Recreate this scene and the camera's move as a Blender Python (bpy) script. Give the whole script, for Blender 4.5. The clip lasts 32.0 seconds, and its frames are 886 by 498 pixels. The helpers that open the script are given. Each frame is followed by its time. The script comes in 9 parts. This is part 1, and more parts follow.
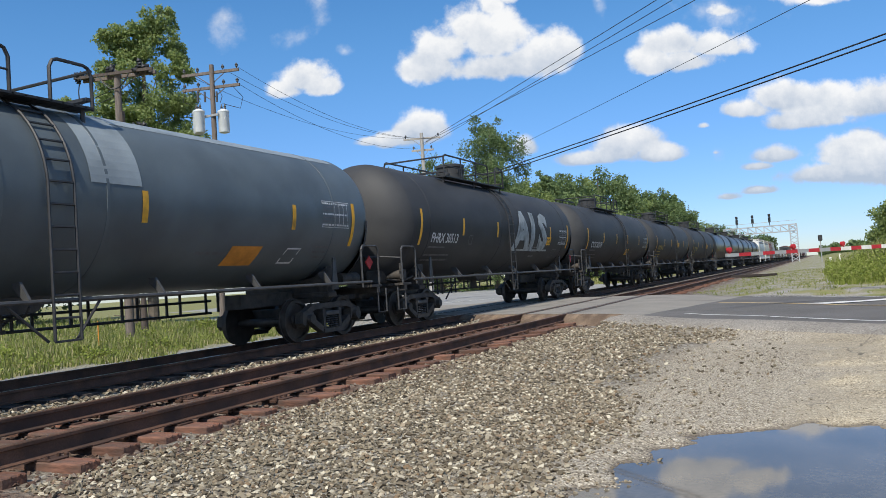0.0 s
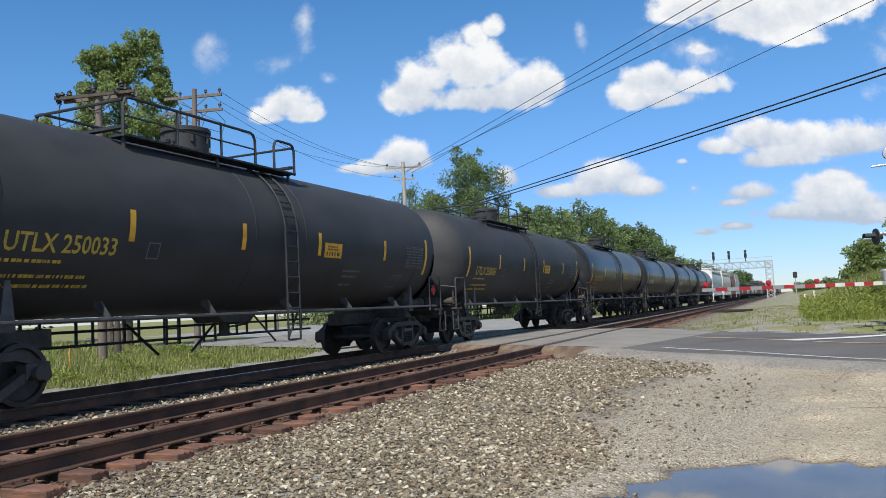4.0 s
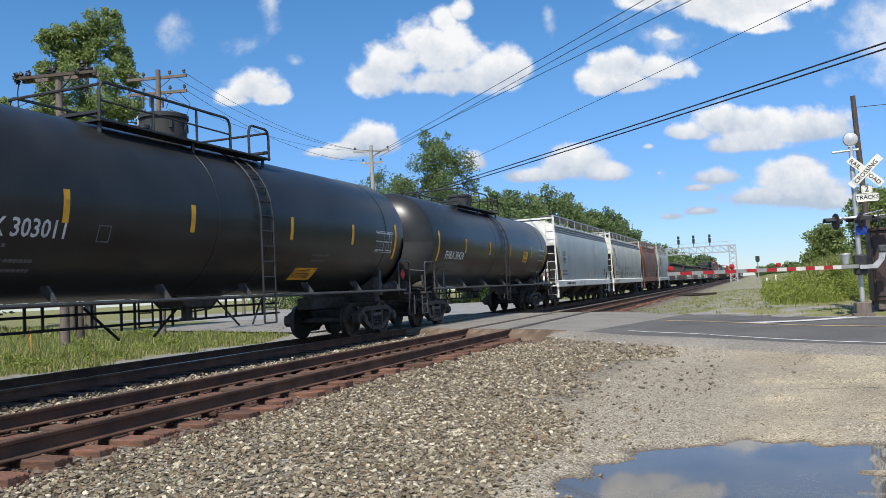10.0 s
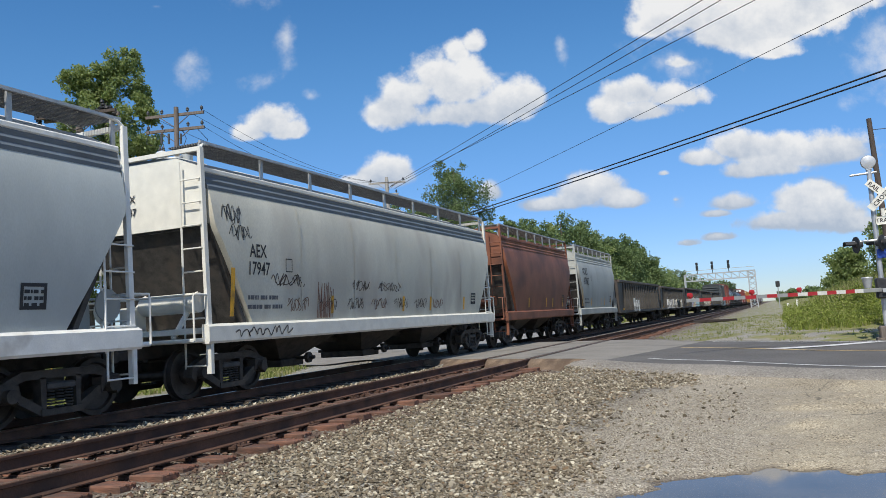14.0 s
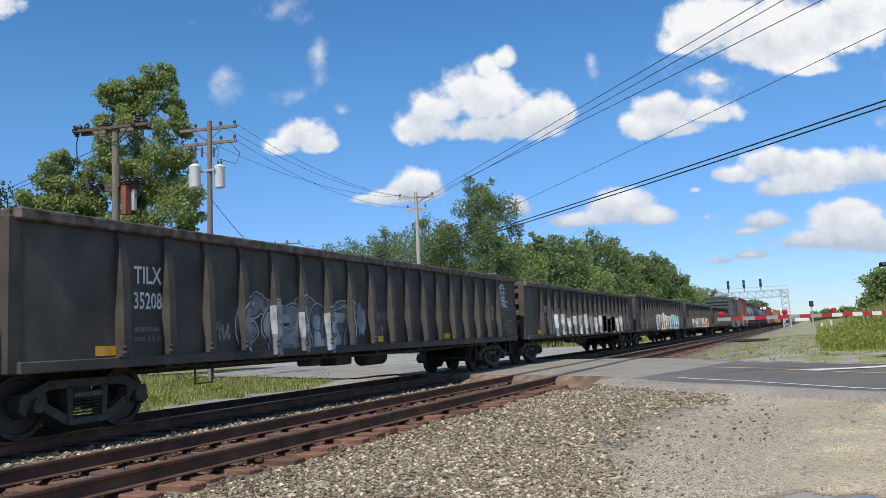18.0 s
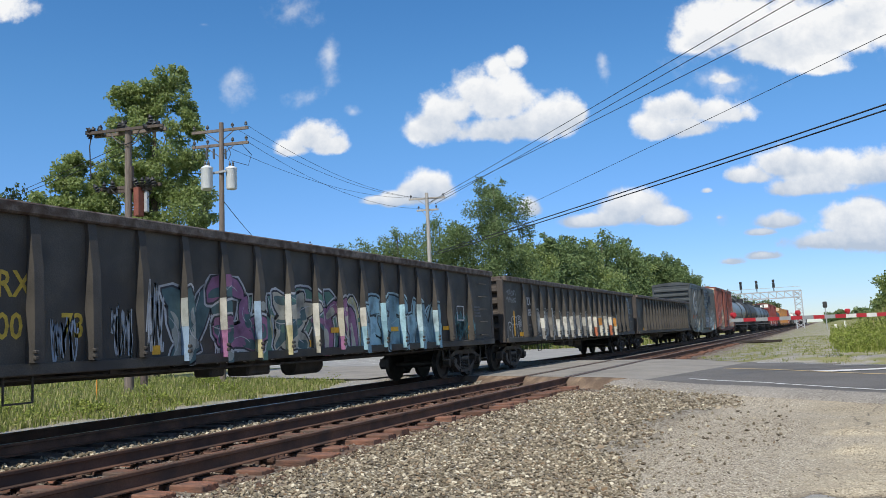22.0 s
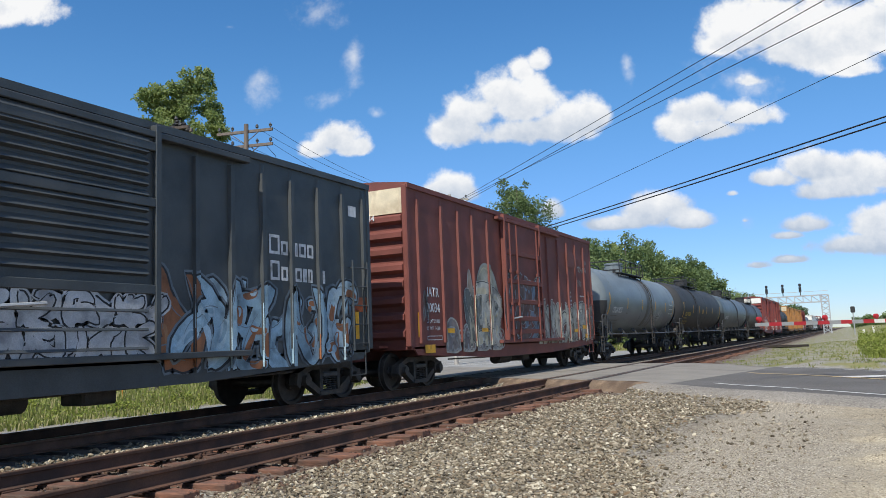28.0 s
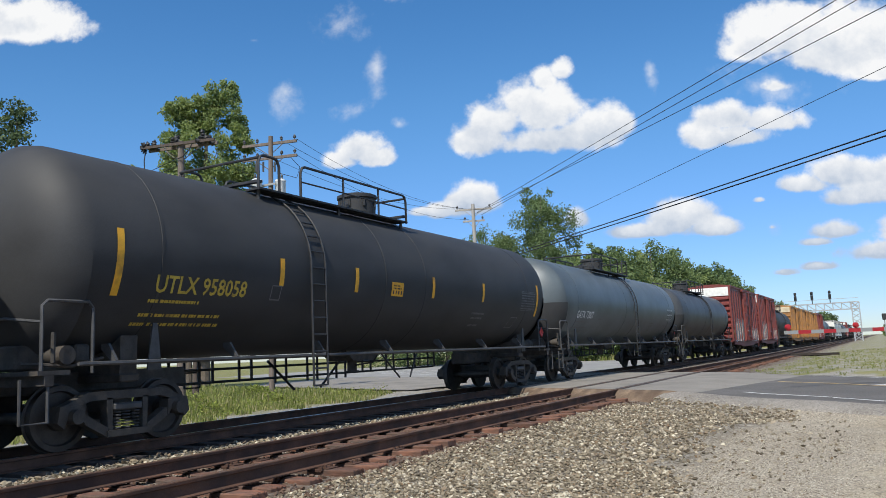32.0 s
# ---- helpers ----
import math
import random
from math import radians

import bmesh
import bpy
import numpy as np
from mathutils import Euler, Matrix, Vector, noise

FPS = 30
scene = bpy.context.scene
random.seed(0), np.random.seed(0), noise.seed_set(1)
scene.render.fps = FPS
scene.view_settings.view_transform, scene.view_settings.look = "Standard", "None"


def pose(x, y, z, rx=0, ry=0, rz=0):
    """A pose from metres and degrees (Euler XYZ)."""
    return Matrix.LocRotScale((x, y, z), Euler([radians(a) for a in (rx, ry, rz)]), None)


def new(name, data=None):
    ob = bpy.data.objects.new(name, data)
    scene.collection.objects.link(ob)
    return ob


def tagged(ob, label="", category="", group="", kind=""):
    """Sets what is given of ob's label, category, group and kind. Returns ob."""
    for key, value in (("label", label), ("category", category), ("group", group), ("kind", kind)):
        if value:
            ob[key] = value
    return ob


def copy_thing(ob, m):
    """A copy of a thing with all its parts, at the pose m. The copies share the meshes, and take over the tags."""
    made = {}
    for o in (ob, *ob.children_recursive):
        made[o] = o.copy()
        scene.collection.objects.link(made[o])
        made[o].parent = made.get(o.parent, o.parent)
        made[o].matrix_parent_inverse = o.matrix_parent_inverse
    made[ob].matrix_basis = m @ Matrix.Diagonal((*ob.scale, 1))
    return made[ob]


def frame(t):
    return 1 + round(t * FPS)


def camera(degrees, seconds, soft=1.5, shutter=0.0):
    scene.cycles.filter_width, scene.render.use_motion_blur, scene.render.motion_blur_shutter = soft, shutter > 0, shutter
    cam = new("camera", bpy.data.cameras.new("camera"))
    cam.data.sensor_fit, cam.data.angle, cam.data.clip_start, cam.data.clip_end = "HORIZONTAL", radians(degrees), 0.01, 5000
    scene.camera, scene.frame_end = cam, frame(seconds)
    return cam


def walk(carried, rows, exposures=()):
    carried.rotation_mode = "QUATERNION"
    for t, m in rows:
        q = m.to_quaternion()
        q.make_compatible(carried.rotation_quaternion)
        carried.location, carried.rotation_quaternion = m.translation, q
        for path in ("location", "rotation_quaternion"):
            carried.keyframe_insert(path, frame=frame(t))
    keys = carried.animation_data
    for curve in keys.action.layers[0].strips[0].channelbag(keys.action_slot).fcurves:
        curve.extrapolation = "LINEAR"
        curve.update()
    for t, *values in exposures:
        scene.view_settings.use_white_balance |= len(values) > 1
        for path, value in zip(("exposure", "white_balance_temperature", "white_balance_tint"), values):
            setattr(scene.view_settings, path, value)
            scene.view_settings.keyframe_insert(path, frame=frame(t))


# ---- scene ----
EYE = (0.0, 0.0, 1.10)
cam = camera(58.4, 32.0, soft=0.5)


def aim(yaw, pitch, roll):
    """The hand-held camera's pose at its one standing place."""
    return Matrix.Translation(EYE) @ pose(0, 0, 0, 90 + pitch, 0, yaw) @ pose(0, 0, 0, 0, 0, roll)


CAMERA_ROWS = [  # seconds, yaw, pitch, roll in degrees
    (0, 25.172, 2.214, -3.881), (0.5, 25.008, 2.871, -3.800), (1, 23.548, 2.884, -3.741), (1.5, 23.108, 3.734, -3.521),
    (2, 23.275, 3.951, -3.294), (2.5, 22.452, 4.003, -3.010), (3, 22.758, 4.081, -3.004), (3.5, 23.494, 4.097, -2.774),
    (5.5, 23.610, 4.628, -2.682), (6, 23.778, 4.585, -2.743), (6.5, 23.803, 4.741, -2.824), (7, 23.971, 4.749, -2.653),
    (7.5, 23.678, 4.731, -2.832), (8, 23.033, 4.536, -3.537), (8.5, 23.747, 3.859, -4.074), (9, 23.945, 4.323, -3.629),
    (9.5, 23.578, 4.498, -3.999), (10, 21.314, 2.978, -2.845), (10.5, 21.047, 2.846, -2.963), (11, 20.862, 3.229, -2.989),
    (11.5, 21.008, 3.785, -3.520), (12, 20.981, 4.224, -3.731), (12.5, 21.539, 4.583, -3.819), (13, 22.345, 5.096, -3.579),
    (13.5, 22.194, 5.108, -3.513), (14, 22.392, 5.228, -3.727), (14.5, 23.135, 5.466, -3.418), (16.5, 23.452, 5.981, -3.534),
    (17, 24.011, 6.291, -3.424), (17.5, 24.140, 6.459, -3.159), (18, 24.381, 6.420, -2.835), (18.5, 24.464, 6.498, -2.859),
    (19, 24.592, 6.407, -2.998), (19.5, 24.657, 6.455, -3.118), (20, 24.747, 6.311, -3.117), (20.5, 24.831, 6.375, -2.654),
    (21, 25.019, 6.444, -2.843), (21.5, 25.108, 6.528, -2.821), (22, 25.174, 6.529, -2.820), (22.5, 25.290, 6.723, -2.913),
    (23, 25.511, 6.777, -2.742), (23.5, 25.717, 6.644, -2.491), (24, 25.888, 6.587, -2.516), (24.5, 25.953, 6.495, -2.303),
    (25, 25.880, 6.561, -2.245), (25.5, 25.718, 6.406, -2.045), (27.5, 26.865, 6.798, -2.583), (28, 26.805, 6.725, -2.304),
    (28.5, 27.642, 7.095, -2.293), (29, 28.601, 8.046, -3.140), (29.5, 28.921, 7.508, -3.436), (30, 28.963, 7.653, -3.092),
    (30.5, 28.507, 7.596, -2.702), (31, 28.344, 7.594, -2.757), (31.5, 28.548, 7.552, -2.578), (32, 28.509, 7.481, -2.557),
]
walk(cam, [(t, aim(y, p, r)) for t, y, p, r in CAMERA_ROWS], exposures=[(0, 0.12), (11.8, 0.12), (13, -0.03), (14.5, -0.03), (16.5, 0.10), (32, 0.12)])

# ---- daylight: a high sun from behind the camera, almost along the track ----
SUN = Vector((0.09, -0.80, 1.0)).normalized()
sun = new("sun", bpy.data.lights.new("sun", "SUN"))
sun.data.energy, sun.data.angle, sun.data.color = 4.6, radians(0.55), (1.0, 0.95, 0.85)
sun.rotation_euler = SUN.to_track_quat("Z", "Y").to_euler()
sun.location = SUN * 60

world = bpy.data.worlds.new("sky")
scene.world = world
world.use_nodes = True
WN, WL = world.node_tree.nodes, world.node_tree.links
WN.clear()


def wmath(op, a, b=None, c=None, clamp=False):
    n = WN.new("ShaderNodeMath")
    n.operation, n.use_clamp = op, clamp
    for k, v in enumerate((a, b, c)):
        if v is None:
            continue
        if isinstance(v, (int, float)):
            n.inputs[k].default_value = v
        else:
            WL.new(v, n.inputs[k])
    return n.outputs[0]


def build_sky():
    sky = WN.new("ShaderNodeTexSky")
    sky.sky_type, sky.sun_disc = "NISHITA", False
    sky.sun_elevation = math.asin(SUN.z)
    sky.sun_rotation = math.atan2(SUN.x, SUN.y)
    sky.altitude, sky.air_density, sky.dust_density, sky.ozone_density = 0, 1.0, 0.0, 3.0
    co = WN.new("ShaderNodeTexCoord")
    turn = WN.new("ShaderNodeVectorRotate")
    turn.rotation_type = "Z_AXIS"
    turn.inputs["Angle"].default_value = radians(-26)
    WL.new(co.outputs["Generated"], turn.inputs["Vector"])
    sep = WN.new("ShaderNodeSeparateXYZ")
    WL.new(turn.outputs[0], sep.inputs[0])
    fwd = wmath("MAXIMUM", wmath("ABSOLUTE", sep.outputs[1]), 0.05)
    u, v = wmath("DIVIDE", sep.outputs[0], fwd), wmath("DIVIDE", sep.outputs[2], fwd)
    flat = WN.new("ShaderNodeCombineXYZ")
    WL.new(u, flat.inputs[0]), WL.new(v, flat.inputs[1])

    def noisy(scale, detail, rough, off):
        n = WN.new("ShaderNodeTexNoise")
        n.inputs["Scale"].default_value, n.inputs["Detail"].default_value, n.inputs["Roughness"].default_value = scale, detail, rough
        shift = WN.new("ShaderNodeVectorMath")
        shift.operation = "ADD"
        shift.inputs[1].default_value = (off, off * 0.7, off * 1.3)
        WL.new(flat.outputs[0], shift.inputs[0]), WL.new(shift.outputs[0], n.inputs["Vector"])
        return n.outputs[0]

    edge = noisy(15, 9, 0.60, 3.1)
    big = noisy(6.5, 3, 0.5, 9.2)
    puff = noisy(30, 7, 0.6, 1.7)
    # clouds: centre across, centre up, half width, half height, thickness
    clouds = [
        (0.012, 0.27, 0.036, 0.031, 1), (0.032, 0.292, 0.04, 0.031, 1), (0.094, 0.296, 0.046, 0.041, 1), (0.066, 0.317, 0.029, 0.032, 0.95), (0.12, 0.356, 0.019, 0.02, 0.75), (0.097, 0.345, 0.019, 0.027, 0.8),
        (0.148, 0.271, 0.046, 0.027, 1), (0.185, 0.28, 0.028, 0.027, 1), (0.1, 0.264, 0.07, 0.024, 1), (-0.177, 0.253, 0.023, 0.016, 0.95), (-0.146, 0.267, 0.032, 0.024, 1.05), (-0.122, 0.254, 0.023, 0.018, 0.95),
        (-0.065, 0.18, 0.022, 0.008, 0.8), (-0.045, 0.181, 0.02, 0.013, 0.9), (-0.008, 0.188, 0.03, 0.022, 1.05), (0.215, 0.14, 0.038, 0.012, 0.95),
    ]
    clouds += [
        (0.264, 0.155, 0.034, 0.021, 1.05), (0.297, 0.139, 0.034, 0.015, 1), (0.245, 0.147, 0.033, 0.018, 1), (0.297, 0.258, 0.028, 0.024, 1.0), (0.327, 0.281, 0.036, 0.023, 1.05), (0.378, 0.272, 0.040, 0.024, 1.0), (0.345, 0.255, 0.050, 0.020, 0.95),
        (0.361, 0.369, 0.035, 0.025, 0.85), (0.408, 0.384, 0.068, 0.045, 1), (0.466, 0.354, 0.076, 0.042, 1), (0.537, 0.378, 0.084, 0.045, 1), (0.616, 0.402, 0.069, 0.038, 1), (0.394, 0.319, 0.041, 0.021, 0.62), (0.524, 0.328, 0.045, 0.022, 0.7),
    ]
    clouds += [
        (0.41, 0.189, 0.030, 0.016, 1.0), (0.465, 0.201, 0.047, 0.023, 0.95), (0.523, 0.187, 0.058, 0.026, 1.05), (0.591, 0.19, 0.05, 0.027, 1.05), (0.491, 0.170, 0.056, 0.017, 0.9), (0.358, 0.173, 0.012, 0.007, 0.7),
        (0.449, 0.128, 0.033, 0.015, 0.9), (0.422, 0.116, 0.022, 0.008, 0.75), (0.542, 0.123, 0.046, 0.023, 1.1), (0.502, 0.100, 0.042, 0.018, 1.0), (0.565, 0.104, 0.060, 0.025, 1.1), (0.616, 0.089, 0.044, 0.016, 0.95),
        (0.423, 0.085, 0.022, 0.007, 0.85), (0.38, 0.08, 0.019, 0.007, 0.75), (0.369, 0.138, 0.012, 0.01, 0.55), (0.125, 0.16, 0.016, 0.018, 0.85),
    ]
    wisps = [
        (-0.243, 0.351, 0.022, 0.027, 0.62), (-0.163, 0.435, 0.034, 0.028, 0.66), (-0.12, 0.375, 0.013, 0.035, 0.46), (-0.15, 0.318, 0.029, 0.015, 0.42), (-0.094, 0.298, 0.009, 0.007, 0.6), (0.234, 0.345, 0.01, 0.031, 0.55),
        (-0.284, 0.425, 0.029, 0.008, 0.45), (-0.21, 0.393, 0.019, 0.012, 0.45), (0.155, 0.316, 0.022, 0.011, 0.42), (0.618, 0.254, 0.026, 0.014, 0.55), (0.71, 0.315, 0.06, 0.045, 0.8), (-0.092, 0.489, 0.05, 0.02, 0.6), (0.394, 0.319, 0.05, 0.024, 0.7), (0.369, 0.138, 0.016, 0.012, 0.6),
    ]
    clouds += [(-0.604, 0.466, 0.08, 0.042, 1), (-0.681, 0.484, 0.09, 0.05, 1)]
    mask, weight, lift = None, None, None
    for cu, cv, ru, rv, k in clouds:
        du = wmath("MULTIPLY_ADD", u, 1 / ru, -cu / ru)
        dv = wmath("MULTIPLY_ADD", v, 1 / rv, -cv / rv)
        low = wmath("MULTIPLY_ADD", wmath("MINIMUM", dv, 0.0), 0.9, dv)  # flatter bases
        far = wmath("SQRT", wmath("MULTIPLY_ADD", low, low, wmath("MULTIPLY", du, du)))
        m = wmath("MULTIPLY_ADD", far, -0.72, k)
        w = wmath("MAXIMUM", m, 0.001)
        mask = m if mask is None else wmath("SMOOTH_MAX", mask, m, 0.12)
        lift = wmath("MULTIPLY", dv, w) if lift is None else wmath("MULTIPLY_ADD", dv, w, lift)
        weight = w if weight is None else wmath("ADD", weight, w)
    thin = None
    for cu, cv, ru, rv, k in wisps:
        du = wmath("MULTIPLY_ADD", u, 0.8 / ru, -0.8 * cu / ru)
        dv = wmath("MULTIPLY_ADD", v, 0.8 / rv, -0.8 * cv / rv)
        m = wmath("MULTIPLY_ADD", wmath("SQRT", wmath("MULTIPLY_ADD", dv, dv, wmath("MULTIPLY", du, du))), -0.6, k)
        thin = m if thin is None else wmath("SMOOTH_MAX", thin, m, 0.1)
    shade = wmath("DIVIDE", lift, weight)
    behind = wmath("LESS_THAN", sep.outputs[1], 0.12)
    rough = wmath("ADD", wmath("MULTIPLY", wmath("SUBTRACT", edge, 0.5), 1.75), wmath("MULTIPLY", wmath("SUBTRACT", big, 0.5), 0.5))
    front = wmath("ADD", mask, rough)
    back = wmath("SUBTRACT", wmath("MULTIPLY", big, 2.6), 1.25)
    field = wmath("ADD", wmath("MULTIPLY", front, wmath("SUBTRACT", 1.0, behind)), wmath("MULTIPLY", back, behind))
    ramp = WN.new("ShaderNodeMapRange")
    ramp.interpolation_type = "SMOOTHSTEP"
    ramp.inputs["From Min"].default_value, ramp.inputs["From Max"].default_value = 0.03, 0.44
    WL.new(field, ramp.inputs["Value"])
    over = wmath("GREATER_THAN", sep.outputs[2], 0.01)
    veil = WN.new("ShaderNodeMapRange")
    veil.interpolation_type = "SMOOTHSTEP"
    veil.inputs["From Min"].default_value, veil.inputs["From Max"].default_value, veil.inputs["To Max"].default_value = 0.0, 1.05, 0.75
    WL.new(wmath("ADD", thin, wmath("MULTIPLY", wmath("SUBTRACT", edge, 0.5), 2.4)), veil.inputs["Value"])
    cover = wmath("MULTIPLY", wmath("MAXIMUM", ramp.outputs[0], wmath("MULTIPLY", veil.outputs[0], wmath("SUBTRACT", 1.0, behind))), over)
    lum = wmath("ADD", wmath("MULTIPLY_ADD", shade, 0.60, 0.08), wmath("ADD", wmath("MULTIPLY", wmath("SUBTRACT", puff, 0.5), 1.5), wmath("MULTIPLY", edge, 0.7)), clamp=True)
    tone = WN.new("ShaderNodeMix")
    tone.data_type = "RGBA"
    tone.inputs[6].default_value, tone.inputs[7].default_value = (0.50, 0.58, 0.70, 1), (0.99, 0.99, 0.985, 1)
    WL.new(lum, tone.inputs[0])
    hue = WN.new("ShaderNodeHueSaturation")
    hue.inputs["Saturation"].default_value = 1.28
    WL.new(sky.outputs[0], hue.inputs["Color"])
    deep = WN.new("ShaderNodeMapRange")
    deep.interpolation_type = "SMOOTHSTEP"
    deep.inputs["From Min"].default_value, deep.inputs["From Max"].default_value = 0.0, 0.33
    WL.new(sep.outputs[2], deep.inputs["Value"])
    haze = WN.new("ShaderNodeMix")
    haze.data_type = "RGBA"
    haze.inputs[6].default_value, haze.inputs[7].default_value = (0.47, 0.59, 0.92, 1), (1.0, 0.985, 1.0, 1)
    WL.new(deep.outputs[0], haze.inputs[0])
    clear = WN.new("ShaderNodeMix")
    clear.data_type, clear.blend_type = "RGBA", "MULTIPLY"
    clear.inputs[0].default_value = 1.0
    WL.new(hue.outputs[0], clear.inputs[6]), WL.new(haze.outputs[2], clear.inputs[7])
    air = WN.new("ShaderNodeBackground")
    air.inputs["Strength"].default_value = SKY_STRENGTH
    WL.new(clear.outputs[2], air.inputs["Color"])
    white = WN.new("ShaderNodeBackground")
    white.inputs["Strength"].default_value = 0.90
    WL.new(tone.outputs[2], white.inputs["Color"])
    mix = WN.new("ShaderNodeMixShader")
    WL.new(wmath("MULTIPLY", cover, 0.96), mix.inputs[0]), WL.new(air.outputs[0], mix.inputs[1]), WL.new(white.outputs[0], mix.inputs[2])
    out = WN.new("ShaderNodeOutputWorld")
    WL.new(mix.outputs[0], out.inputs[0])


SKY_STRENGTH = 0.135
build_sky()

# ---- materials ----
def mat(name, col, rough=0.8, metal=0.0, var=0.25, scale=5.0, bump=0.15, fine=60.0, dirt=None, dirt_amount=0.5, dirt_scale=1.2, place=False, rand=0.0, spec=0.5, stretch=(1, 1, 1)):
    """A procedural surface: base colour with two scales of variation, blotches of a second colour, and fine relief."""
    m = bpy.data.materials.new(name)
    m.use_nodes = True
    N, L = m.node_tree.nodes, m.node_tree.links
    b = N["Principled BSDF"]
    b.inputs["Roughness"].default_value, b.inputs["Metallic"].default_value = rough, metal
    b.inputs["Specular IOR Level"].default_value = spec
    if place:
        src = N.new("ShaderNodeNewGeometry").outputs["Position"]
    else:
        src = N.new("ShaderNodeTexCoord").outputs["Object"]
    if stretch != (1, 1, 1):
        mp = N.new("ShaderNodeMapping")
        mp.inputs["Scale"].default_value = stretch
        L.new(src, mp.inputs["Vector"])
        src = mp.outputs[0]

    def noise_at(sc, detail=4.0):
        n = N.new("ShaderNodeTexNoise")
        n.inputs["Scale"].default_value, n.inputs["Detail"].default_value = sc, detail
        L.new(src, n.inputs["Vector"])
        return n.outputs[0]

    a, f = noise_at(scale), noise_at(fine, 2.0)
    ramp = N.new("ShaderNodeMapRange")
    ramp.inputs["From Min"].default_value, ramp.inputs["From Max"].default_value = 0.3, 0.7
    ramp.inputs["To Min"].default_value, ramp.inputs["To Max"].default_value = 1 - var, 1 + var
    L.new(a, ramp.inputs["Value"])
    grain = N.new("ShaderNodeMapRange")
    grain.inputs["From Min"].default_value, grain.inputs["From Max"].default_value = 0.3, 0.7
    grain.inputs["To Min"].default_value, grain.inputs["To Max"].default_value = 1 - var * 0.6, 1 + var * 0.6
    L.new(f, grain.inputs["Value"])
    mul = N.new("ShaderNodeMath")
    mul.operation = "MULTIPLY"
    L.new(ramp.outputs[0], mul.inputs[0]), L.new(grain.outputs[0], mul.inputs[1])
    val = mul.outputs[0]
    if rand:
        info = N.new("ShaderNodeObjectInfo")
        rr = N.new("ShaderNodeMapRange")
        rr.inputs["To Min"].default_value, rr.inputs["To Max"].default_value = 1 - rand, 1 + rand
        L.new(info.outputs["Random"], rr.inputs["Value"])
        m2 = N.new("ShaderNodeMath")
        m2.operation = "MULTIPLY"
        L.new(val, m2.inputs[0]), L.new(rr.outputs[0], m2.inputs[1])
        val = m2.outputs[0]
    tint = N.new("ShaderNodeVectorMath")
    tint.operation = "SCALE"
    tint.inputs[0].default_value = col
    L.new(val, tint.inputs["Scale"])
    colour = tint.outputs[0]
    if dirt:
        d = noise_at(dirt_scale, 6.0)
        dr = N.new("ShaderNodeMapRange")
        dr.inputs["From Min"].default_value, dr.inputs["From Max"].default_value = 0.62 - 0.3 * dirt_amount, 0.82 - 0.3 * dirt_amount
        L.new(d, dr.inputs["Value"])
        mx = N.new("ShaderNodeMix")
        mx.data_type = "RGBA"
        mx.inputs[7].default_value = (*dirt, 1)
        L.new(dr.outputs[0], mx.inputs[0]), L.new(colour, mx.inputs[6])
        colour = mx.outputs[2]
    L.new(colour, b.inputs["Base Color"])
    if bump:
        bp = N.new("ShaderNodeBump")
        bp.inputs["Strength"].default_value, bp.inputs["Distance"].default_value = bump, 0.02
        L.new(f, bp.inputs["Height"]), L.new(bp.outputs[0], b.inputs["Normal"])
    return m


def stone_mat(name, cols, size, rough=0.9, bump=0.9):
    """Loose stones: cells of differing tone with rounded relief, by place."""
    m = bpy.data.materials.new(name)
    m.use_nodes = True
    N, L = m.node_tree.nodes, m.node_tree.links
    b = N["Principled BSDF"]
    b.inputs["Roughness"].default_value = rough
    src = N.new("ShaderNodeNewGeometry").outputs["Position"]
    v = N.new("ShaderNodeTexVoronoi")
    v.inputs["Scale"].default_value = 1 / size
    L.new(src, v.inputs["Vector"])
    big = N.new("ShaderNodeTexNoise")
    big.inputs["Scale"].default_value, big.inputs["Detail"].default_value = 0.8, 5
    L.new(src, big.inputs["Vector"])
    sep = N.new("ShaderNodeSeparateColor")
    L.new(v.outputs["Color"], sep.inputs[0])
    ramp = N.new("ShaderNodeValToRGB")
    e = ramp.color_ramp.elements
    e[0].color, e[1].color = (*cols[0], 1), (*cols[-1], 1)
    for k, c in enumerate(cols[1:-1], 1):
        n = e.new(k / (len(cols) - 1))
        n.color = (*c, 1)
    L.new(sep.outputs[0], ramp.inputs[0])
    mr = N.new("ShaderNodeMapRange")
    mr.inputs["To Min"].default_value, mr.inputs["To Max"].default_value = 0.62, 1.35
    L.new(big.outputs[0], mr.inputs["Value"])
    sc = N.new("ShaderNodeVectorMath")
    sc.operation = "SCALE"
    L.new(ramp.outputs[0], sc.inputs[0]), L.new(mr.outputs[0], sc.inputs["Scale"])
    L.new(sc.outputs[0], b.inputs["Base Color"])
    bp = N.new("ShaderNodeBump")
    bp.invert = True
    bp.inputs["Strength"].default_value, bp.inputs["Distance"].default_value = bump, size * 0.6
    L.new(v.outputs["Distance"], bp.inputs["Height"]), L.new(bp.outputs[0], b.inputs["Normal"])
    return m


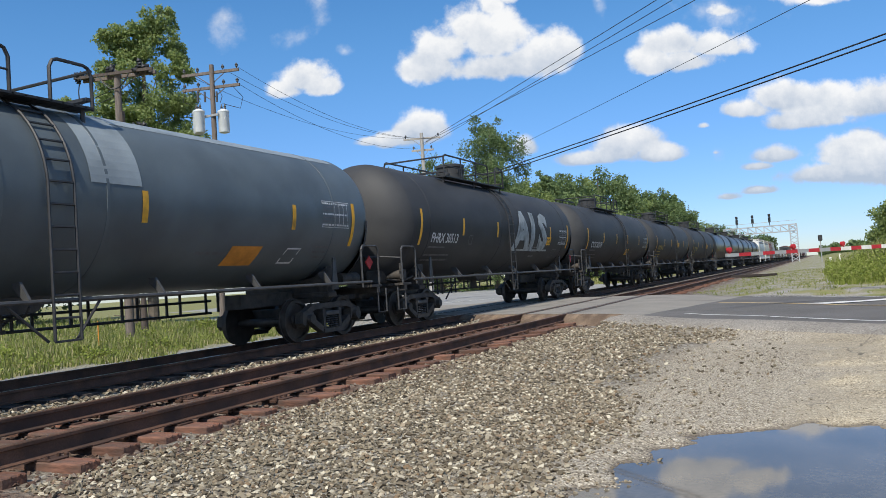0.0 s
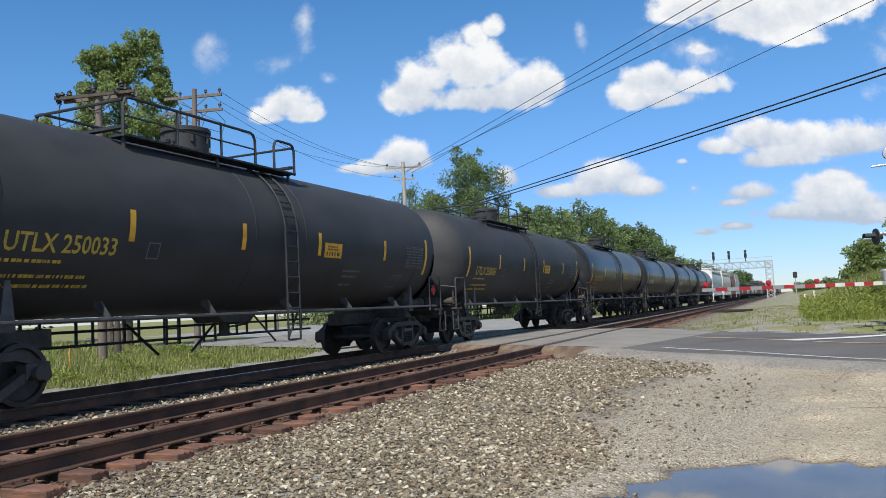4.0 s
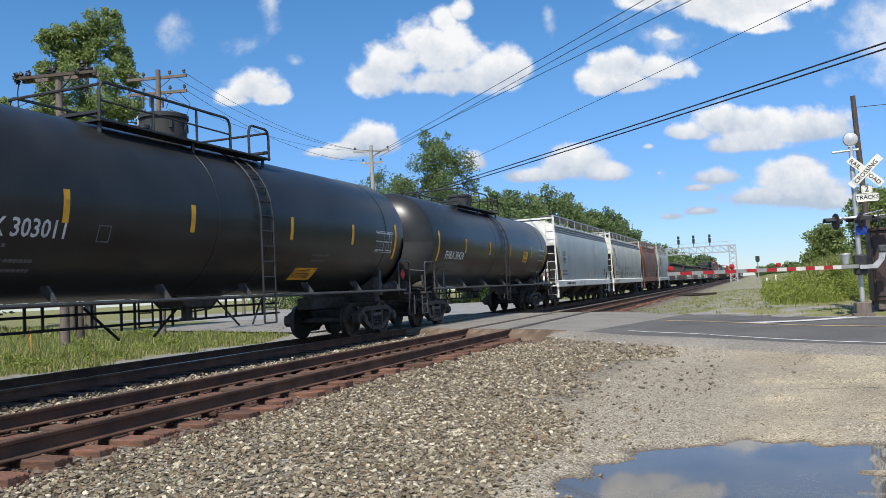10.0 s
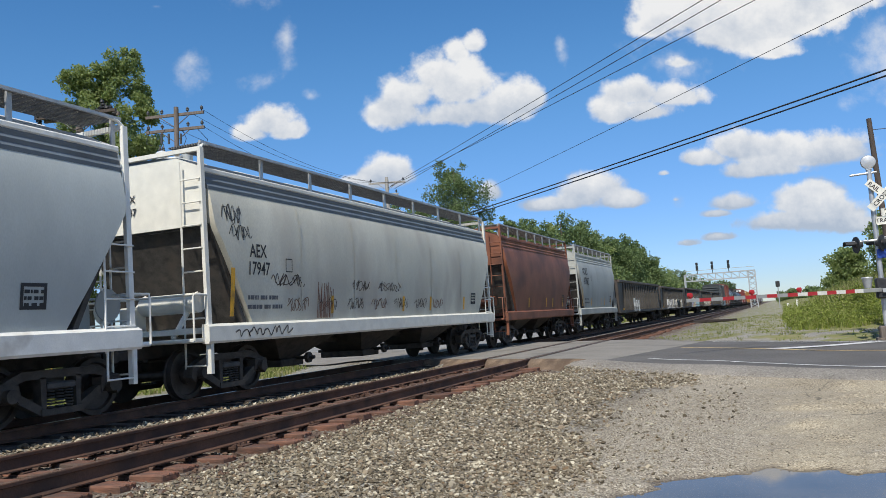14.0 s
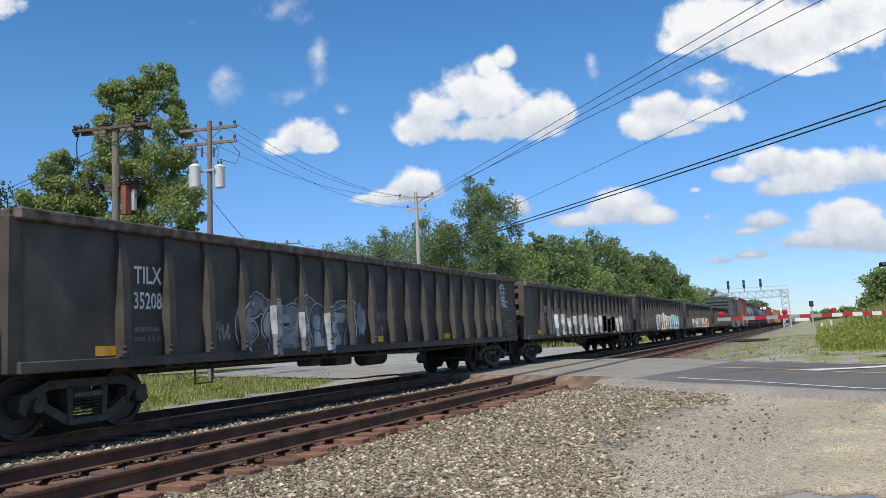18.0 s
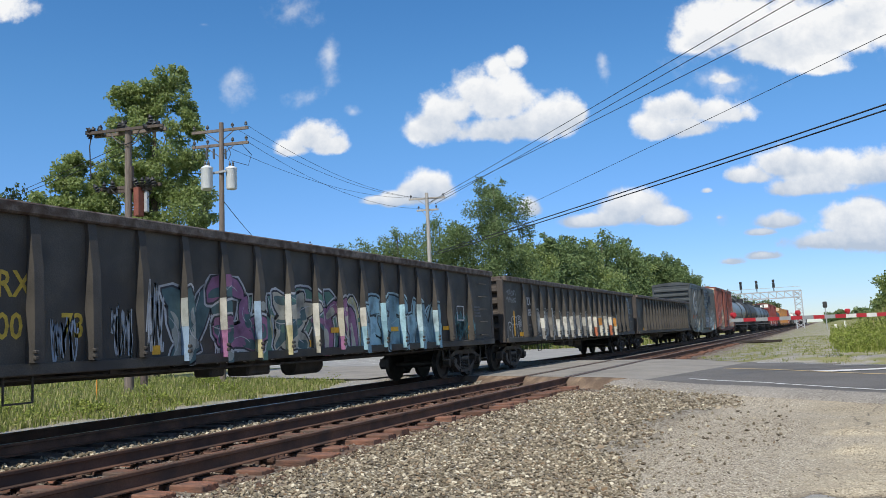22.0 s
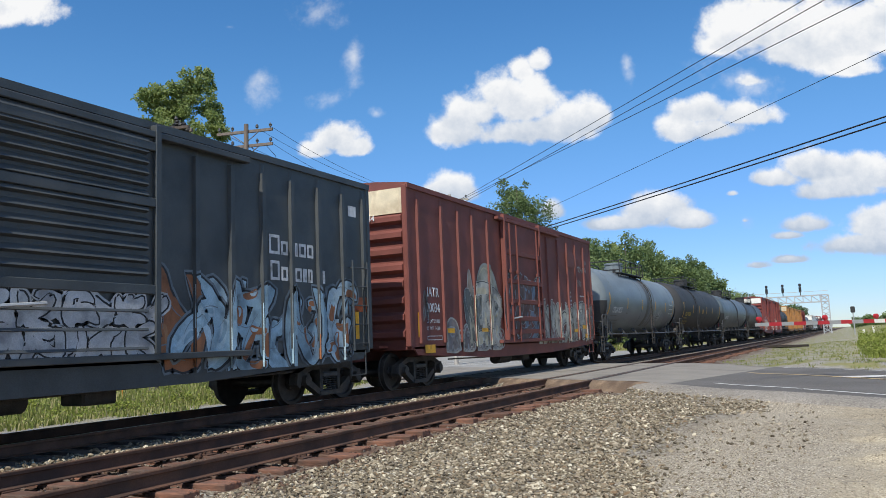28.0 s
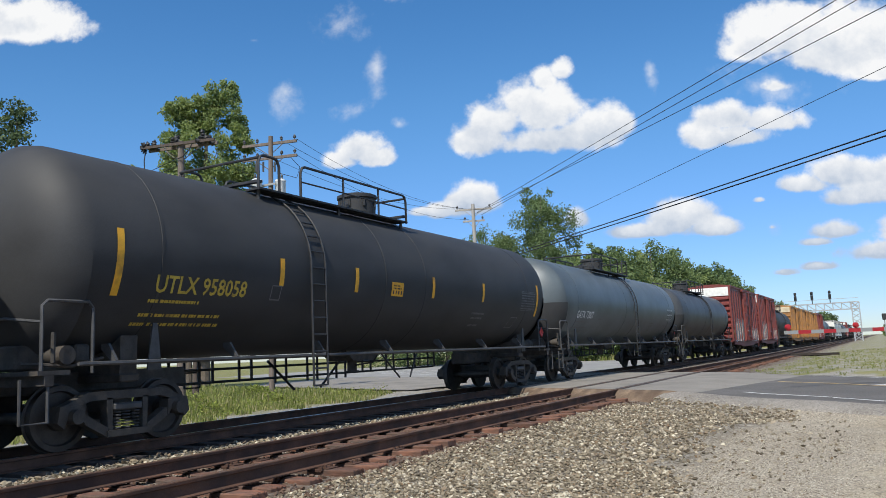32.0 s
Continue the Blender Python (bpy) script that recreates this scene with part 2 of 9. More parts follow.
def island_mat(name, cols, rough=0.85, spec=0.3, trans=0.0):
    """One of several tones for each loose piece of a mesh."""
    m = bpy.data.materials.new(name)
    m.use_nodes = True
    N, L = m.node_tree.nodes, m.node_tree.links
    b = N["Principled BSDF"]
    b.inputs["Roughness"].default_value, b.inputs["Specular IOR Level"].default_value = rough, spec
    g = N.new("ShaderNodeNewGeometry")
    ramp = N.new("ShaderNodeValToRGB")
    e = ramp.color_ramp.elements
    e[0].color, e[1].color = (*cols[0], 1), (*cols[-1], 1)
    for k, c in enumerate(cols[1:-1], 1):
        n = e.new(k / (len(cols) - 1))
        n.color = (*c, 1)
    L.new(g.outputs["Random Per Island"], ramp.inputs[0])
    L.new(ramp.outputs[0], b.inputs["Base Color"])
    if trans:
        t = N.new("ShaderNodeBsdfTranslucent")
        L.new(ramp.outputs[0], t.inputs["Color"])
        mx = N.new("ShaderNodeMixShader")
        mx.inputs[0].default_value = trans
        L.new(b.outputs[0], mx.inputs[1]), L.new(t.outputs[0], mx.inputs[2])
        L.new(mx.outputs[0], N["Material Output"].inputs[0])
    return m


M_TANK = mat("tank_black", (0.043, 0.044, 0.046), 0.60, 0, 0.22, 1.2, 0.04, 90, dirt=(0.050, 0.050, 0.050), dirt_amount=0.4, dirt_scale=0.8, stretch=(1, 0.5, 1), spec=0.26)
M_TANK_SHINY = mat("tank_black_gloss", (0.024, 0.025, 0.025), 0.33, 0, 0.25, 1.0, 0.01, 80, dirt=(0.033, 0.033, 0.032), dirt_amount=0.3, dirt_scale=0.7, spec=0.36)
M_TANK_GREY = mat("tank_grey", (0.165, 0.195, 0.21), 0.45, 0, 0.16, 1.3, 0.03, 70, dirt=(0.10, 0.115, 0.125), dirt_amount=0.35, dirt_scale=0.6, stretch=(1, 0.4, 1))
M_TANK_SLATE = mat("tank_slate", (0.092, 0.112, 0.122), 0.45, 0, 0.18, 1.1, 0.03, 80, dirt=(0.065, 0.078, 0.085), dirt_amount=0.35, dirt_scale=0.7)
M_TANK_PALE = mat("tank_pale_paint", (0.24, 0.275, 0.29), 0.5, 0, 0.14, 1.5, 0.04, 80, dirt=(0.16, 0.185, 0.195), dirt_amount=0.45, dirt_scale=1.2)
M_STAIN = mat("oily_stain", (0.085, 0.082, 0.080), 0.5, 0, 0.3, 2.0, 0.04, 80, dirt=(0.13, 0.14, 0.145), dirt_amount=0.5, dirt_scale=1.6, stretch=(1, 2.5, 0.5))
M_TANK_DARKGREY = mat("tank_dark_grey", (0.055, 0.06, 0.066), 0.5, 0, 0.25, 1.1, 0.04, 80, dirt=(0.03, 0.03, 0.032), dirt_amount=0.4, dirt_scale=0.7)
M_UNDER = mat("underframe_black", (0.050, 0.045, 0.040), 0.75, 0, 0.4, 6, 0.2, 60, dirt=(0.068, 0.056, 0.045), dirt_amount=0.4, dirt_scale=3)
M_WHEEL = mat("wheel_steel", (0.05, 0.043, 0.038), 0.55, 0.3, 0.35, 6, 0.1, 70)
M_RAIL_GREY = mat("handrail_grey", (0.065, 0.065, 0.066), 0.55, 0.1, 0.25, 8, 0.1, 90)
M_BLACKSTEEL = mat("black_steel", (0.028, 0.028, 0.029), 0.55, 0, 0.3, 6, 0.1, 80)
M_YELLOW = mat("reflector_yellow", (0.78, 0.40, 0.025), 0.55, 0, 0.15, 5, 0.05, 90, dirt=(0.42, 0.22, 0.03), dirt_amount=0.3, dirt_scale=4)
M_STENCIL = mat("stencil_white", (0.62, 0.63, 0.63), 0.7, 0, 0.18, 7, 0.02, 90, dirt=(0.32, 0.32, 0.31), dirt_amount=0.3, dirt_scale=6)
M_STENCIL_DIM = mat("stencil_dim", (0.13, 0.13, 0.135), 0.7, 0, 0.2, 7, 0.02, 90)
M_STENCIL_YELLOW = mat("stencil_yellow", (0.50, 0.36, 0.05), 0.7, 0, 0.2, 7, 0.02, 90, dirt=(0.2, 0.15, 0.05), dirt_amount=0.3, dirt_scale=6)
M_STENCIL_BLACK = mat("stencil_black", (0.03, 0.03, 0.032), 0.7, 0, 0.2, 7, 0.02, 90)
M_ORANGE = mat("patch_orange", (0.55, 0.22, 0.03), 0.65, 0, 0.2, 5, 0.05, 90)
M_ORANGE_OLD = mat("stripe_orange_faded", (0.34, 0.085, 0.03), 0.7, 0, 0.3, 3, 0.05, 60, dirt=(0.12, 0.05, 0.03), dirt_amount=0.4, dirt_scale=3)
M_RED = mat("placard_red", (0.45, 0.03, 0.03), 0.6, 0, 0.2, 5, 0.05, 90)
M_WHITE = mat("paint_white", (0.78, 0.775, 0.725), 0.55, 0, 0.08, 3, 0.05, 60, dirt=(0.5, 0.47, 0.42), dirt_amount=0.25, dirt_scale=2)
M_HOP_GREY = mat("hopper_grey", (0.455, 0.485, 0.465), 0.5, 0, 0.08, 1.0, 0.05, 50, dirt=(0.37, 0.395, 0.385), dirt_amount=0.5, dirt_scale=0.55, stretch=(1, 1, 0.45))
M_HOP_CREAM = mat("hopper_cream", (0.57, 0.55, 0.455), 0.55, 0, 0.12, 1.0, 0.05, 50, dirt=(0.44, 0.40, 0.33), dirt_amount=0.45, dirt_scale=0.7, stretch=(1, 1, 0.4))
M_HOP_BROWN = mat("hopper_brown", (0.22, 0.082, 0.043), 0.6, 0, 0.2, 1.2, 0.06, 50, dirt=(0.10, 0.042, 0.026), dirt_amount=0.45, dirt_scale=0.7)
M_HOP_PALE = mat("hopper_pale", (0.42, 0.43, 0.40), 0.58, 0, 0.10, 1.0, 0.05, 50, dirt=(0.33, 0.335, 0.31), dirt_amount=0.45, dirt_scale=0.7, stretch=(1, 1, 0.4))
M_EAVE = mat("eave_blue_grey", (0.13, 0.155, 0.18), 0.5, 0, 0.15, 2, 0.05, 60)
M_GRATING = mat("grating_galvanised", (0.16, 0.16, 0.155), 0.6, 0.4, 0.3, 9, 0.3, 90)
M_GON = mat("gondola_black", (0.066, 0.059, 0.049), 0.65, 0, 0.35, 1.6, 0.12, 50, dirt=(0.042, 0.038, 0.035), dirt_amount=0.5, dirt_scale=1.1)
M_GON_RIB = mat("gondola_post_dusty", (0.052, 0.047, 0.041), 0.7, 0, 0.35, 2.5, 0.12, 50, dirt=(0.064, 0.057, 0.048), dirt_amount=0.5, dirt_scale=1.6, rand=0.25)
M_GON_BROWN = mat("gondola_end_brown", (0.058, 0.047, 0.039), 0.75, 0, 0.3, 2, 0.15, 50, dirt=(0.035, 0.030, 0.027), dirt_amount=0.5, dirt_scale=1.5)
M_SCRAPE = mat("worn_lip", (0.12, 0.10, 0.085), 0.7, 0.2, 0.5, 4, 0.3, 40, dirt=(0.05, 0.03, 0.02), dirt_amount=0.6, dirt_scale=5)
M_BOX_GREEN = mat("boxcar_dark_green", (0.050, 0.057, 0.060), 0.5, 0, 0.3, 1.4, 0.06, 60, dirt=(0.068, 0.073, 0.073), dirt_amount=0.4, dirt_scale=0.9)
M_BOX_RED = mat("boxcar_oxide_red", (0.175, 0.053, 0.041), 0.68, 0, 0.2, 1.5, 0.08, 60, dirt=(0.15, 0.048, 0.036), dirt_amount=0.45, dirt_scale=0.9)
M_BOX_BRIGHT = mat("boxcar_bright_red", (0.18, 0.038, 0.032), 0.6, 0, 0.2, 1.5, 0.08, 60, dirt=(0.14, 0.03, 0.03), dirt_amount=0.4, dirt_scale=0.9)
M_BOX_YELLOW = mat("boxcar_yellow", (0.36, 0.17, 0.05), 0.6, 0, 0.2, 1.5, 0.08, 60, dirt=(0.22, 0.12, 0.055), dirt_amount=0.45, dirt_scale=0.9)
M_BOX_CREAM = mat("boxcar_end_cream", (0.66, 0.57, 0.40), 0.65, 0, 0.15, 2.5, 0.06, 60, dirt=(0.45, 0.36, 0.24), dirt_amount=0.4, dirt_scale=2)
M_RUSTRAIL = mat("rail_rust", (0.115, 0.058, 0.036), 0.8, 0.15, 0.3, 3, 0.15, 60, dirt=(0.06, 0.035, 0.025), dirt_amount=0.5, dirt_scale=2.2, place=True)
M_RAILHEAD = mat("rail_head_worn", (0.17, 0.10, 0.065), 0.5, 0.5, 0.3, 3, 0.1, 60, place=True)
M_RAILBRIGHT = mat("rail_head_bright", (0.30, 0.29, 0.28), 0.3, 0.9, 0.2, 3, 0.05, 60, place=True)
M_TIE = mat("tie_wood_rusty", (0.15, 0.066, 0.04), 0.9, 0, 0.4, 5, 0.5, 40, dirt=(0.08, 0.06, 0.048), dirt_amount=0.6, dirt_scale=3, rand=0.35, stretch=(0.25, 1, 1))
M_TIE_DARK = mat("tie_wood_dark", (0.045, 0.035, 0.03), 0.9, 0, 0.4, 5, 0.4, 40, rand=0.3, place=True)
M_PLATE = mat("tie_plate_rust", (0.07, 0.036, 0.024), 0.85, 0.2, 0.3, 8, 0.3, 50, rand=0.2)
M_STONES = island_mat("ballast_stones", [(0.060, 0.046, 0.030), (0.18, 0.147, 0.100), (0.32, 0.27, 0.188), (0.11, 0.087, 0.058), (0.60, 0.54, 0.41), (0.18, 0.12, 0.070), (0.24, 0.205, 0.145), (0.085, 0.067, 0.045), (0.42, 0.365, 0.27)], 0.9)
M_STONES_RUST = island_mat("rusty_stones", [(0.07, 0.04, 0.028), (0.13, 0.08, 0.055), (0.19, 0.15, 0.12), (0.10, 0.06, 0.04)], 0.95)
M_ROAD_OLD = mat("asphalt_crossing", (0.235, 0.215, 0.185), 0.88, 0, 0.12, 0.9, 0.35, 110, dirt=(0.17, 0.155, 0.135), dirt_amount=0.4, dirt_scale=0.6, place=True)
M_ROAD = mat("asphalt_road", (0.108, 0.100, 0.090), 0.85, 0, 0.12, 0.7, 0.35, 120, dirt=(0.135, 0.126, 0.115), dirt_amount=0.4, dirt_scale=0.5, place=True)
M_SHOULDER = stone_mat("shoulder_grit", [(0.13, 0.115, 0.095), (0.24, 0.215, 0.18), (0.32, 0.29, 0.245), (0.19, 0.165, 0.135), (0.42, 0.39, 0.34)], 0.02)
M_DIRT = mat("brown_dirt", (0.19, 0.135, 0.092), 0.95, 0, 0.4, 3, 0.9, 45, dirt=(0.11, 0.075, 0.052), dirt_amount=0.6, dirt_scale=2.5, place=True)
M_PAINT = mat("road_paint_white", (0.62, 0.61, 0.58), 0.7, 0, 0.18, 5, 0.1, 90, dirt=(0.3, 0.29, 0.27), dirt_amount=0.3, dirt_scale=4, place=True)
M_PAINT_Y = mat("road_paint_yellow", (0.58, 0.42, 0.20), 0.7, 0, 0.2, 5, 0.1, 90, dirt=(0.34, 0.26, 0.15), dirt_amount=0.4, dirt_scale=4, place=True)
M_LOT = mat("parking_asphalt", (0.27, 0.265, 0.25), 0.9, 0, 0.12, 0.8, 0.25, 90, dirt=(0.20, 0.195, 0.185), dirt_amount=0.4, dirt_scale=0.4, place=True)
M_WATER = mat("puddle_water", (0.115, 0.100, 0.080), 0.03, 0, 0.2, 1.5, 0.0, 20, place=True, spec=0.30)
M_POLE = mat("pole_wood", (0.165, 0.135, 0.115), 0.9, 0, 0.25, 3, 0.4, 50, stretch=(6, 6, 0.6))
M_POLE_DARK = mat("pole_wood_dark", (0.085, 0.066, 0.055), 0.9, 0, 0.25, 3, 0.4, 50, stretch=(6, 6, 0.6))
M_POLE_PALE = mat("pole_wood_pale", (0.36, 0.34, 0.31), 0.9, 0, 0.2, 3, 0.3, 50, stretch=(6, 6, 0.6))
M_CAN = mat("transformer_grey", (0.66, 0.68, 0.68), 0.45, 0, 0.08, 4, 0.03, 60)
M_WIRE = mat("wire_black", (0.02, 0.02, 0.021), 0.6, 0, 0.1, 4, 0.0, 30)
M_ALU = mat("aluminium_paint", (0.50, 0.51, 0.52), 0.45, 0.5, 0.12, 3, 0.05, 60)
M_GALV = mat("galvanised_steel", (0.46, 0.47, 0.47), 0.5, 0.4, 0.15, 4, 0.08, 60)
M_GATE_RED = mat("gate_red", (0.42, 0.02, 0.025), 0.5, 0, 0.1, 4, 0.02, 60)
M_GATE_WHITE = mat("gate_white", (0.72, 0.70, 0.62), 0.5, 0, 0.08, 4, 0.02, 60)
M_GATE_GREY = mat("gate_grey", (0.36, 0.36, 0.34), 0.5, 0.2, 0.1, 4, 0.02, 60)
M_CABINET = mat("relay_cabinet_brown", (0.055, 0.034, 0.03), 0.5, 0.1, 0.15, 2, 0.05, 60)
M_BLUE = mat("sign_blue", (0.02, 0.07, 0.36), 0.5, 0, 0.1, 4, 0.02, 60)
M_SIGNRED = mat("box_weathered_red", (0.19, 0.06, 0.04), 0.7, 0, 0.2, 4, 0.1, 60)
M_BARK = mat("bark", (0.11, 0.09, 0.07), 0.95, 0, 0.3, 3, 0.5, 25, place=True)
M_LEAF = island_mat("leaves_light", [(0.18, 0.24, 0.068), (0.25, 0.315, 0.105), (0.34, 0.40, 0.165), (0.20, 0.27, 0.08)], 0.55, 0.4, 0.5)
M_LEAF2 = island_mat("leaves_mid", [(0.10, 0.155, 0.055), (0.14, 0.20, 0.075), (0.18, 0.24, 0.095), (0.12, 0.175, 0.062)], 0.6, 0.35, 0.3)
M_LEAF3 = island_mat("leaves_dark", [(0.06, 0.095, 0.04), (0.085, 0.125, 0.052), (0.11, 0.15, 0.062)], 0.65, 0.3, 0.25)
M_GRASS = island_mat("grass_blades", [(0.14, 0.18, 0.042), (0.20, 0.24, 0.065), (0.30, 0.31, 0.115), (0.42, 0.37, 0.20)], 0.8, 0.2, 0.35)
M_WEED = island_mat("weed_leaves", [(0.15, 0.20, 0.032), (0.23, 0.28, 0.05), (0.32, 0.36, 0.085), (0.19, 0.24, 0.045), (0.36, 0.36, 0.13)], 0.7, 0.3, 0.35)

# ---- mesh tools ----
def box(bm, c, s, bevel=0.0):
    x, y, z = (v / 2 for v in s)
    vs = [bm.verts.new((c[0] + a * x, c[1] + b * y, c[2] + d * z)) for a in (-1, 1) for b in (-1, 1) for d in (-1, 1)]
    fs = [bm.faces.new([vs[i] for i in q]) for q in ((0, 1, 3, 2), (4, 6, 7, 5), (0, 4, 5, 1), (2, 3, 7, 6), (0, 2, 6, 4), (1, 5, 7, 3))]
    if bevel:
        bmesh.ops.bevel(bm, geom=list({e for f in fs for e in f.edges}), offset=bevel, segments=1, affect="EDGES")
    return vs


def ring(bm, c, axis, r, n, start=0.0):
    axis = Vector(axis).normalized()
    a = axis.orthogonal().normalized()
    b = axis.cross(a)
    return [bm.verts.new(Vector(c) + r * (math.cos(start + 2 * math.pi * k / n) * a + math.sin(start + 2 * math.pi * k / n) * b)) for k in range(n)]


def bridge(bm, r0, r1):
    n = len(r0)
    for k in range(n):
        f = bm.faces.new((r0[k], r0[(k + 1) % n], r1[(k + 1) % n], r1[k]))
        f.smooth = n > 5


def cyl(bm, p0, p1, r, n=8, r2=None):
    d = Vector(p1) - Vector(p0)
    a, b = ring(bm, p0, d, r, n), ring(bm, p1, d, r if r2 is None else r2, n)
    bridge(bm, a, b)
    bm.faces.new(a[::-1])
    bm.faces.new(b)


def tube(bm, pts, r, n=6):
    """A bent bar through the given points."""
    pts = [Vector(p) for p in pts]
    base = (pts[1] - pts[0]).orthogonal().normalized()
    rings = []
    for k, p in enumerate(pts):
        d = (pts[min(k + 1, len(pts) - 1)] - pts[max(k - 1, 0)]).normalized()
        a = (base - base.dot(d) * d).normalized()
        base, b = a, d.cross(a)
        rings.append([bm.verts.new(p + r * (math.cos(2 * math.pi * j / n) * a + math.sin(2 * math.pi * j / n) * b)) for j in range(n)])
    for a, b in zip(rings, rings[1:]):
        bridge(bm, a, b)
    bm.faces.new(rings[0][::-1])
    bm.faces.new(rings[-1])


def prism(bm, outline, axis, a, b):
    """A flat outline pushed along x ('x': outline in y, z), y (x, z) or z (x, y)."""
    def at(p, w):
        return {"x": (w, p[0], p[1]), "y": (p[0], w, p[1]), "z": (p[0], p[1], w)}[axis]
    lo, hi = [bm.verts.new(at(p, a)) for p in outline], [bm.verts.new(at(p, b)) for p in outline]
    n = len(outline)
    for k in range(n):
        bm.faces.new((lo[k], lo[(k + 1) % n], hi[(k + 1) % n], hi[k]))
    bm.faces.new(lo[::-1])
    bm.faces.new(hi)


def lathe(bm, profile, axis, centre, n=24, cap=True):
    """Profile rows (along, radius) turned about an axis through centre."""
    ax = Vector({"x": (1, 0, 0), "y": (0, 1, 0), "z": (0, 0, 1)}[axis])
    rows = [ring(bm, Vector(centre) + ax * w, ax, max(r, 0.001), n) for w, r in profile]
    for a, b in zip(rows, rows[1:]):
        bridge(bm, a, b)
    if cap:
        bm.faces.new(rows[0][::-1])
        bm.faces.new(rows[-1])


def finish(bm, name, smooth_angle=35):
    bmesh.ops.recalc_face_normals(bm, faces=bm.faces)
    me = bpy.data.meshes.new(name)
    bm.to_mesh(me)
    bm.free()
    me.set_sharp_from_angle(angle=radians(smooth_angle))
    return me


STORE = {}


def part(name, shape, material, parent=None, label="", at=None):
    """One mesh object under a thing or a part; shape is a bmesh or a shared mesh."""
    me = shape if isinstance(shape, bpy.types.Mesh) else finish(shape, name)
    if not me.materials:
        me.materials.append(material)
    ob = new(name, me)
    if parent is not None:
        ob.parent = parent
    if at is not None:
        ob.matrix_basis = at if isinstance(at, Matrix) else Matrix.Translation(at)
    if label:
        ob["label"] = label
    return ob


def shared(key, make, material):
    """A mesh made once and used by many objects."""
    key = (key, material.name)
    if key not in STORE:
        bm = bmesh.new()
        make(bm)
        STORE[key] = finish(bm, key[0] if isinstance(key[0], str) else key[0][0])
        STORE[key].materials.append(material)
    return STORE[key]


def thing(name, label, category, group="", kind="", at=(0, 0, 0)):
    ob = new(name)
    ob.empty_display_size = 0.3
    ob.location = at
    return tagged(ob, label, category, group, kind)


def raw_mesh(name, verts, faces, material):
    me = bpy.data.meshes.new(name)
    me.from_pydata(verts, [], faces)
    me.materials.append(material)
    return me


def letters(text, size, bold=0.016):
    """Flat lettering as a mesh, baseline at the origin, running along +y and rising along +z, facing +x."""
    cu = bpy.data.curves.new("letters", "FONT")
    cu.body, cu.size, cu.resolution_u, cu.offset = text, size, 2, size * bold
    tmp = bpy.data.objects.new("letters", cu)
    me = bpy.data.meshes.new_from_object(tmp)
    bpy.data.objects.remove(tmp)
    co = np.empty(len(me.vertices) * 3)
    me.vertices.foreach_get("co", co)
    co = co.reshape(-1, 3)
    out = np.stack([np.zeros(len(co)), co[:, 0], co[:, 1]], 1)
    me.vertices.foreach_set("co", out.ravel())
    me.update()
    return me


def stick(name, me, material, parent, y, z, skin, stretch=1.0, label=""):
    """Lays lettering or a flat shape (made in y, z) on a car's near side; skin(z) is the side's x."""
    co = np.empty(len(me.vertices) * 3)
    me.vertices.foreach_get("co", co)
    co = co.reshape(-1, 3)
    co[:, 1] = co[:, 1] * stretch + y
    co[:, 2] += z
    co[:, 0] = [skin(w) + 0.007 for w in co[:, 2]]
    me.vertices.foreach_set("co", co.ravel())
    me.update()
    me.materials.clear()
    if name.startswith(("graffiti", "emblem", "side_stripe")):
        lo, hi = co[:, 1].min() - 0.12, co[:, 1].max() + 0.12
        over_posts(me, [q for q in POSTS.get(parent.name, ()) if lo < q[0] < hi])
    return part(name, me, material, parent, label)


def patch(y0, y1, z0, z1, rows=6):
    """A flat oblong in y, z in rows that can follow a curved side."""
    vs, fs = [], []
    for k in range(rows + 1):
        z = z0 + (z1 - z0) * k / rows
        vs += [(0, y0, z), (0, y1, z)]
    for k in range(rows):
        fs.append((2 * k, 2 * k + 1, 2 * k + 3, 2 * k + 2))
    me = bpy.data.meshes.new("patch")
    me.from_pydata(vs, [], fs)
    return me


def bars(lines, height, gap, seed, wide=(0.5, 1.8)):
    """Unreadable writing: rows of short bars, each line (offset, width)."""
    rnd = random.Random(seed)
    vs, fs = [], []
    z = 0.0
    for off, width in lines:
        y = off
        while y < off + width:
            w = rnd.uniform(*wide) * height
            k = len(vs)
            vs += [(0, y, z), (0, y + w, z), (0, y + w, z + height), (0, y, z + height)]
            fs.append((k, k + 1, k + 2, k + 3))
            y += w + height * rnd.choice((0.25, 0.25, 0.8))
        z -= height + gap
    me = bpy.data.meshes.new("writing")
    me.from_pydata(vs, [], fs)
    return me


def outline_box(y0, y1, z0, z1, w):
    vs, fs = [], []
    for a, b, c, d in ((y0, y1, z0, z0 + w), (y0, y1, z1 - w, z1), (y0, y0 + w, z0 + w, z1 - w), (y1 - w, y1, z0 + w, z1 - w)):
        k = len(vs)
        vs += [(0, a, c), (0, b, c), (0, b, d), (0, a, d)]
        fs.append((k, k + 1, k + 2, k + 3))
    me = bpy.data.meshes.new("outline")
    me.from_pydata(vs, [], fs)
    return me


# ---- the lie of the land ----
ROAD_N, ROAD_D = (0.482, 0.876), (0.876, -0.482)  # across the road and along it


def across(x, y):
    return ROAD_N[0] * x + ROAD_N[1] * y


def along(x, y):
    return ROAD_D[0] * x + ROAD_D[1] * y


def ease(t):
    t = min(max(t, 0.0), 1.0)
    return t * t * (3 - 2 * t)


def lerp_rows(rows, x):
    if x <= rows[0][0]:
        return rows[0][1]
    for (a, va), (b, vb) in zip(rows, rows[1:]):
        if x <= b:
            return va + (vb - va) * ease((x - a) / (b - a))
    return rows[-1][1]


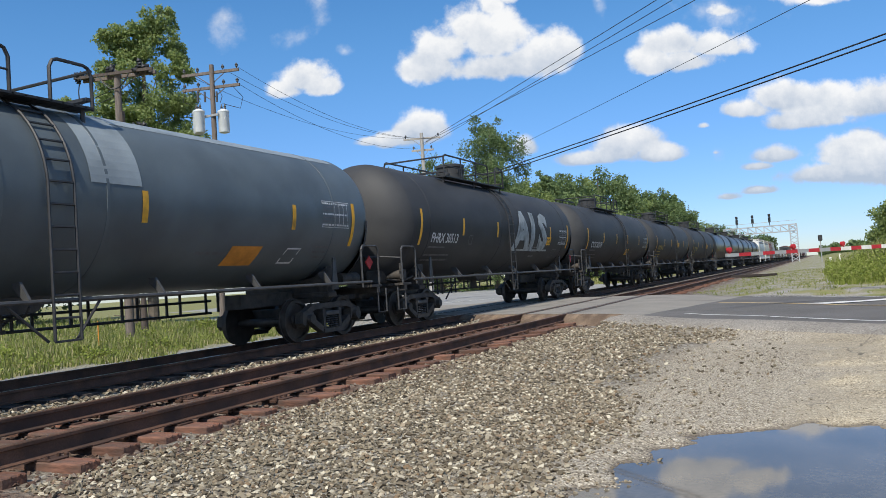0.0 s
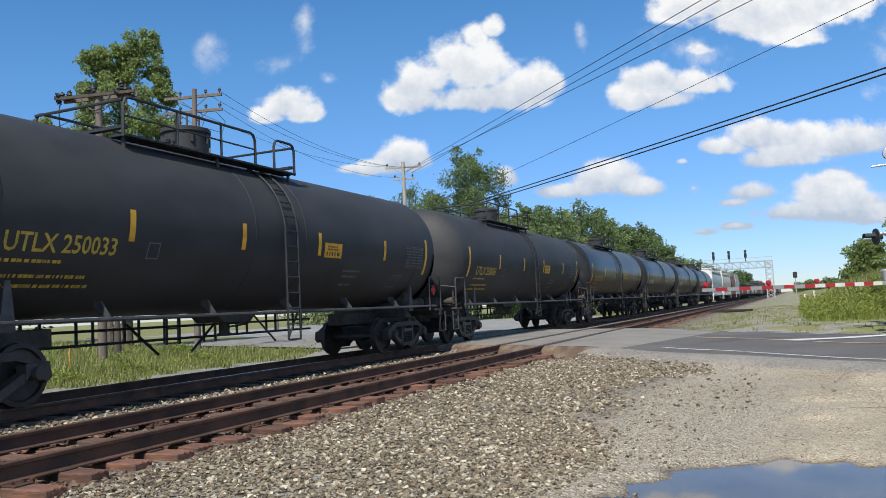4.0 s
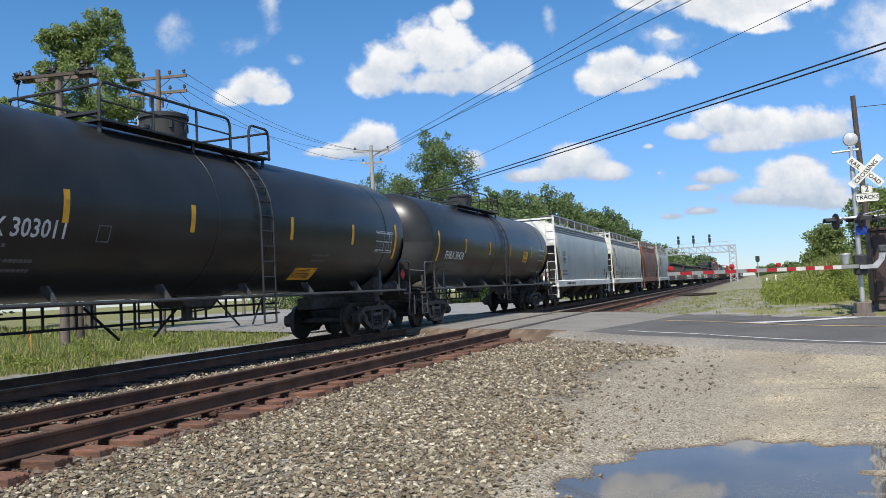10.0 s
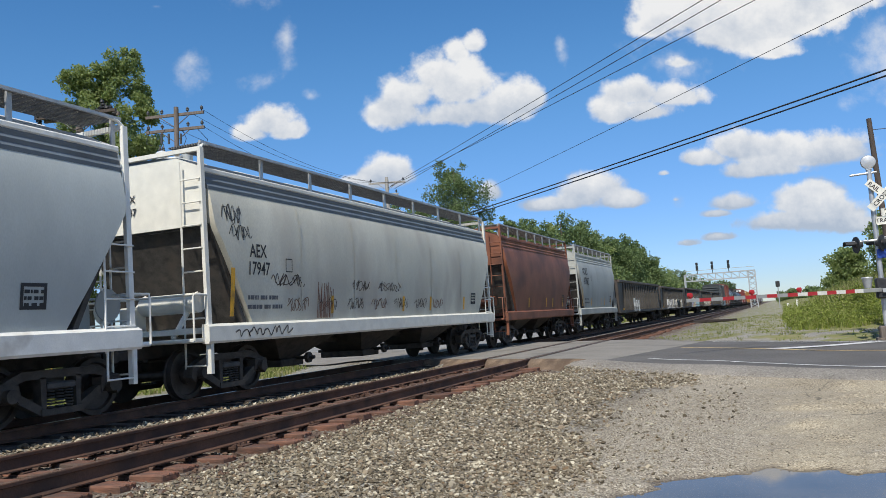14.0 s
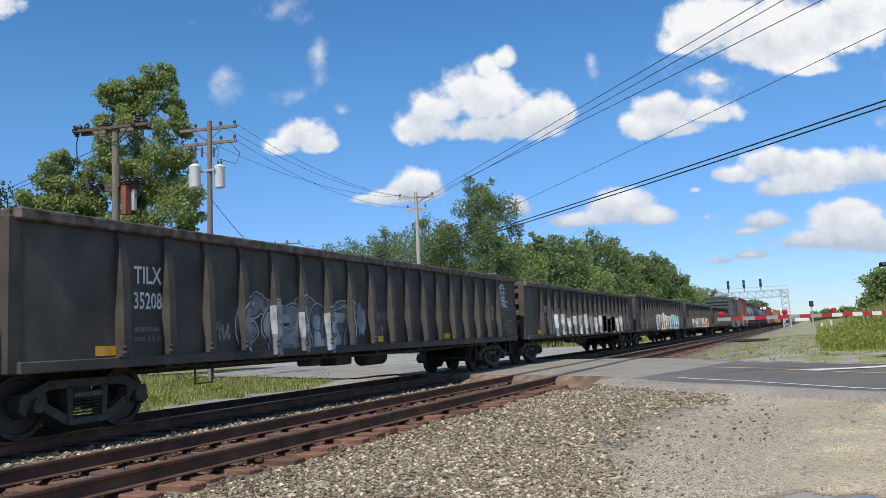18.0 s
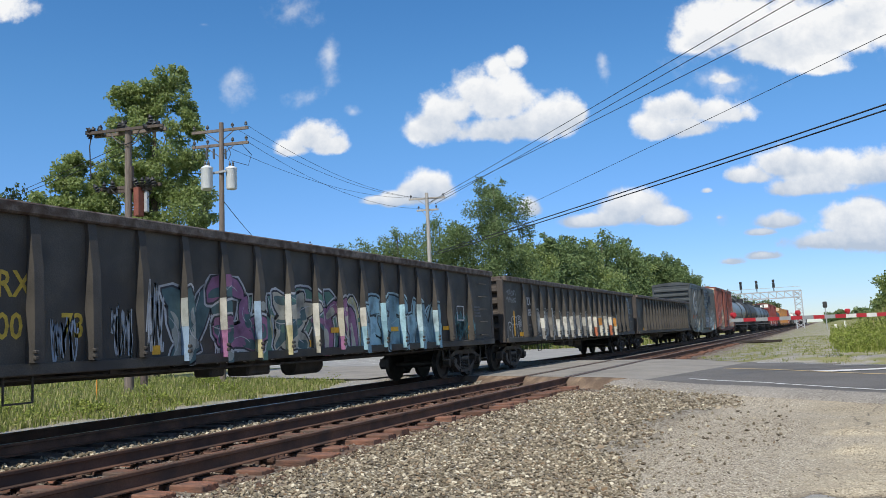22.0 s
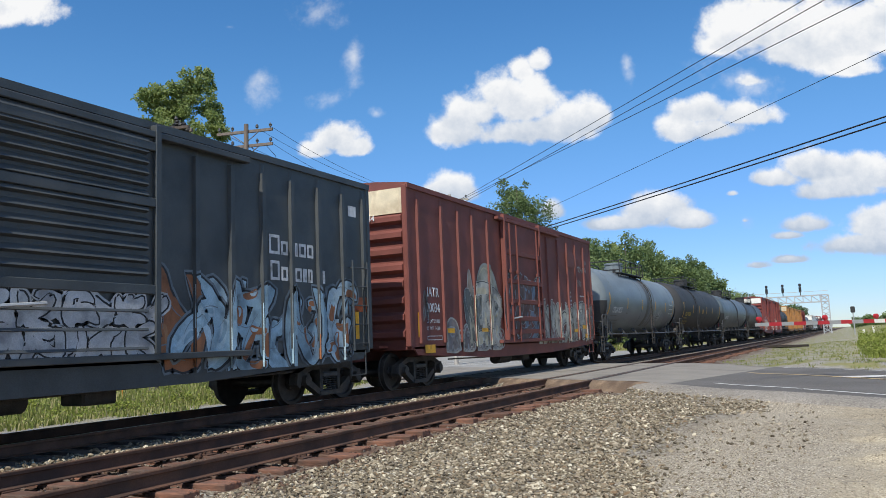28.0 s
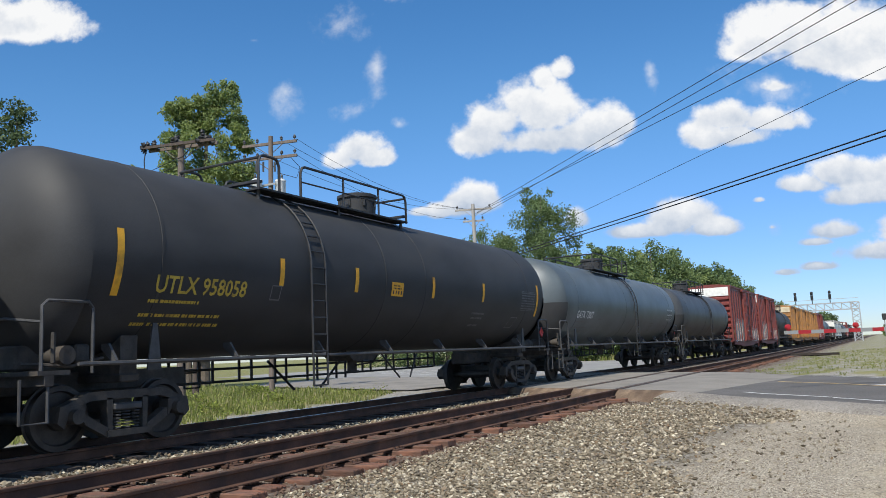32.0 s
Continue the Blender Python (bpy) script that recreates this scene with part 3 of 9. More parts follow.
BED = ((-60, -0.40), (-16, -0.40), (-13.6, -0.38), (-12.2, -0.215), (-8.2, -0.225), (-6.3, -0.245), (-5.5, -0.262), (-4.6, -0.315), (-2.6, -0.39), (0, -0.42), (8, -0.42))
ROADTOP = ((-40, -0.28), (-16, -0.20), (-12.6, -0.012), (-5.0, -0.012), (-2.0, -0.14), (1.5, -0.23), (8, -0.28))


def road_z(x):
    return lerp_rows(ROADTOP, x)


def ground_z(x, y):
    z = lerp_rows(BED, x)
    n = across(x, y)
    if x > -4.6:
        z += 0.30 * ease((n - 24.2) / 4.0) * ease((x + 4.6) / 4)
    w = ease((n - 12.9) / 1.6) * ease((25.4 - n) / 1.4)
    if x > -13.2 and x < -4.7:
        w *= 1.0 if 14.6 < n < 23.9 else 0.0
    z += (road_z(x) - 0.05 - z) * w
    if n < 13.5:
        d = math.hypot((x - 0.35) / 2.15, (y - 5.75) / 2.35)
        wob = noise.noise((x * 1.3, y * 1.3, 0.3)) * 0.30 + noise.noise((x * 3.3, y * 4, 1.3)) * 0.26 + noise.noise((x * 11, y * 12, 2.3)) * 0.10
        z -= 0.085 * ease((1.12 - d + wob * 0.6) / 0.4)
        z += 0.17 * max(0.0, noise.noise((x * 1.7 + 5, y * 3.0, 7.0)) + 0.2 * noise.noise((x * 9, y * 11, 5.0)) - 0.16) * ease((x + 0.35) / 0.6)
        z += 0.012 * noise.noise((x * 0.9, y * 0.9, 3.0)) + 0.006 * noise.noise((x * 5, y * 5, 4.0))
    if x > 1.0 and n > 26:  # weedy bank
        z += 1.25 * ease((x - 0.6) / 5.5) * ease((n - 28) / 8)
    return z


def grown(a, b, fine_a, fine_b, step, growth):
    out = list(np.arange(fine_a, fine_b + step / 2, step))
    s, v = step, out[-1]
    while v < b:
        s *= growth
        v += s
        out.append(v)
    s, v = step, out[0]
    while v > a:
        s *= growth
        v -= s
        out.insert(0, v)
    return out


def ground_material():
    m = bpy.data.materials.new("ground_cover")
    m.use_nodes = True
    N, L = m.node_tree.nodes, m.node_tree.links
    b = N["Principled BSDF"]
    pos = N.new("ShaderNodeNewGeometry").outputs["Position"]
    sep = N.new("ShaderNodeSeparateXYZ")
    L.new(pos, sep.inputs[0])

    def mth(op, p, q=None, clamp=False):
        n = N.new("ShaderNodeMath")
        n.operation, n.use_clamp = op, clamp
        for k, v in enumerate((p, q)):
            if v is None:
                continue
            if isinstance(v, (int, float)):
                n.inputs[k].default_value = v
            else:
                L.new(v, n.inputs[k])
        return n.outputs[0]

    def noi(sc, det=4.0):
        n = N.new("ShaderNodeTexNoise")
        n.inputs["Scale"].default_value, n.inputs["Detail"].default_value = sc, det
        L.new(pos, n.inputs["Vector"])
        return n.outputs[0]

    def step(v, lo, hi):
        n = N.new("ShaderNodeMapRange")
        n.interpolation_type = "SMOOTHSTEP"
        n.inputs["From Min"].default_value, n.inputs["From Max"].default_value = lo, hi
        L.new(v, n.inputs["Value"])
        return n.outputs[0]

    def ramp(v, cols):
        n = N.new("ShaderNodeValToRGB")
        e = n.color_ramp.elements
        e[0].color, e[1].color = (*cols[0], 1), (*cols[-1], 1)
        for k, c in enumerate(cols[1:-1], 1):
            q = e.new(k / (len(cols) - 1))
            q.color = (*c, 1)
        L.new(v, n.inputs[0])
        return n.outputs[0]

    def mix(f, p, q):
        n = N.new("ShaderNodeMix")
        n.data_type = "RGBA"
        L.new(f, n.inputs[0]), L.new(p, n.inputs[6]), L.new(q, n.inputs[7])
        return n.outputs[2]

    x, y = sep.outputs[0], sep.outputs[1]
    rough_edge = mth("MULTIPLY", mth("SUBTRACT", noi(0.9, 6), 0.5), 2.2)
    xe = mth("ADD", x, rough_edge)
    vor = N.new("ShaderNodeTexVoronoi")
    vor.inputs["Scale"].default_value = 21
    L.new(pos, vor.inputs["Vector"])
    vs = N.new("ShaderNodeSeparateColor")
    L.new(vor.outputs["Color"], vs.inputs[0])
    vor2 = N.new("ShaderNodeTexVoronoi")
    vor2.inputs["Scale"].default_value = 70
    L.new(pos, vor2.inputs["Vector"])
    vs2 = N.new("ShaderNodeSeparateColor")
    L.new(vor2.outputs["Color"], vs2.inputs[0])
    stones = ramp(vs.outputs[0], [(0.06, 0.048, 0.036), (0.20, 0.17, 0.13), (0.30, 0.27, 0.215), (0.14, 0.115, 0.085), (0.44, 0.41, 0.345)])
    rusty = ramp(vs.outputs[1], [(0.05, 0.03, 0.022), (0.12, 0.07, 0.048), (0.17, 0.12, 0.09), (0.09, 0.05, 0.035)])
    apron = mix(step(noi(0.5, 6), 0.35, 0.7), ramp(vs2.outputs[0], [(0.17, 0.138, 0.092), (0.375, 0.318, 0.224), (0.40, 0.34, 0.24), (0.57, 0.50, 0.37)]), ramp(vs2.outputs[0], [(0.10, 0.082, 0.058), (0.27, 0.226, 0.16), (0.29, 0.245, 0.175), (0.46, 0.40, 0.30)]))
    soil = ramp(noi(3.0, 5), [(0.11, 0.13, 0.035), (0.18, 0.20, 0.055), (0.25, 0.22, 0.11), (0.14, 0.17, 0.045)])
    path = ramp(vs2.outputs[1], [(0.18, 0.165, 0.14), (0.29, 0.27, 0.235), (0.40, 0.375, 0.33)])
    # worn asphalt with dark open cracks, and a belt of fine pale gravel before it
    warp = N.new("ShaderNodeTexNoise")
    warp.inputs["Scale"].default_value, warp.inputs["Detail"].default_value = 1.6, 5
    L.new(pos, warp.inputs["Vector"])
    bent = N.new("ShaderNodeMix")
    bent.data_type, bent.blend_type = "RGBA", "LINEAR_LIGHT"
    bent.inputs[0].default_value = 0.35
    L.new(pos, bent.inputs[6]), L.new(warp.outputs["Color"], bent.inputs[7])
    crack = N.new("ShaderNodeTexVoronoi")
    crack.feature = "DISTANCE_TO_EDGE"
    crack.inputs["Scale"].default_value = 0.42
    L.new(bent.outputs[2], crack.inputs["Vector"])
    open_crack = mth("MULTIPLY", mth("SUBTRACT", 1.0, step(crack.outputs["Distance"], 0.004, 0.012)), step(noi(0.7, 3), 0.46, 0.56))
    dark = N.new("ShaderNodeRGB")
    dark.outputs[0].default_value = (0.07, 0.062, 0.05, 1)
    apron = mix(mth("MULTIPLY", open_crack, 0.75), apron, dark.outputs[0])
    grit = ramp(vs2.outputs[1], [(0.08, 0.066, 0.048), (0.27, 0.23, 0.17), (0.44, 0.385, 0.295), (0.17, 0.14, 0.104), (0.68, 0.62, 0.50)])
    apron = mix(mth("MULTIPLY", step(noi(0.33, 5), 0.52, 0.60), 0.8), apron, grit)
    apron = mix(step(xe, -0.9, 0.4), grit, apron)
    col = mix(step(xe, -2.7, -1.7), stones, apron)
    col = mix(mth("SUBTRACT", 1.0, step(mth("ADD", x, mth("MULTIPLY", rough_edge, 0.25)), -5.35, -4.75)), col, mix(step(noi(2.2, 5), 0.30, 0.62), stones, rusty))
    col = mix(mth("SUBTRACT", 1.0, step(xe, -8.9, -8.2)), col, stones)
    left = mth("SUBTRACT", 1.0, step(xe, -14.2, -13.2))
    col = mix(left, col, path)
    far_left = mth("SUBTRACT", 1.0, step(xe, -17.5, -15.6))
    col = mix(far_left, col, soil)
    n_across = mth("ADD", mth("MULTIPLY", x, ROAD_N[0]), mth("MULTIPLY", y, ROAD_N[1]))
    beyond = mth("MULTIPLY", step(mth("ADD", n_across, rough_edge), 24.0, 25.0), step(xe, -5.2, -3.8))
    col = mix(beyond, col, mix(step(noi(0.8, 6), 0.42, 0.58), path, soil))
    bank = mth("MULTIPLY", step(mth("ADD", n_across, rough_edge), 28.0, 29.5), step(xe, 0.6, 1.8))
    col = mix(bank, col, soil)
    wet = mth("MULTIPLY", mth("SUBTRACT", 1.0, step(mth("ADD", sep.outputs[2], mth("MULTIPLY", rough_edge, 0.02)), -0.462, -0.425)), mth("SUBTRACT", 1.0, step(n_across, 12.0, 13.0)))
    wetcol = N.new("ShaderNodeVectorMath")
    wetcol.operation = "MULTIPLY"
    wetcol.inputs[1].default_value = (0.42, 0.38, 0.34)
    L.new(col, wetcol.inputs[0])
    col = mix(wet, col, wetcol.outputs[0])
    L.new(col, b.inputs["Base Color"])
    L.new(mth("SUBTRACT", 0.92, mth("MULTIPLY", wet, 0.5)), b.inputs["Roughness"])
    b.inputs["Specular IOR Level"].default_value = 0.3
    h = mth("ADD", mth("MULTIPLY", vor.outputs["Distance"], -1.0), mth("MULTIPLY", vor2.outputs["Distance"], -0.35))
    bp = N.new("ShaderNodeBump")
    bp.inputs["Distance"].default_value = 0.03
    L.new(mth("SUBTRACT", 0.95, mth("MULTIPLY", step(xe, -2.7, -1.5), 0.6)), bp.inputs["Strength"])
    L.new(h, bp.inputs["Height"]), L.new(bp.outputs[0], b.inputs["Normal"])
    return m


def build_ground():
    xs = grown(-2600, 2600, -6.0, 3.2, 0.075, 1.13)
    ys = grown(-400, 3200, 2.6, 19.0, 0.10, 1.12)
    verts = [(x, y, ground_z(x, y)) for y in ys for x in xs]
    w = len(xs)
    faces = [(j * w + i, j * w + i + 1, (j + 1) * w + i + 1, (j + 1) * w + i) for j in range(len(ys) - 1) for i in range(w - 1)]
    me = raw_mesh("ground", verts, faces, ground_material())
    me.shade_smooth()
    tagged(new("ground", me), "gravel, worn asphalt and grassy ground round the crossing", "ground", kind="structure")
    # puddle water
    bm = bmesh.new()
    lo = [bm.verts.new((0.35 + 2.9 * math.cos(a), 5.75 + 3.0 * math.sin(a), -0.452)) for a in np.linspace(0, 2 * math.pi, 40, endpoint=False)]
    bm.faces.new(lo)
    tagged(part("water", bm, M_WATER), "shallow dark puddle that mirrors the sky", "puddle", kind="structure")


def strip(name, n0, n1, a0, a1, lift, material, label, kind="structure", category="road", step=0.5, skew=0.0, slope=0.0):
    """A sheet on the road between two lines across (n0, n1) and two places along (a0, a1)."""
    count = max(2, int((a1 - a0) / step))
    vs, fs = [], []
    cols = max(1, int((n1 - n0) / 1.2))
    for k in range(count + 1):
        a = a0 + (a1 - a0) * k / count
        for j in range(cols + 1):
            b = a + skew * (n1 - n0) * j / cols
            n = n0 + (n1 - n0) * j / cols + slope * (b - a0)
            x, y = ROAD_N[0] * n + ROAD_D[0] * b, ROAD_N[1] * n + ROAD_D[1] * b
            vs.append((x, y, road_z(x) + lift))
    c = cols + 1
    for k in range(count):
        for j in range(cols):
            fs.append((k * c + j, (k + 1) * c + j, (k + 1) * c + j + 1, k * c + j + 1))
    return tagged(new(name, raw_mesh(name, vs, fs, material)), label, category, kind=kind)


def build_road():
    strip("road", 14.7, 23.9, -12.5, 33, 0.0, M_ROAD, "dark grey asphalt road before the tracks", skew=-0.36)
    strip("crossing", 14.7, 23.9, -47, -12.5, 0.0, M_ROAD_OLD, "pale worn asphalt of the crossing over the tracks", skew=-0.36)
    strip("edge_line", 15.80, 15.93, -12.1, -9.75, 0.010, M_PAINT, "white edge line on the road", category="road marking", slope=-0.13)
    strip("edge_line", 15.42, 15.55, -9.65, 1.0, 0.010, M_PAINT, "white edge line on the road", category="road marking", slope=-0.10)
    strip("centre_line", 20.15, 20.30, -14.2, 6.0, 0.010, M_PAINT_Y, "faded yellow centre line on the road", category="road marking", slope=-0.12)
    strip("edge_line", 23.35, 23.45, -15.2, 12, 0.010, M_PAINT, "white edge line on the road", category="road marking")
    strip("stop_bar", 19.95, 23.1, -11.40, -10.85, 0.014, M_PAINT, "white stop bar painted before the tracks", category="road marking", skew=0.41)
    # the shoulders fall from the asphalt to the ground
    for n0, n1 in ((13.75, 14.72), (24.6, 23.88)):
        vs, fs = [], []
        cols = 6
        for k in range(90):
            a = -13.0 + 43.0 * k / 89
            for j in range(cols):
                n = n0 + (n1 - n0) * j / (cols - 1)
                x, y = ROAD_N[0] * n + ROAD_D[0] * a, ROAD_N[1] * n + ROAD_D[1] * a
                f = j / (cols - 1)
                vs.append((x, y, (ground_z(x, y) + 0.004) * (1 - f) + (road_z(x) + 0.002) * f - (0.02 if j == 0 else 0)))
        for k in range(89):
            for j in range(cols - 1):
                i = k * cols + j
                q = (i, i + cols, i + cols + 1, i + 1)
                fs.append(q if n1 > n0 else q[::-1])
        tagged(new("road_shoulder", raw_mesh("road_shoulder", vs, fs, M_SHOULDER)), "grey gravelly shoulder of the road", "road", kind="structure")
    # tan dirt banked against the crossing's edges at the rails
    for n0, n1 in ((14.25, 14.72), (24.35, 23.88)):
        vs, fs = [], []
        for k in range(41):
            a = -22.0 + 9.2 * k / 40
            for f in (0.0, 0.4, 0.75, 1.0):
                n = n0 + (n1 - n0) * f + 0.35 * (1 - f) * noise.noise((a * 1.4, n0, 2.0))
                x, y = ROAD_N[0] * n + ROAD_D[0] * a, ROAD_N[1] * n + ROAD_D[1] * a
                vs.append((x, y, -0.36 * (1 - f) ** 1.4 + (road_z(x) + 0.003) * f + (0.02 * noise.noise((a * 4, n * 4, 1)) if 0 < f < 1 else 0)))
        for k in range(40):
            for j in range(3):
                i = k * 4 + j
                q = (i, i + 4, i + 5, i + 1)
                fs.append(q if n1 > n0 else q[::-1])
        tagged(new("dirt_bank", raw_mesh("dirt_bank", vs, fs, M_DIRT)), "tan dirt banked against the crossing", "dirt", kind="structure")
    # parking lot beyond the tracks
    bm = bmesh.new()
    vs = [bm.verts.new(p) for p in ((-15.6, 34, -0.375), (-15.6, 75, -0.375), (-60, 95, -0.375), (-62, 62, -0.375), (-24, 40.5, -0.375))]
    bm.faces.new(vs)
    tagged(part("parking_lot", bm, M_LOT), "pale asphalt parking lot beyond the tracks", "parking lot", kind="structure")
    for k in range(7):
        bm = bmesh.new()
        x, y = -19.5 - 3.6 * k, 49 + 3.0 * k
        prism(bm, [(x, y), (x - 0.14, y + 0.1), (x - 3.2, y - 4.6), (x - 3.06, y - 4.7)], "z", -0.372, -0.368)
        tagged(part("bay_line", bm, M_PAINT), "white parking bay line", "road marking", kind="structure")


# ---- the two tracks ----
def rail_profile():
    half = [(0.0, 0.0), (0.032, 0.0), (0.037, -0.008), (0.036, -0.036), (0.012, -0.046), (0.009, -0.10), (0.016, -0.145), (0.07, -0.160), (0.07, -0.172)]
    return half[1:] + [(-x, z) for x, z in half[:0:-1]]


def build_rail(x, y0, y1, web, head, label):
    bm = bmesh.new()
    prof = rail_profile()
    ys = list(np.arange(y0, y1, 24.0)) + [y1]
    rows = [[bm.verts.new((x + px, y, pz)) for px, pz in prof] for y in ys]
    n = len(prof)
    for a, b in zip(rows, rows[1:]):
        for k in range(n):
            f = bm.faces.new((a[k], a[(k + 1) % n], b[(k + 1) % n], b[k]))
            f.material_index = 1 if k == n - 1 else 0
    bm.faces.new(rows[0][::-1])
    bm.faces.new(rows[-1])
    me = finish(bm, "rail", 25)
    me.materials.append(web), me.materials.append(head)
    return tagged(new("rail", me), label, "rail", "rails of the two tracks", "structure")


def in_road(x, y):
    return 14.4 < across(x, y) < 24.2


NEAR, FAR = -6.80, -10.75


def build_tracks():
    for x in (NEAR + 0.7525, NEAR - 0.7525):
        build_rail(x, -60, 900, M_RUSTRAIL, M_RAILHEAD, "rusty steel rail of the empty track")
    for x in (FAR + 0.7525, FAR - 0.7525):
        build_rail(x, -60, 900, M_RUSTRAIL, M_RAILBRIGHT, "steel rail under the train")
    rnd = random.Random(5)

    def tie_mesh(w):
        def make(bm):
            box(bm, (0, 0, -0.09), (2.59, w, 0.18), 0.012)
            for k in range(2):  # splits in the end grain
                box(bm, (1.22, (k - 0.4) * w * 0.35, -0.004), (0.17, 0.012, 0.014))
        return make

    def plate(bm):
        box(bm, (0, 0, 0.008), (0.36, 0.19, 0.016), 0.004)
        for sx in (-1, 1):
            for sy in (-1, 1):
                box(bm, (sx * 0.10, sy * 0.055, 0.028), (0.03, 0.02, 0.03))

    def anchor(bm):
        box(bm, (0.0, 0.0, 0.0), (0.20, 0.028, 0.04), 0.006)
        box(bm, (0.10, 0.0, 0.022), (0.035, 0.034, 0.05), 0.006)
        box(bm, (-0.10, 0.0, 0.022), (0.035, 0.034, 0.05), 0.006)

    meshes = [shared(("tie", k), tie_mesh(w), M_TIE) for k, w in enumerate((0.21, 0.23, 0.25))]
    plate_me, anchor_me = shared("tie_plate", plate, M_PLATE), shared("rail_anchor", anchor, M_PLATE)
    bed = thing("track_bed", "rust-stained wooden ties of the empty track in ballast", "track", kind="structure", at=(NEAR, 0, -0.172))
    y, k = 0.4, 0
    while y < 62:
        if not in_road(NEAR, y) and not in_road(NEAR + 1.3, y):
            t = part("tie", meshes[rnd.randrange(3)], M_TIE, bed, at=pose(rnd.uniform(-0.22, 0.07), y, -0.016 + rnd.uniform(-0.03, 0.004), 0, rnd.uniform(-1.0, 1.0), rnd.uniform(-2.5, 2.5)))
            if y < 22:
                for sx in (-1, 1):
                    p = part("tie_plate", plate_me, M_PLATE, t, at=(sx * 0.7525, 0, 0.0))
                    if rnd.random() < 0.8:
                        part("rail_anchor", anchor_me, M_PLATE, t, at=(sx * 0.7525, rnd.choice((-0.13, 0.13)), -0.01))
        y += 0.53 + rnd.uniform(-0.03, 0.03)
    bm = bmesh.new()
    while y < 420:
        if not in_road(NEAR, y):
            box(bm, (NEAR, y, -0.27), (2.6, 0.22, 0.17))
        y += 0.55
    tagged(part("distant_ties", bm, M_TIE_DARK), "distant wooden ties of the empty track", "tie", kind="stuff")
    bm = bmesh.new()
    y = 0.0
    while y < 300:
        if not in_road(FAR, y):
            box(bm, (FAR, y, -0.265), (2.6, 0.23, 0.18))
        y += 0.54
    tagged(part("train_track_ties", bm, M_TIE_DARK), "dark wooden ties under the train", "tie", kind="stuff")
    # crossing panels: dark flangeways beside each rail, and the worn edge of the asphalt
    for x in (NEAR + 0.7525, NEAR - 0.7525, FAR + 0.7525, FAR - 0.7525):
        for side in (-1, 1):
            y0, y1 = (14.75 - ROAD_N[0] * x) / ROAD_N[1], (23.85 - ROAD_N[0] * x) / ROAD_N[1]
            bm = bmesh.new()
            prism(bm, [(x + side * 0.045, y0), (x + side * 0.125, y0), (x + side * 0.125, y1), (x + side * 0.045, y1)], "z", -0.02, -0.004)
            tagged(part("flangeway_strip", bm, M_UNDER), "dark rubber flangeway strip beside the rail", "crossing strip", kind="structure")


def stone_cloud(name, count, area, size, material, label, seed, sink=0.35, keep=None, lie=0.7):
    """Loose stones as one mesh of small uneven lumps."""
    rnd = np.random.RandomState(seed)
    base = np.array([(1, 0, 0), (-1, 0, 0), (0, 1, 0), (0, -1, 0), (0, 0, 1), (0, 0, -1), (0.6, 0.6, 0.55), (-0.6, -0.6, 0.5)], float)
    tri = np.array([(0, 6, 4), (0, 2, 6), (2, 4, 6), (2, 1, 4), (1, 7, 4), (1, 3, 7), (3, 4, 7), (3, 0, 4), (2, 0, 5), (1, 2, 5), (3, 1, 5), (0, 3, 5)])
    at = np.stack([rnd.uniform(area[0], area[1], count), rnd.uniform(area[2], area[3], count)], 1)
    if keep:
        at = at[[bool(keep(x, y, rnd)) for x, y in at]]
    n = len(at)
    s = size[0] + (size[1] - size[0]) * rnd.uniform(0, 1, n) ** 1.6
    p = base[None] * (1 + rnd.uniform(-0.3, 0.3, (n, 8, 1))) * (rnd.uniform(0.6, 1.25, (n, 1, 3)) * (1, 1, lie)) * s[:, None, None]
    a, c = rnd.uniform(0, 6.28, n), rnd.uniform(-0.7, 0.7, n)
    x, y, z = p[:, :, 0], p[:, :, 1], p[:, :, 2]
    y, z = y * np.cos(c)[:, None] - z * np.sin(c)[:, None], y * np.sin(c)[:, None] + z * np.cos(c)[:, None]
    x, y = x * np.cos(a)[:, None] - y * np.sin(a)[:, None], x * np.sin(a)[:, None] + y * np.cos(a)[:, None]
    ground = np.array([ground_z(float(q[0]), float(q[1])) for q in at]) + s * sink
    vs = np.stack([x + at[:, :1], y + at[:, 1:], z + ground[:, None]], 2).reshape(-1, 3)
    fs = (tri[None] + 8 * np.arange(n)[:, None, None]).reshape(-1, 3)
    return tagged(new(name, raw_mesh(name, vs.tolist(), fs.tolist(), material)), label, "ballast", kind="stuff")


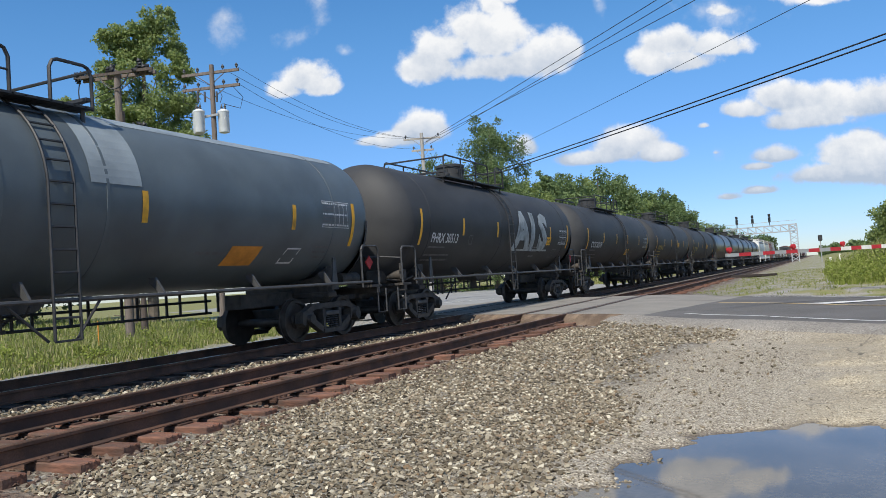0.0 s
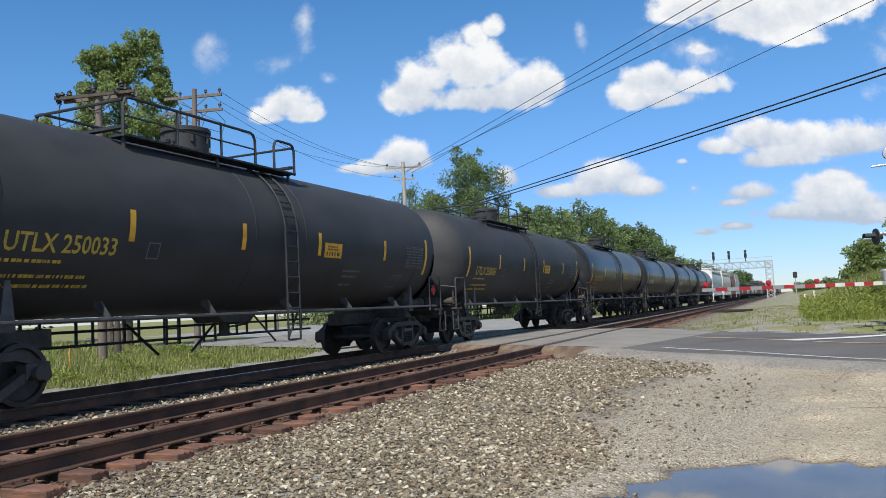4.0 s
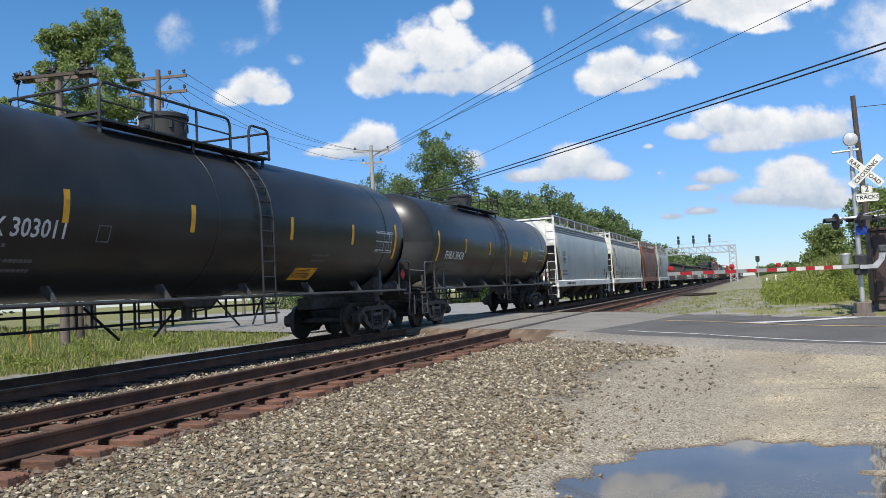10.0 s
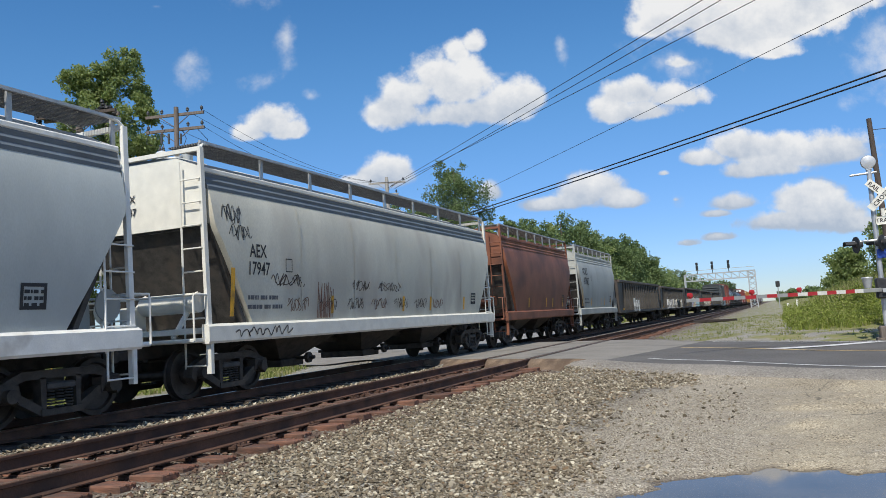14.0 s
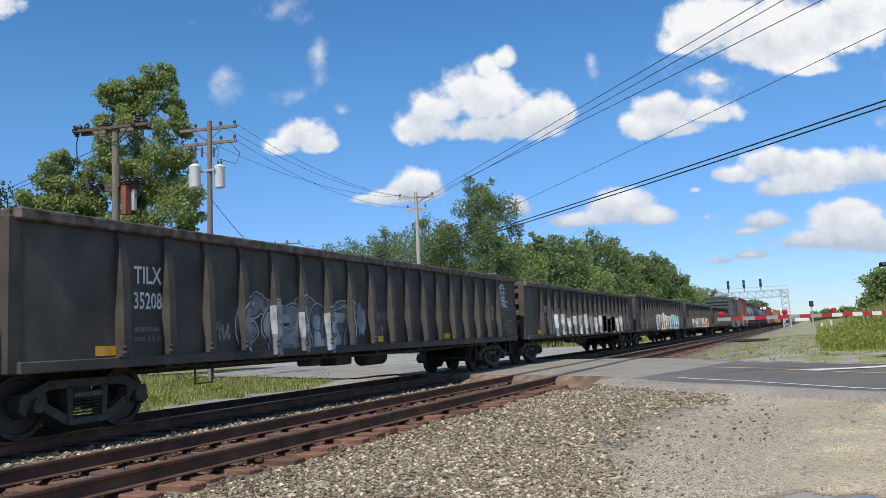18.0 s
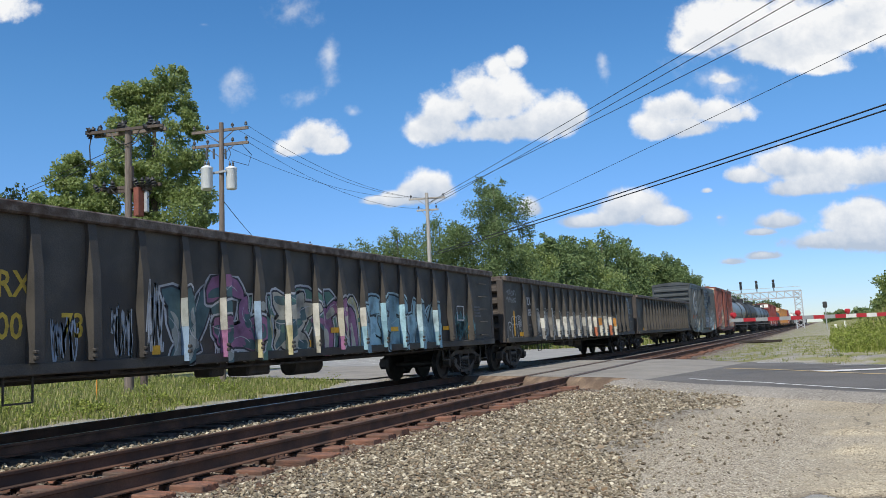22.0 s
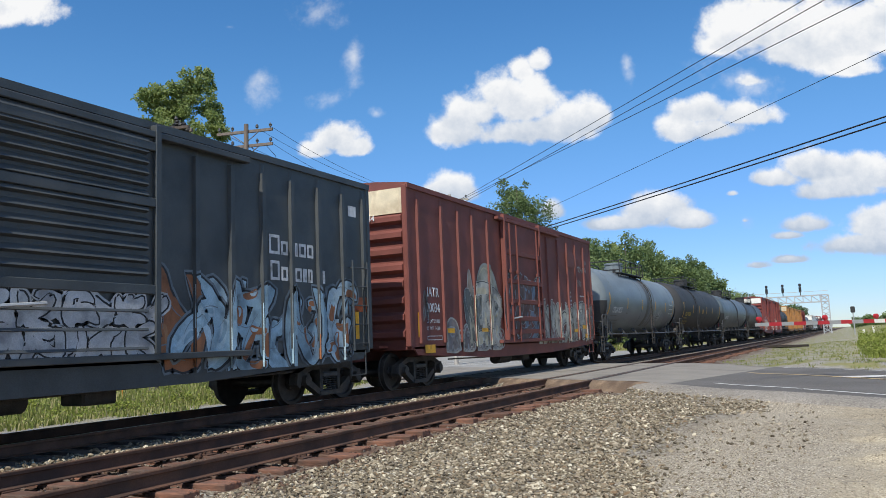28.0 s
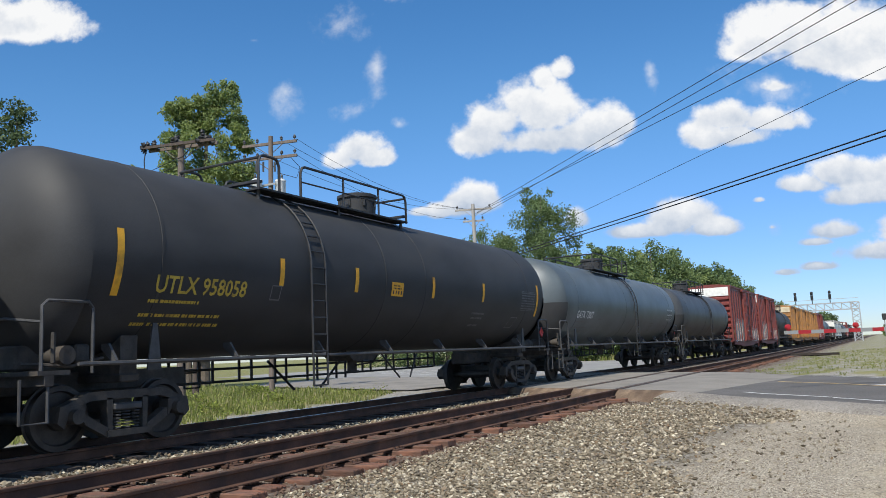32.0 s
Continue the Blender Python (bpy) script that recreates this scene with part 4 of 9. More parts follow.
def build_stones():
    def edge(x, y, r):
        rim = -2.45 + 0.8 * noise.noise((x, y * 0.6, 2)) + 0.9 * ease((10.5 - y) / 3) + 0.9 * ease((y - 14.5) / 2)
        return across(x, y) < 14.3 and r.rand() < 0.04 + 0.96 * ease((rim + 0.35 - x) / 0.9)

    def grit(x, y, r):
        return across(x, y) < 14.3 and ground_z(x, y) > -0.447 and r.rand() < 0.06 + 0.94 * ease((0.4 - x + 1.2 * noise.noise((x * 0.7, y * 0.5, 6))) / 2.2)
    stone_cloud("ballast_stones", 24000, (-5.5, -1.0, 4.0, 10.0), (0.010, 0.032), M_STONES, "loose grey and tan ballast stones", 1, keep=edge)
    stone_cloud("ballast_stones", 17000, (-5.6, -0.6, 10.0, 18.5), (0.013, 0.038), M_STONES, "loose grey and tan ballast stones", 2, keep=edge)
    stone_cloud("fine_gravel", 17000, (-3.4, 1.6, 5.2, 14.5), (0.004, 0.013), M_STONES, "fine pale gravel scattered over the worn asphalt", 7, 0.2, keep=grit)
    stone_cloud("track_stones", 4200, (-8.1, -5.2, 4.0, 20.0), (0.016, 0.042), M_STONES_RUST, "rust-stained stones between the ties", 3, 0.2, keep=lambda x, y, r: across(x, y) < 14.3)
    stone_cloud("track_stones", 4200, (-9.6, -7.9, 4.0, 22.0), (0.018, 0.046), M_STONES, "grey ballast stones between the tracks", 4, keep=lambda x, y, r: across(x, y) < 14.3)


# ---- railway cars: parts shared by all ----
def wheel_shape(bm):
    """A wheel pair on its axle, along x."""
    for s in (-1, 1):
        c = (s * 0.76, 0, 0)
        prof = [(-0.075 * s, 0.30), (-0.075 * s, 0.475), (-0.045 * s, 0.478), (-0.038 * s, 0.452), (0.065 * s, 0.446), (0.068 * s, 0.375), (0.02 * s, 0.355), (0.015 * s, 0.17), (0.085 * s, 0.15), (0.09 * s, 0.09)]
        lathe(bm, prof, "x", c, 28)
    cyl(bm, (-1.12, 0, 0), (1.12, 0, 0), 0.085, 12)


def sideframe_shape(bm):
    """Cast frame of a freight truck, in y and z about the truck's centre, 0.16 m thick."""
    a, b = -0.08, 0.08
    prism(bm, [(-1.08, 0.60), (-0.66, 0.78), (0.66, 0.78), (1.08, 0.60), (1.08, 0.52), (0.60, 0.66), (-0.60, 0.66), (-1.08, 0.52)], "x", a, b)
    for s in (-1, 1):
        prism(bm, [(s * 0.72, 0.36), (s * 0.72, 0.60), (s * 1.10, 0.62), (s * 1.14, 0.40), (s * 1.04, 0.32), (s * 0.98, 0.46), (s * 0.80, 0.46)], "x", a - 0.02, b + 0.02)
        prism(bm, [(s * 0.80, 0.50), (s * 0.74, 0.36), (s * 0.34, 0.14), (s * 0.32, 0.26), (s * 0.66, 0.46)], "x", a, b)
        prism(bm, [(s * 0.26, 0.68), (s * 0.36, 0.68), (s * 0.34, 0.20), (s * 0.26, 0.20)], "x", a, b)
        cyl(bm, (0.10, s * 0.89, 0.47), (0.20, s * 0.89, 0.47), 0.10, 12)
    prism(bm, [(-0.36, 0.14), (0.36, 0.14), (0.36, 0.23), (-0.36, 0.23)], "x", a - 0.03, b + 0.03)


def spring_shape(bm):
    for y in (-0.16, 0.0, 0.16):
        for k in range(6):
            z = 0.25 + k * 0.045
            lathe(bm, [(-0.012, 0.055), (0, 0.068), (0.012, 0.055)], "z", (0, y, z), 10)
    box(bm, (0, 0, 0.55), (0.14, 0.50, 0.10), 0.02)


def bolster_shape(bm):
    box(bm, (0, 0, 0.58), (2.0, 0.36, 0.24), 0.03)
    cyl(bm, (0, 0, 0.68), (0, 0, 0.80), 0.2, 12)
    for s in (-1, 1):
        box(bm, (0, s * 0.42, 0.40), (1.5, 0.08, 0.16))


def coupler_shape(bm):
    """Shank and knuckle, reaching out along +y."""
    box(bm, (0, 0.15, 0.85), (0.14, 0.62, 0.16), 0.02)
    box(bm, (0.03, 0.52, 0.85), (0.28, 0.20, 0.28), 0.05)
    box(bm, (-0.10, 0.60, 0.85), (0.09, 0.16, 0.26), 0.03)
    box(bm, (0, -0.12, 0.88), (0.34, 0.12, 0.34), 0.02)
    tube(bm, [(0.3, 0.1, 0.75), (0.32, 0.35, 0.5), (0.25, 0.6, 0.42)], 0.028)


def add_trucks(car, spread):
    for s in (-1, 1):
        t = part("truck", shared("bolster", bolster_shape, M_UNDER), M_UNDER, car, at=(0, s * spread / 2, 0))
        for sx in (-1, 1):
            part("sideframe", shared("sideframe", sideframe_shape, M_UNDER), M_UNDER, t, at=pose(sx * 1.03, 0, 0, 0, 0, 0 if sx > 0 else 180))
            part("spring_nest", shared("spring_nest", spring_shape, M_RAIL_GREY), M_RAIL_GREY, t, at=(sx * 1.06, 0, 0))
        for sy in (-1, 1):
            w = part("wheelset", shared("wheelset", wheel_shape, M_WHEEL), M_WHEEL, t, at=(0, sy * 0.89, 0.447))


def add_couplers(car, length):
    for s in (-1, 1):
        part("coupler", shared("coupler", coupler_shape, M_UNDER), M_UNDER, car, at=pose(0, s * (length / 2 - 0.62), 0, 0, 0, 0 if s > 0 else 180))


def ladder_shape(pts, width, rung, r=0.022):
    """Two stiles through the given points and rungs between, spread along y."""
    def make(bm):
        for s in (-1, 1):
            tube(bm, [(x, s * width / 2, z) for x, z in pts], r, 6)
        left = 0.0
        for (xa, za), (xb, zb) in zip(pts, pts[1:]):
            seg = math.hypot(xb - xa, zb - za)
            while left < seg:
                f = left / seg
                x, z = xa + (xb - xa) * f, za + (zb - za) * f
                cyl(bm, (x, -width / 2, z), (x, width / 2, z), r * 0.8, 5)
                left += rung
            left -= seg
    return make


def sliced(me, step=0.12):
    """Cuts a flat shape across its height, so that it can follow a curved side."""
    bm = bmesh.new()
    bm.from_mesh(me)
    top = max(v.co.z for v in bm.verts)
    z = step
    while z < top:
        bmesh.ops.bisect_plane(bm, geom=bm.verts[:] + bm.edges[:] + bm.faces[:], plane_co=(0, 0, z), plane_no=(0, 0, 1))
        z += step
    bmesh.ops.triangulate(bm, faces=bm.faces)
    bm.to_mesh(me)
    bm.free()
    return me


def shear(me, k):
    """Leans a flat shape along y."""
    for v in me.vertices:
        v.co.y += v.co.z * k
    return me


def data_grid(car, skin, y, z, writing):
    """A framed table of small writing, 1.05 by 0.56 m."""
    m = M_STENCIL if writing is M_STENCIL else M_STENCIL_DIM
    stick("data_table", outline_box(0, 1.05, 0, 0.56, 0.012), m, car, y, z, skin)
    for k in range(7):
        stick("stencil_line", bars([(0.02, 0.97)], 0.036, 0.0, 11 + k, (0.6, 2.6)), M_STENCIL_DIM if k % 3 else m, car, y, z + 0.49 - k * 0.075, skin)
    for f in (0.44, 0.6, 0.76, 0.9):
        stick("data_table", patch(f * 1.05, f * 1.05 + 0.012, 0, 0.56, 4), m, car, y, z, lambda w: skin(w) + 0.003)


# ---- tank car ----
def build_tank_car(length, R, body, label, yellow=True, writing=M_STENCIL, mark="", low_rail=True, panel=None, art=None, belly=1.22, lad=0.4, dome_y=-0.4, strips=None, rear_rail=False):
    car = thing("tank_car", label, "tank car", "freight train cars")
    zc = belly + R
    half = length / 2 - 0.46
    hd = R * 0.50

    def skin(z):
        return math.sqrt(max(R * R - (z - zc) ** 2, 0.01))

    def shell(bm):
        prof = [(-half + hd * (1 - math.cos(a)), R * math.sin(a)) for a in np.linspace(0.03, math.pi / 2, 9)]
        prof += [(y, R) for y in (-half * 0.5, -0.9, 0.9, half * 0.5)]
        prof += [(-w, r) for w, r in prof[8::-1]]
        lathe(bm, prof, "y", (0, 0, zc), 56)
    part("tank", shared(("tank_shell", length, R, belly), shell, body), body, car)

    def band(bm):
        lathe(bm, [(-0.03, R + 0.002), (-0.025, R + 0.008), (0.025, R + 0.008), (0.03, R + 0.002)], "y", (0, 0, zc), 56, False)
    for y in (-half * 0.78, -0.85, 0.85, half * 0.78):
        part("weld_band", shared(("tank_band", R, belly), band, body), body, car, at=(0, y, 0))

    def shield(bm):
        rows = []
        for a in np.linspace(0.12, math.pi / 2 * 0.97, 8):
            y, r = -half + hd * (1 - math.cos(a)) - 0.02, R * math.sin(a) + 0.012
            rows.append([bm.verts.new((r * math.cos(w), y, zc - 0.12 + r * math.sin(w))) for w in np.linspace(math.pi, 2 * math.pi, 21)])
        for p, q in zip(rows, rows[1:]):
            for k in range(20):
                f = bm.faces.new((p[k], p[k + 1], q[k + 1], q[k]))
                f.smooth = True
    sh = shared(("head_shield", length, R, belly), shield, M_TANK)
    for s in (-1, 1):
        part("head_shield", sh, M_TANK, car, "black lower head shield", at=pose(0, 0, 0, 0, 0, 0 if s < 0 else 180))
    top = zc + R

    def dome(bm):
        lathe(bm, [(-0.1, 0.44), (0.46, 0.44), (0.48, 0.48), (0.55, 0.48), (0.58, 0.41), (0.59, 0.02)], "z", (0, 0, top), 28)
        for k in range(8):
            a = k * math.pi / 4 + 0.2
            cyl(bm, (0.45 * math.cos(a), 0.45 * math.sin(a), top + 0.25), (0.45 * math.cos(a), 0.45 * math.sin(a), top + 0.42), 0.035, 6)
    part("manway_housing", shared(("dome", R, belly), dome, M_TANK_GREY if body is M_TANK_GREY else M_TANK), M_TANK, car, at=(0, dome_y, 0))

    def valve(bm):
        lathe(bm, [(-0.1, 0.08), (0.12, 0.08), (0.13, 0.11), (0.19, 0.11), (0.22, 0.06), (0.23, 0.01)], "z", (0, 0, top), 12)
    for x, y in ((0.25, -0.85), (-0.2, 0.85), (-0.3, -0.75)):
        part("valve", shared(("valve", R, belly), valve, M_BLACKSTEEL), M_BLACKSTEEL, car, at=(x, dome_y + y, 0))
    # the walkway on top runs from beside the manway to the ladder
    p0, p1 = (lad - 3.8, lad + 1.05) if not rear_rail else (lad - 0.9, lad + 4.3)
    pm, pw = (p0 + p1) / 2, p1 - p0

    def deck(bm):
        for s in (-1, 1):
            box(bm, (s * 0.86, pm, top - 0.12), (0.36, pw, 0.035))
            for y in np.arange(p0 + 0.1, p1, 0.2):
                box(bm, (s * 0.86, y, top - 0.128), (0.36, 0.03, 0.03))
        for y in (p0 + 0.05, p1 - 0.05):
            box(bm, (0, y, top + 0.02), (2.0, 0.12, 0.05))
        for sx in (-1, 1):
            for y in (p0 + 0.1, pm, p1 - 0.1):
                cyl(bm, (sx * 0.9, y, top - 0.38), (sx * 0.9, y, top - 0.1), 0.035, 6)
    part("top_platform", shared(("deck", R, belly, lad, rear_rail), deck, M_BLACKSTEEL), M_BLACKSTEEL, car)

    def hoop(y0, y1):
        def make(bm):
            h, x, r = 0.52, 1.0, 0.14
            tube(bm, [(x, y0, top - 0.15), (x, y0, top + h - r), (x, y0 + r * 0.4, top + h - 0.03), (x, y0 + r, top + h), (x, y1 - r, top + h), (x, y1 - r * 0.4, top + h - 0.03), (x, y1, top + h - r), (x, y1, top - 0.15)], 0.028)
            if y1 - y0 > 1.5:
                for f in (0.36, 0.7):
                    cyl(bm, (x, y0 + (y1 - y0) * f, top - 0.15), (x, y0 + (y1 - y0) * f, top + h), 0.024, 6)
                tube(bm, [(x, y0, top + 0.2), (x, y1, top + 0.2)], 0.018, 6)
        return make
    spans = ((p0, lad - 0.32), (lad + 0.32, p1)) if not rear_rail else ((p0, lad - 0.32), (lad + 0.32, p1))
    for s in (-1, 1):
        for y0, y1 in spans:
            part("platform_railing", shared(("deckrail", R, belly, y0, y1), hoop(y0, y1), M_BLACKSTEEL), M_BLACKSTEEL, car, at=pose(0, 0, 0, 0, 0, 0) if s > 0 else (-2.0, 0, 0))

    def cross_rail(bm):
        tube(bm, [(-1.0, 0, top + 0.52), (1.0, 0, top + 0.52)], 0.026, 6)
    for y in (p0, p1):
        part("platform_railing", shared(("crossrail", R, belly), cross_rail, M_BLACKSTEEL), M_BLACKSTEEL, car, at=(0, y, -0.06))
    arc = [(skin(z) + 0.06, z) for z in np.linspace(zc + 0.25, top - 0.14, 9)]
    pts = [(R + 0.06, 0.62), (R + 0.06, zc + 0.1)] + arc
    steps = shared(("ladder", R, belly), ladder_shape(pts, 0.42, 0.31), M_BLACKSTEEL if body is not M_TANK_GREY else M_UNDER)
    for s in (-1, 1):
        part("ladder", steps, M_BLACKSTEEL, car, at=pose(0, lad, 0, 0, 0, 0 if s > 0 else 180))

    def handrail(bm):
        x = 1.50
        tube(bm, [(x, -half + 0.6, 1.17), (x, half - 0.6, 1.17)], 0.03, 6)
        for y in np.arange(-half + 1.2, half - 0.8, 2.35):
            prism(bm, [(x - 0.03, 1.14), (x + 0.01, 1.20), (x - 0.16, 1.44), (x - 0.30, 1.44), (x - 0.30, 1.36)], "y", y - 0.02, y + 0.02)
    hr = shared(("sidehandrail", length, R), handrail, M_RAIL_GREY)
    for s in (-1, 1):
        part("side_handrail", hr, M_RAIL_GREY, car, at=pose(0, 0, 0, 0, 0, 0 if s > 0 else 180))

    spread = length - 4.35
    for s in (-1, 1):
        def saddle(bm):
            prism(bm, [(-1.10, 0.98), (1.10, 0.98), (1.12, belly + 0.34), (0.8, belly + 0.13), (0, belly - 0.02), (-0.8, belly + 0.13), (-1.12, belly + 0.34)], "y", -0.15, 0.15)
            box(bm, (0, 0, 0.95), (2.3, 0.34, 0.12), 0.02)
        part("saddle", shared(("saddle", R, belly), saddle, M_UNDER), M_UNDER, car, at=(0, s * spread / 2, 0))

        def stub(bm):
            box(bm, (0, 0, 0.92), (0.42, 3.6, 0.30), 0.02)
            box(bm, (0, 1.55, 1.07), (2.9, 0.46, 0.06))
            box(bm, (0, 1.62, 0.98), (2.9, 0.14, 0.16), 0.01)
            cyl(bm, (0.75, 1.0, 1.28), (0.75, 1.75, 1.28), 0.14, 12)
            box(bm, (-0.5, 1.4, 1.28), (0.4, 0.4, 0.34), 0.03)
        part("stub_sill", shared("stub_sill", stub, M_UNDER), M_UNDER, car, at=pose(0, s * (length / 2 - 2.3), 0, 0, 0, 0 if s > 0 else 180))

        def plate(bm):
            prism(bm, [(0, 1.05), (0.26, 1.05), (0.18, belly + 0.52), (0.10, belly + 0.52)], "x", 1.25, 1.28)
        part("saddle_plate", shared(("saddleplate", R, belly), plate, M_RAIL_GREY), M_RAIL_GREY, car, at=pose(0, s * (spread / 2 - 0.2), 0))

        def endrail(bm):
            y = 0.0
            for sx in (-1, 1):
                x = sx * 1.42
                tube(bm, [(x, -0.75, 1.05), (x, -0.75, 1.92), (x, -0.68, 2.0), (x, -0.08, 2.0), (x, 0, 1.93), (x, 0, 1.05)], 0.024)
                tube(bm, [(x, -0.1, 1.0), (x, -0.1, 0.45), (x, 0.28, 0.45), (x, 0.28, 1.0)], 0.022)
            tube(bm, [(-1.42, 0, 1.72), (-0.7, 0.03, 1.80), (0.7, 0.03, 1.80), (1.42, 0, 1.72)], 0.022)
        part("end_handrail", shared("end_handrail", endrail, M_RAIL_GREY), M_RAIL_GREY, car, at=pose(0, s * (length / 2 - 0.58), 0, 0, 0, 0 if s > 0 else 180))

    def brake(bm):
        cyl(bm, (0.55, 0, 0), (1.15, 0, 0), 0.13, 12)
        box(bm, (0.85, 0.35, 0.02), (0.3, 0.25, 0.25), 0.03)
        tube(bm, [(0.9, -0.5, -0.1), (1.1, 0.1, -0.15), (1.1, 0.6, -0.05)], 0.025)
        cyl(bm, (1.20, -0.25, -0.1), (1.20, -0.25, 0.3), 0.03, 6)
    part("brake_gear", shared("brake_gear", brake, M_UNDER), M_UNDER, car, at=(0, -length / 2 + 1.15, 1.30))

    def outlet(bm):
        prism(bm, [(-0.75, belly + 0.06), (0.75, belly + 0.06), (0.42, belly - 0.20), (-0.42, belly - 0.20)], "x", -0.35, 0.35)
        cyl(bm, (0, 0, belly - 0.42), (0, 0, belly), 0.11, 12)
        cyl(bm, (0, 0, belly - 0.48), (0, 0, belly - 0.42), 0.15, 12)
        tube(bm, [(0.1, 0, belly - 0.3), (0.5, 0.12, belly - 0.25), (0.62, 0.12, belly - 0.1)], 0.02)
    part("bottom_outlet", shared(("outlet", belly), outlet, M_UNDER), M_UNDER, car)
    if low_rail:
        def under(bm):
            x = -1.30
            e = spread / 2 - 1.1
            for z in (0.98, 0.72):
                tube(bm, [(x, -e, z), (x, e, z)], 0.028, 6)
            for y in np.arange(-e + 0.3, e, 1.15):
                for d in (0, 0.38):
                    cyl(bm, (x, y + d, 0.60 if abs(y) < 1.2 else 0.72), (x, y + d, 1.15), 0.03, 6)
            for d in (-1, 1):
                cyl(bm, (x, d * 0.5, 0.42), (x, d * 1.4, 1.1), 0.03, 6)
                cyl(bm, (1.42, d * 0.22, 0.62), (1.30, d * 0.75, 1.15), 0.02, 6)
        part("lower_rail", shared(("lowrail", length), under, M_BLACKSTEEL), M_BLACKSTEEL, car)
    add_trucks(car, spread)
    add_couplers(car, length)
    # writing and reflectors on the near side; the front is towards -y
    front, rear = -length / 2, length / 2
    ink2 = M_STENCIL_DIM if writing is M_STENCIL else writing
    if yellow:
        for y in strips or (front + 1.65, -3.95, -1.22, 1.36, 4.35, rear - 1.65):
            tall = abs(abs(y) - rear + 1.65) < 0.1
            z0, z1 = (zc - 0.70, zc + 0.24) if tall else (zc - 0.40, zc + 0.09)
            stick("reflector", patch(y - 0.06, y + 0.06, z0, z1), M_YELLOW, car, 0, 0, skin)
    if mark:
        w, num = mark.split(" ")
        stick("reporting_mark", letters(mark, 0.36), writing, car, front + 2.32, zc - 0.62, skin, 0.92)
        for k, (off, wide, z) in enumerate(((-0.05, 1.0, zc - 0.77), (-0.12, 1.6, zc - 0.97), (-0.18, 1.75, zc - 1.10))):
            stick("stencil_line", bars([(off, wide)], 0.045, 0.0, k + len(mark) + int(num) % 97), ink2, car, front + 2.32, z, skin)
        stick("test_square", outline_box(0, 0.26, 0, 0.26, 0.02), M_STENCIL_DIM, car, front + 4.85, zc - 0.65, skin)
        data_grid(car, skin, rear - 2.86, zc - 0.55, writing)
        stick("data_box", shear(outline_box(0, 0.46, 0, 0.30, 0.022), 0.45), M_STENCIL_DIM, car, rear - 3.45, zc - 1.05, skin)
        for k, z in enumerate((zc - 0.72, zc - 0.84, zc - 1.02)):
            stick("stencil_line", bars([(0.05 * k, 0.7 - 0.1 * k)], 0.045, 0.0, 40 + k), M_STENCIL_DIM, car, rear - 5.9, z, skin)

        # number on the head that faces forward
        me = letters(mark, 0.19)
        co = np.empty(len(me.vertices) * 3)
        me.vertices.foreach_get("co", co)
        co = co.reshape(-1, 3)
        out = np.stack([-0.62 + co[:, 1], np.zeros(len(co)), zc + 0.42 + co[:, 2]], 1)
        r2 = ((out[:, 0]) ** 2 + (out[:, 2] - zc) ** 2) / (R * R)
        out[:, 1] = -half + hd * (1 - np.sqrt(np.clip(1 - r2, 0.01, 1))) - 0.012
        me.vertices.foreach_set("co", out.ravel())
        me.materials.clear()
        part("head_number", me, writing, car)
    if panel:
        py, pz, w, h = panel
        stick("notice_panel", patch(py - w / 2, py + w / 2, zc + pz - h / 2, zc + pz + h / 2), M_YELLOW, car, 0, 0, skin, label="yellow notice panel")
        stick("notice_line", bars([(0, w * 0.55), (0.0, w * 0.6)], 0.03, 0.03, 3), M_STENCIL_BLACK, car, py - w * 0.35, zc + pz + h * 0.2, lambda z: skin(z) + 0.004)
        stick("notice_line", bars([(0, w * 0.7)], 0.08, 0.05, 5, (0.45, 0.6)), M_STENCIL_BLACK, car, py - w * 0.38, zc + pz - h * 0.36, lambda z: skin(z) + 0.004)

    def diamond(bm):
        prism(bm, [(0, -0.16), (0.16, 0), (0, 0.16), (-0.16, 0)], "x", 0, 0.02)
    for s in (1,):
        part("placard", shared("placard", diamond, M_RED), M_RED, car, "red diamond hazard placard", at=(1.30, s * (half - 0.35), 1.62))
    if art:
        art(car, skin, zc, half)
    return car


# ---- painted lettering-like shapes on car sides ----
def stroke(pts, w):
    """A flat brush line through points in y, z."""
    vs, fs = [], []
    for k, p in enumerate(pts):
        a, b = pts[max(k - 1, 0)], pts[min(k + 1, len(pts) - 1)]
        dy, dz = b[0] - a[0], b[1] - a[1]
        d = math.hypot(dy, dz) or 1
        vs += [(0, p[0] - dz / d * w / 2, p[1] + dy / d * w / 2), (0, p[0] + dz / d * w / 2, p[1] - dy / d * w / 2)]
    for k in range(len(pts) - 1):
        fs.append((2 * k, 2 * k + 1, 2 * k + 3, 2 * k + 2))
    me = bpy.data.meshes.new("paint_line")
    me.from_pydata(vs, [], fs)
    return me


PAINTS = {}


def spray(col):
    if col not in PAINTS:
        PAINTS[col] = mat("spray_%d" % len(PAINTS), col, 0.65, 0, 0.22, 2.5, 0.03, 60, dirt=tuple(c * 0.45 for c in col), dirt_amount=0.42, dirt_scale=3.0)
    return PAINTS[col]


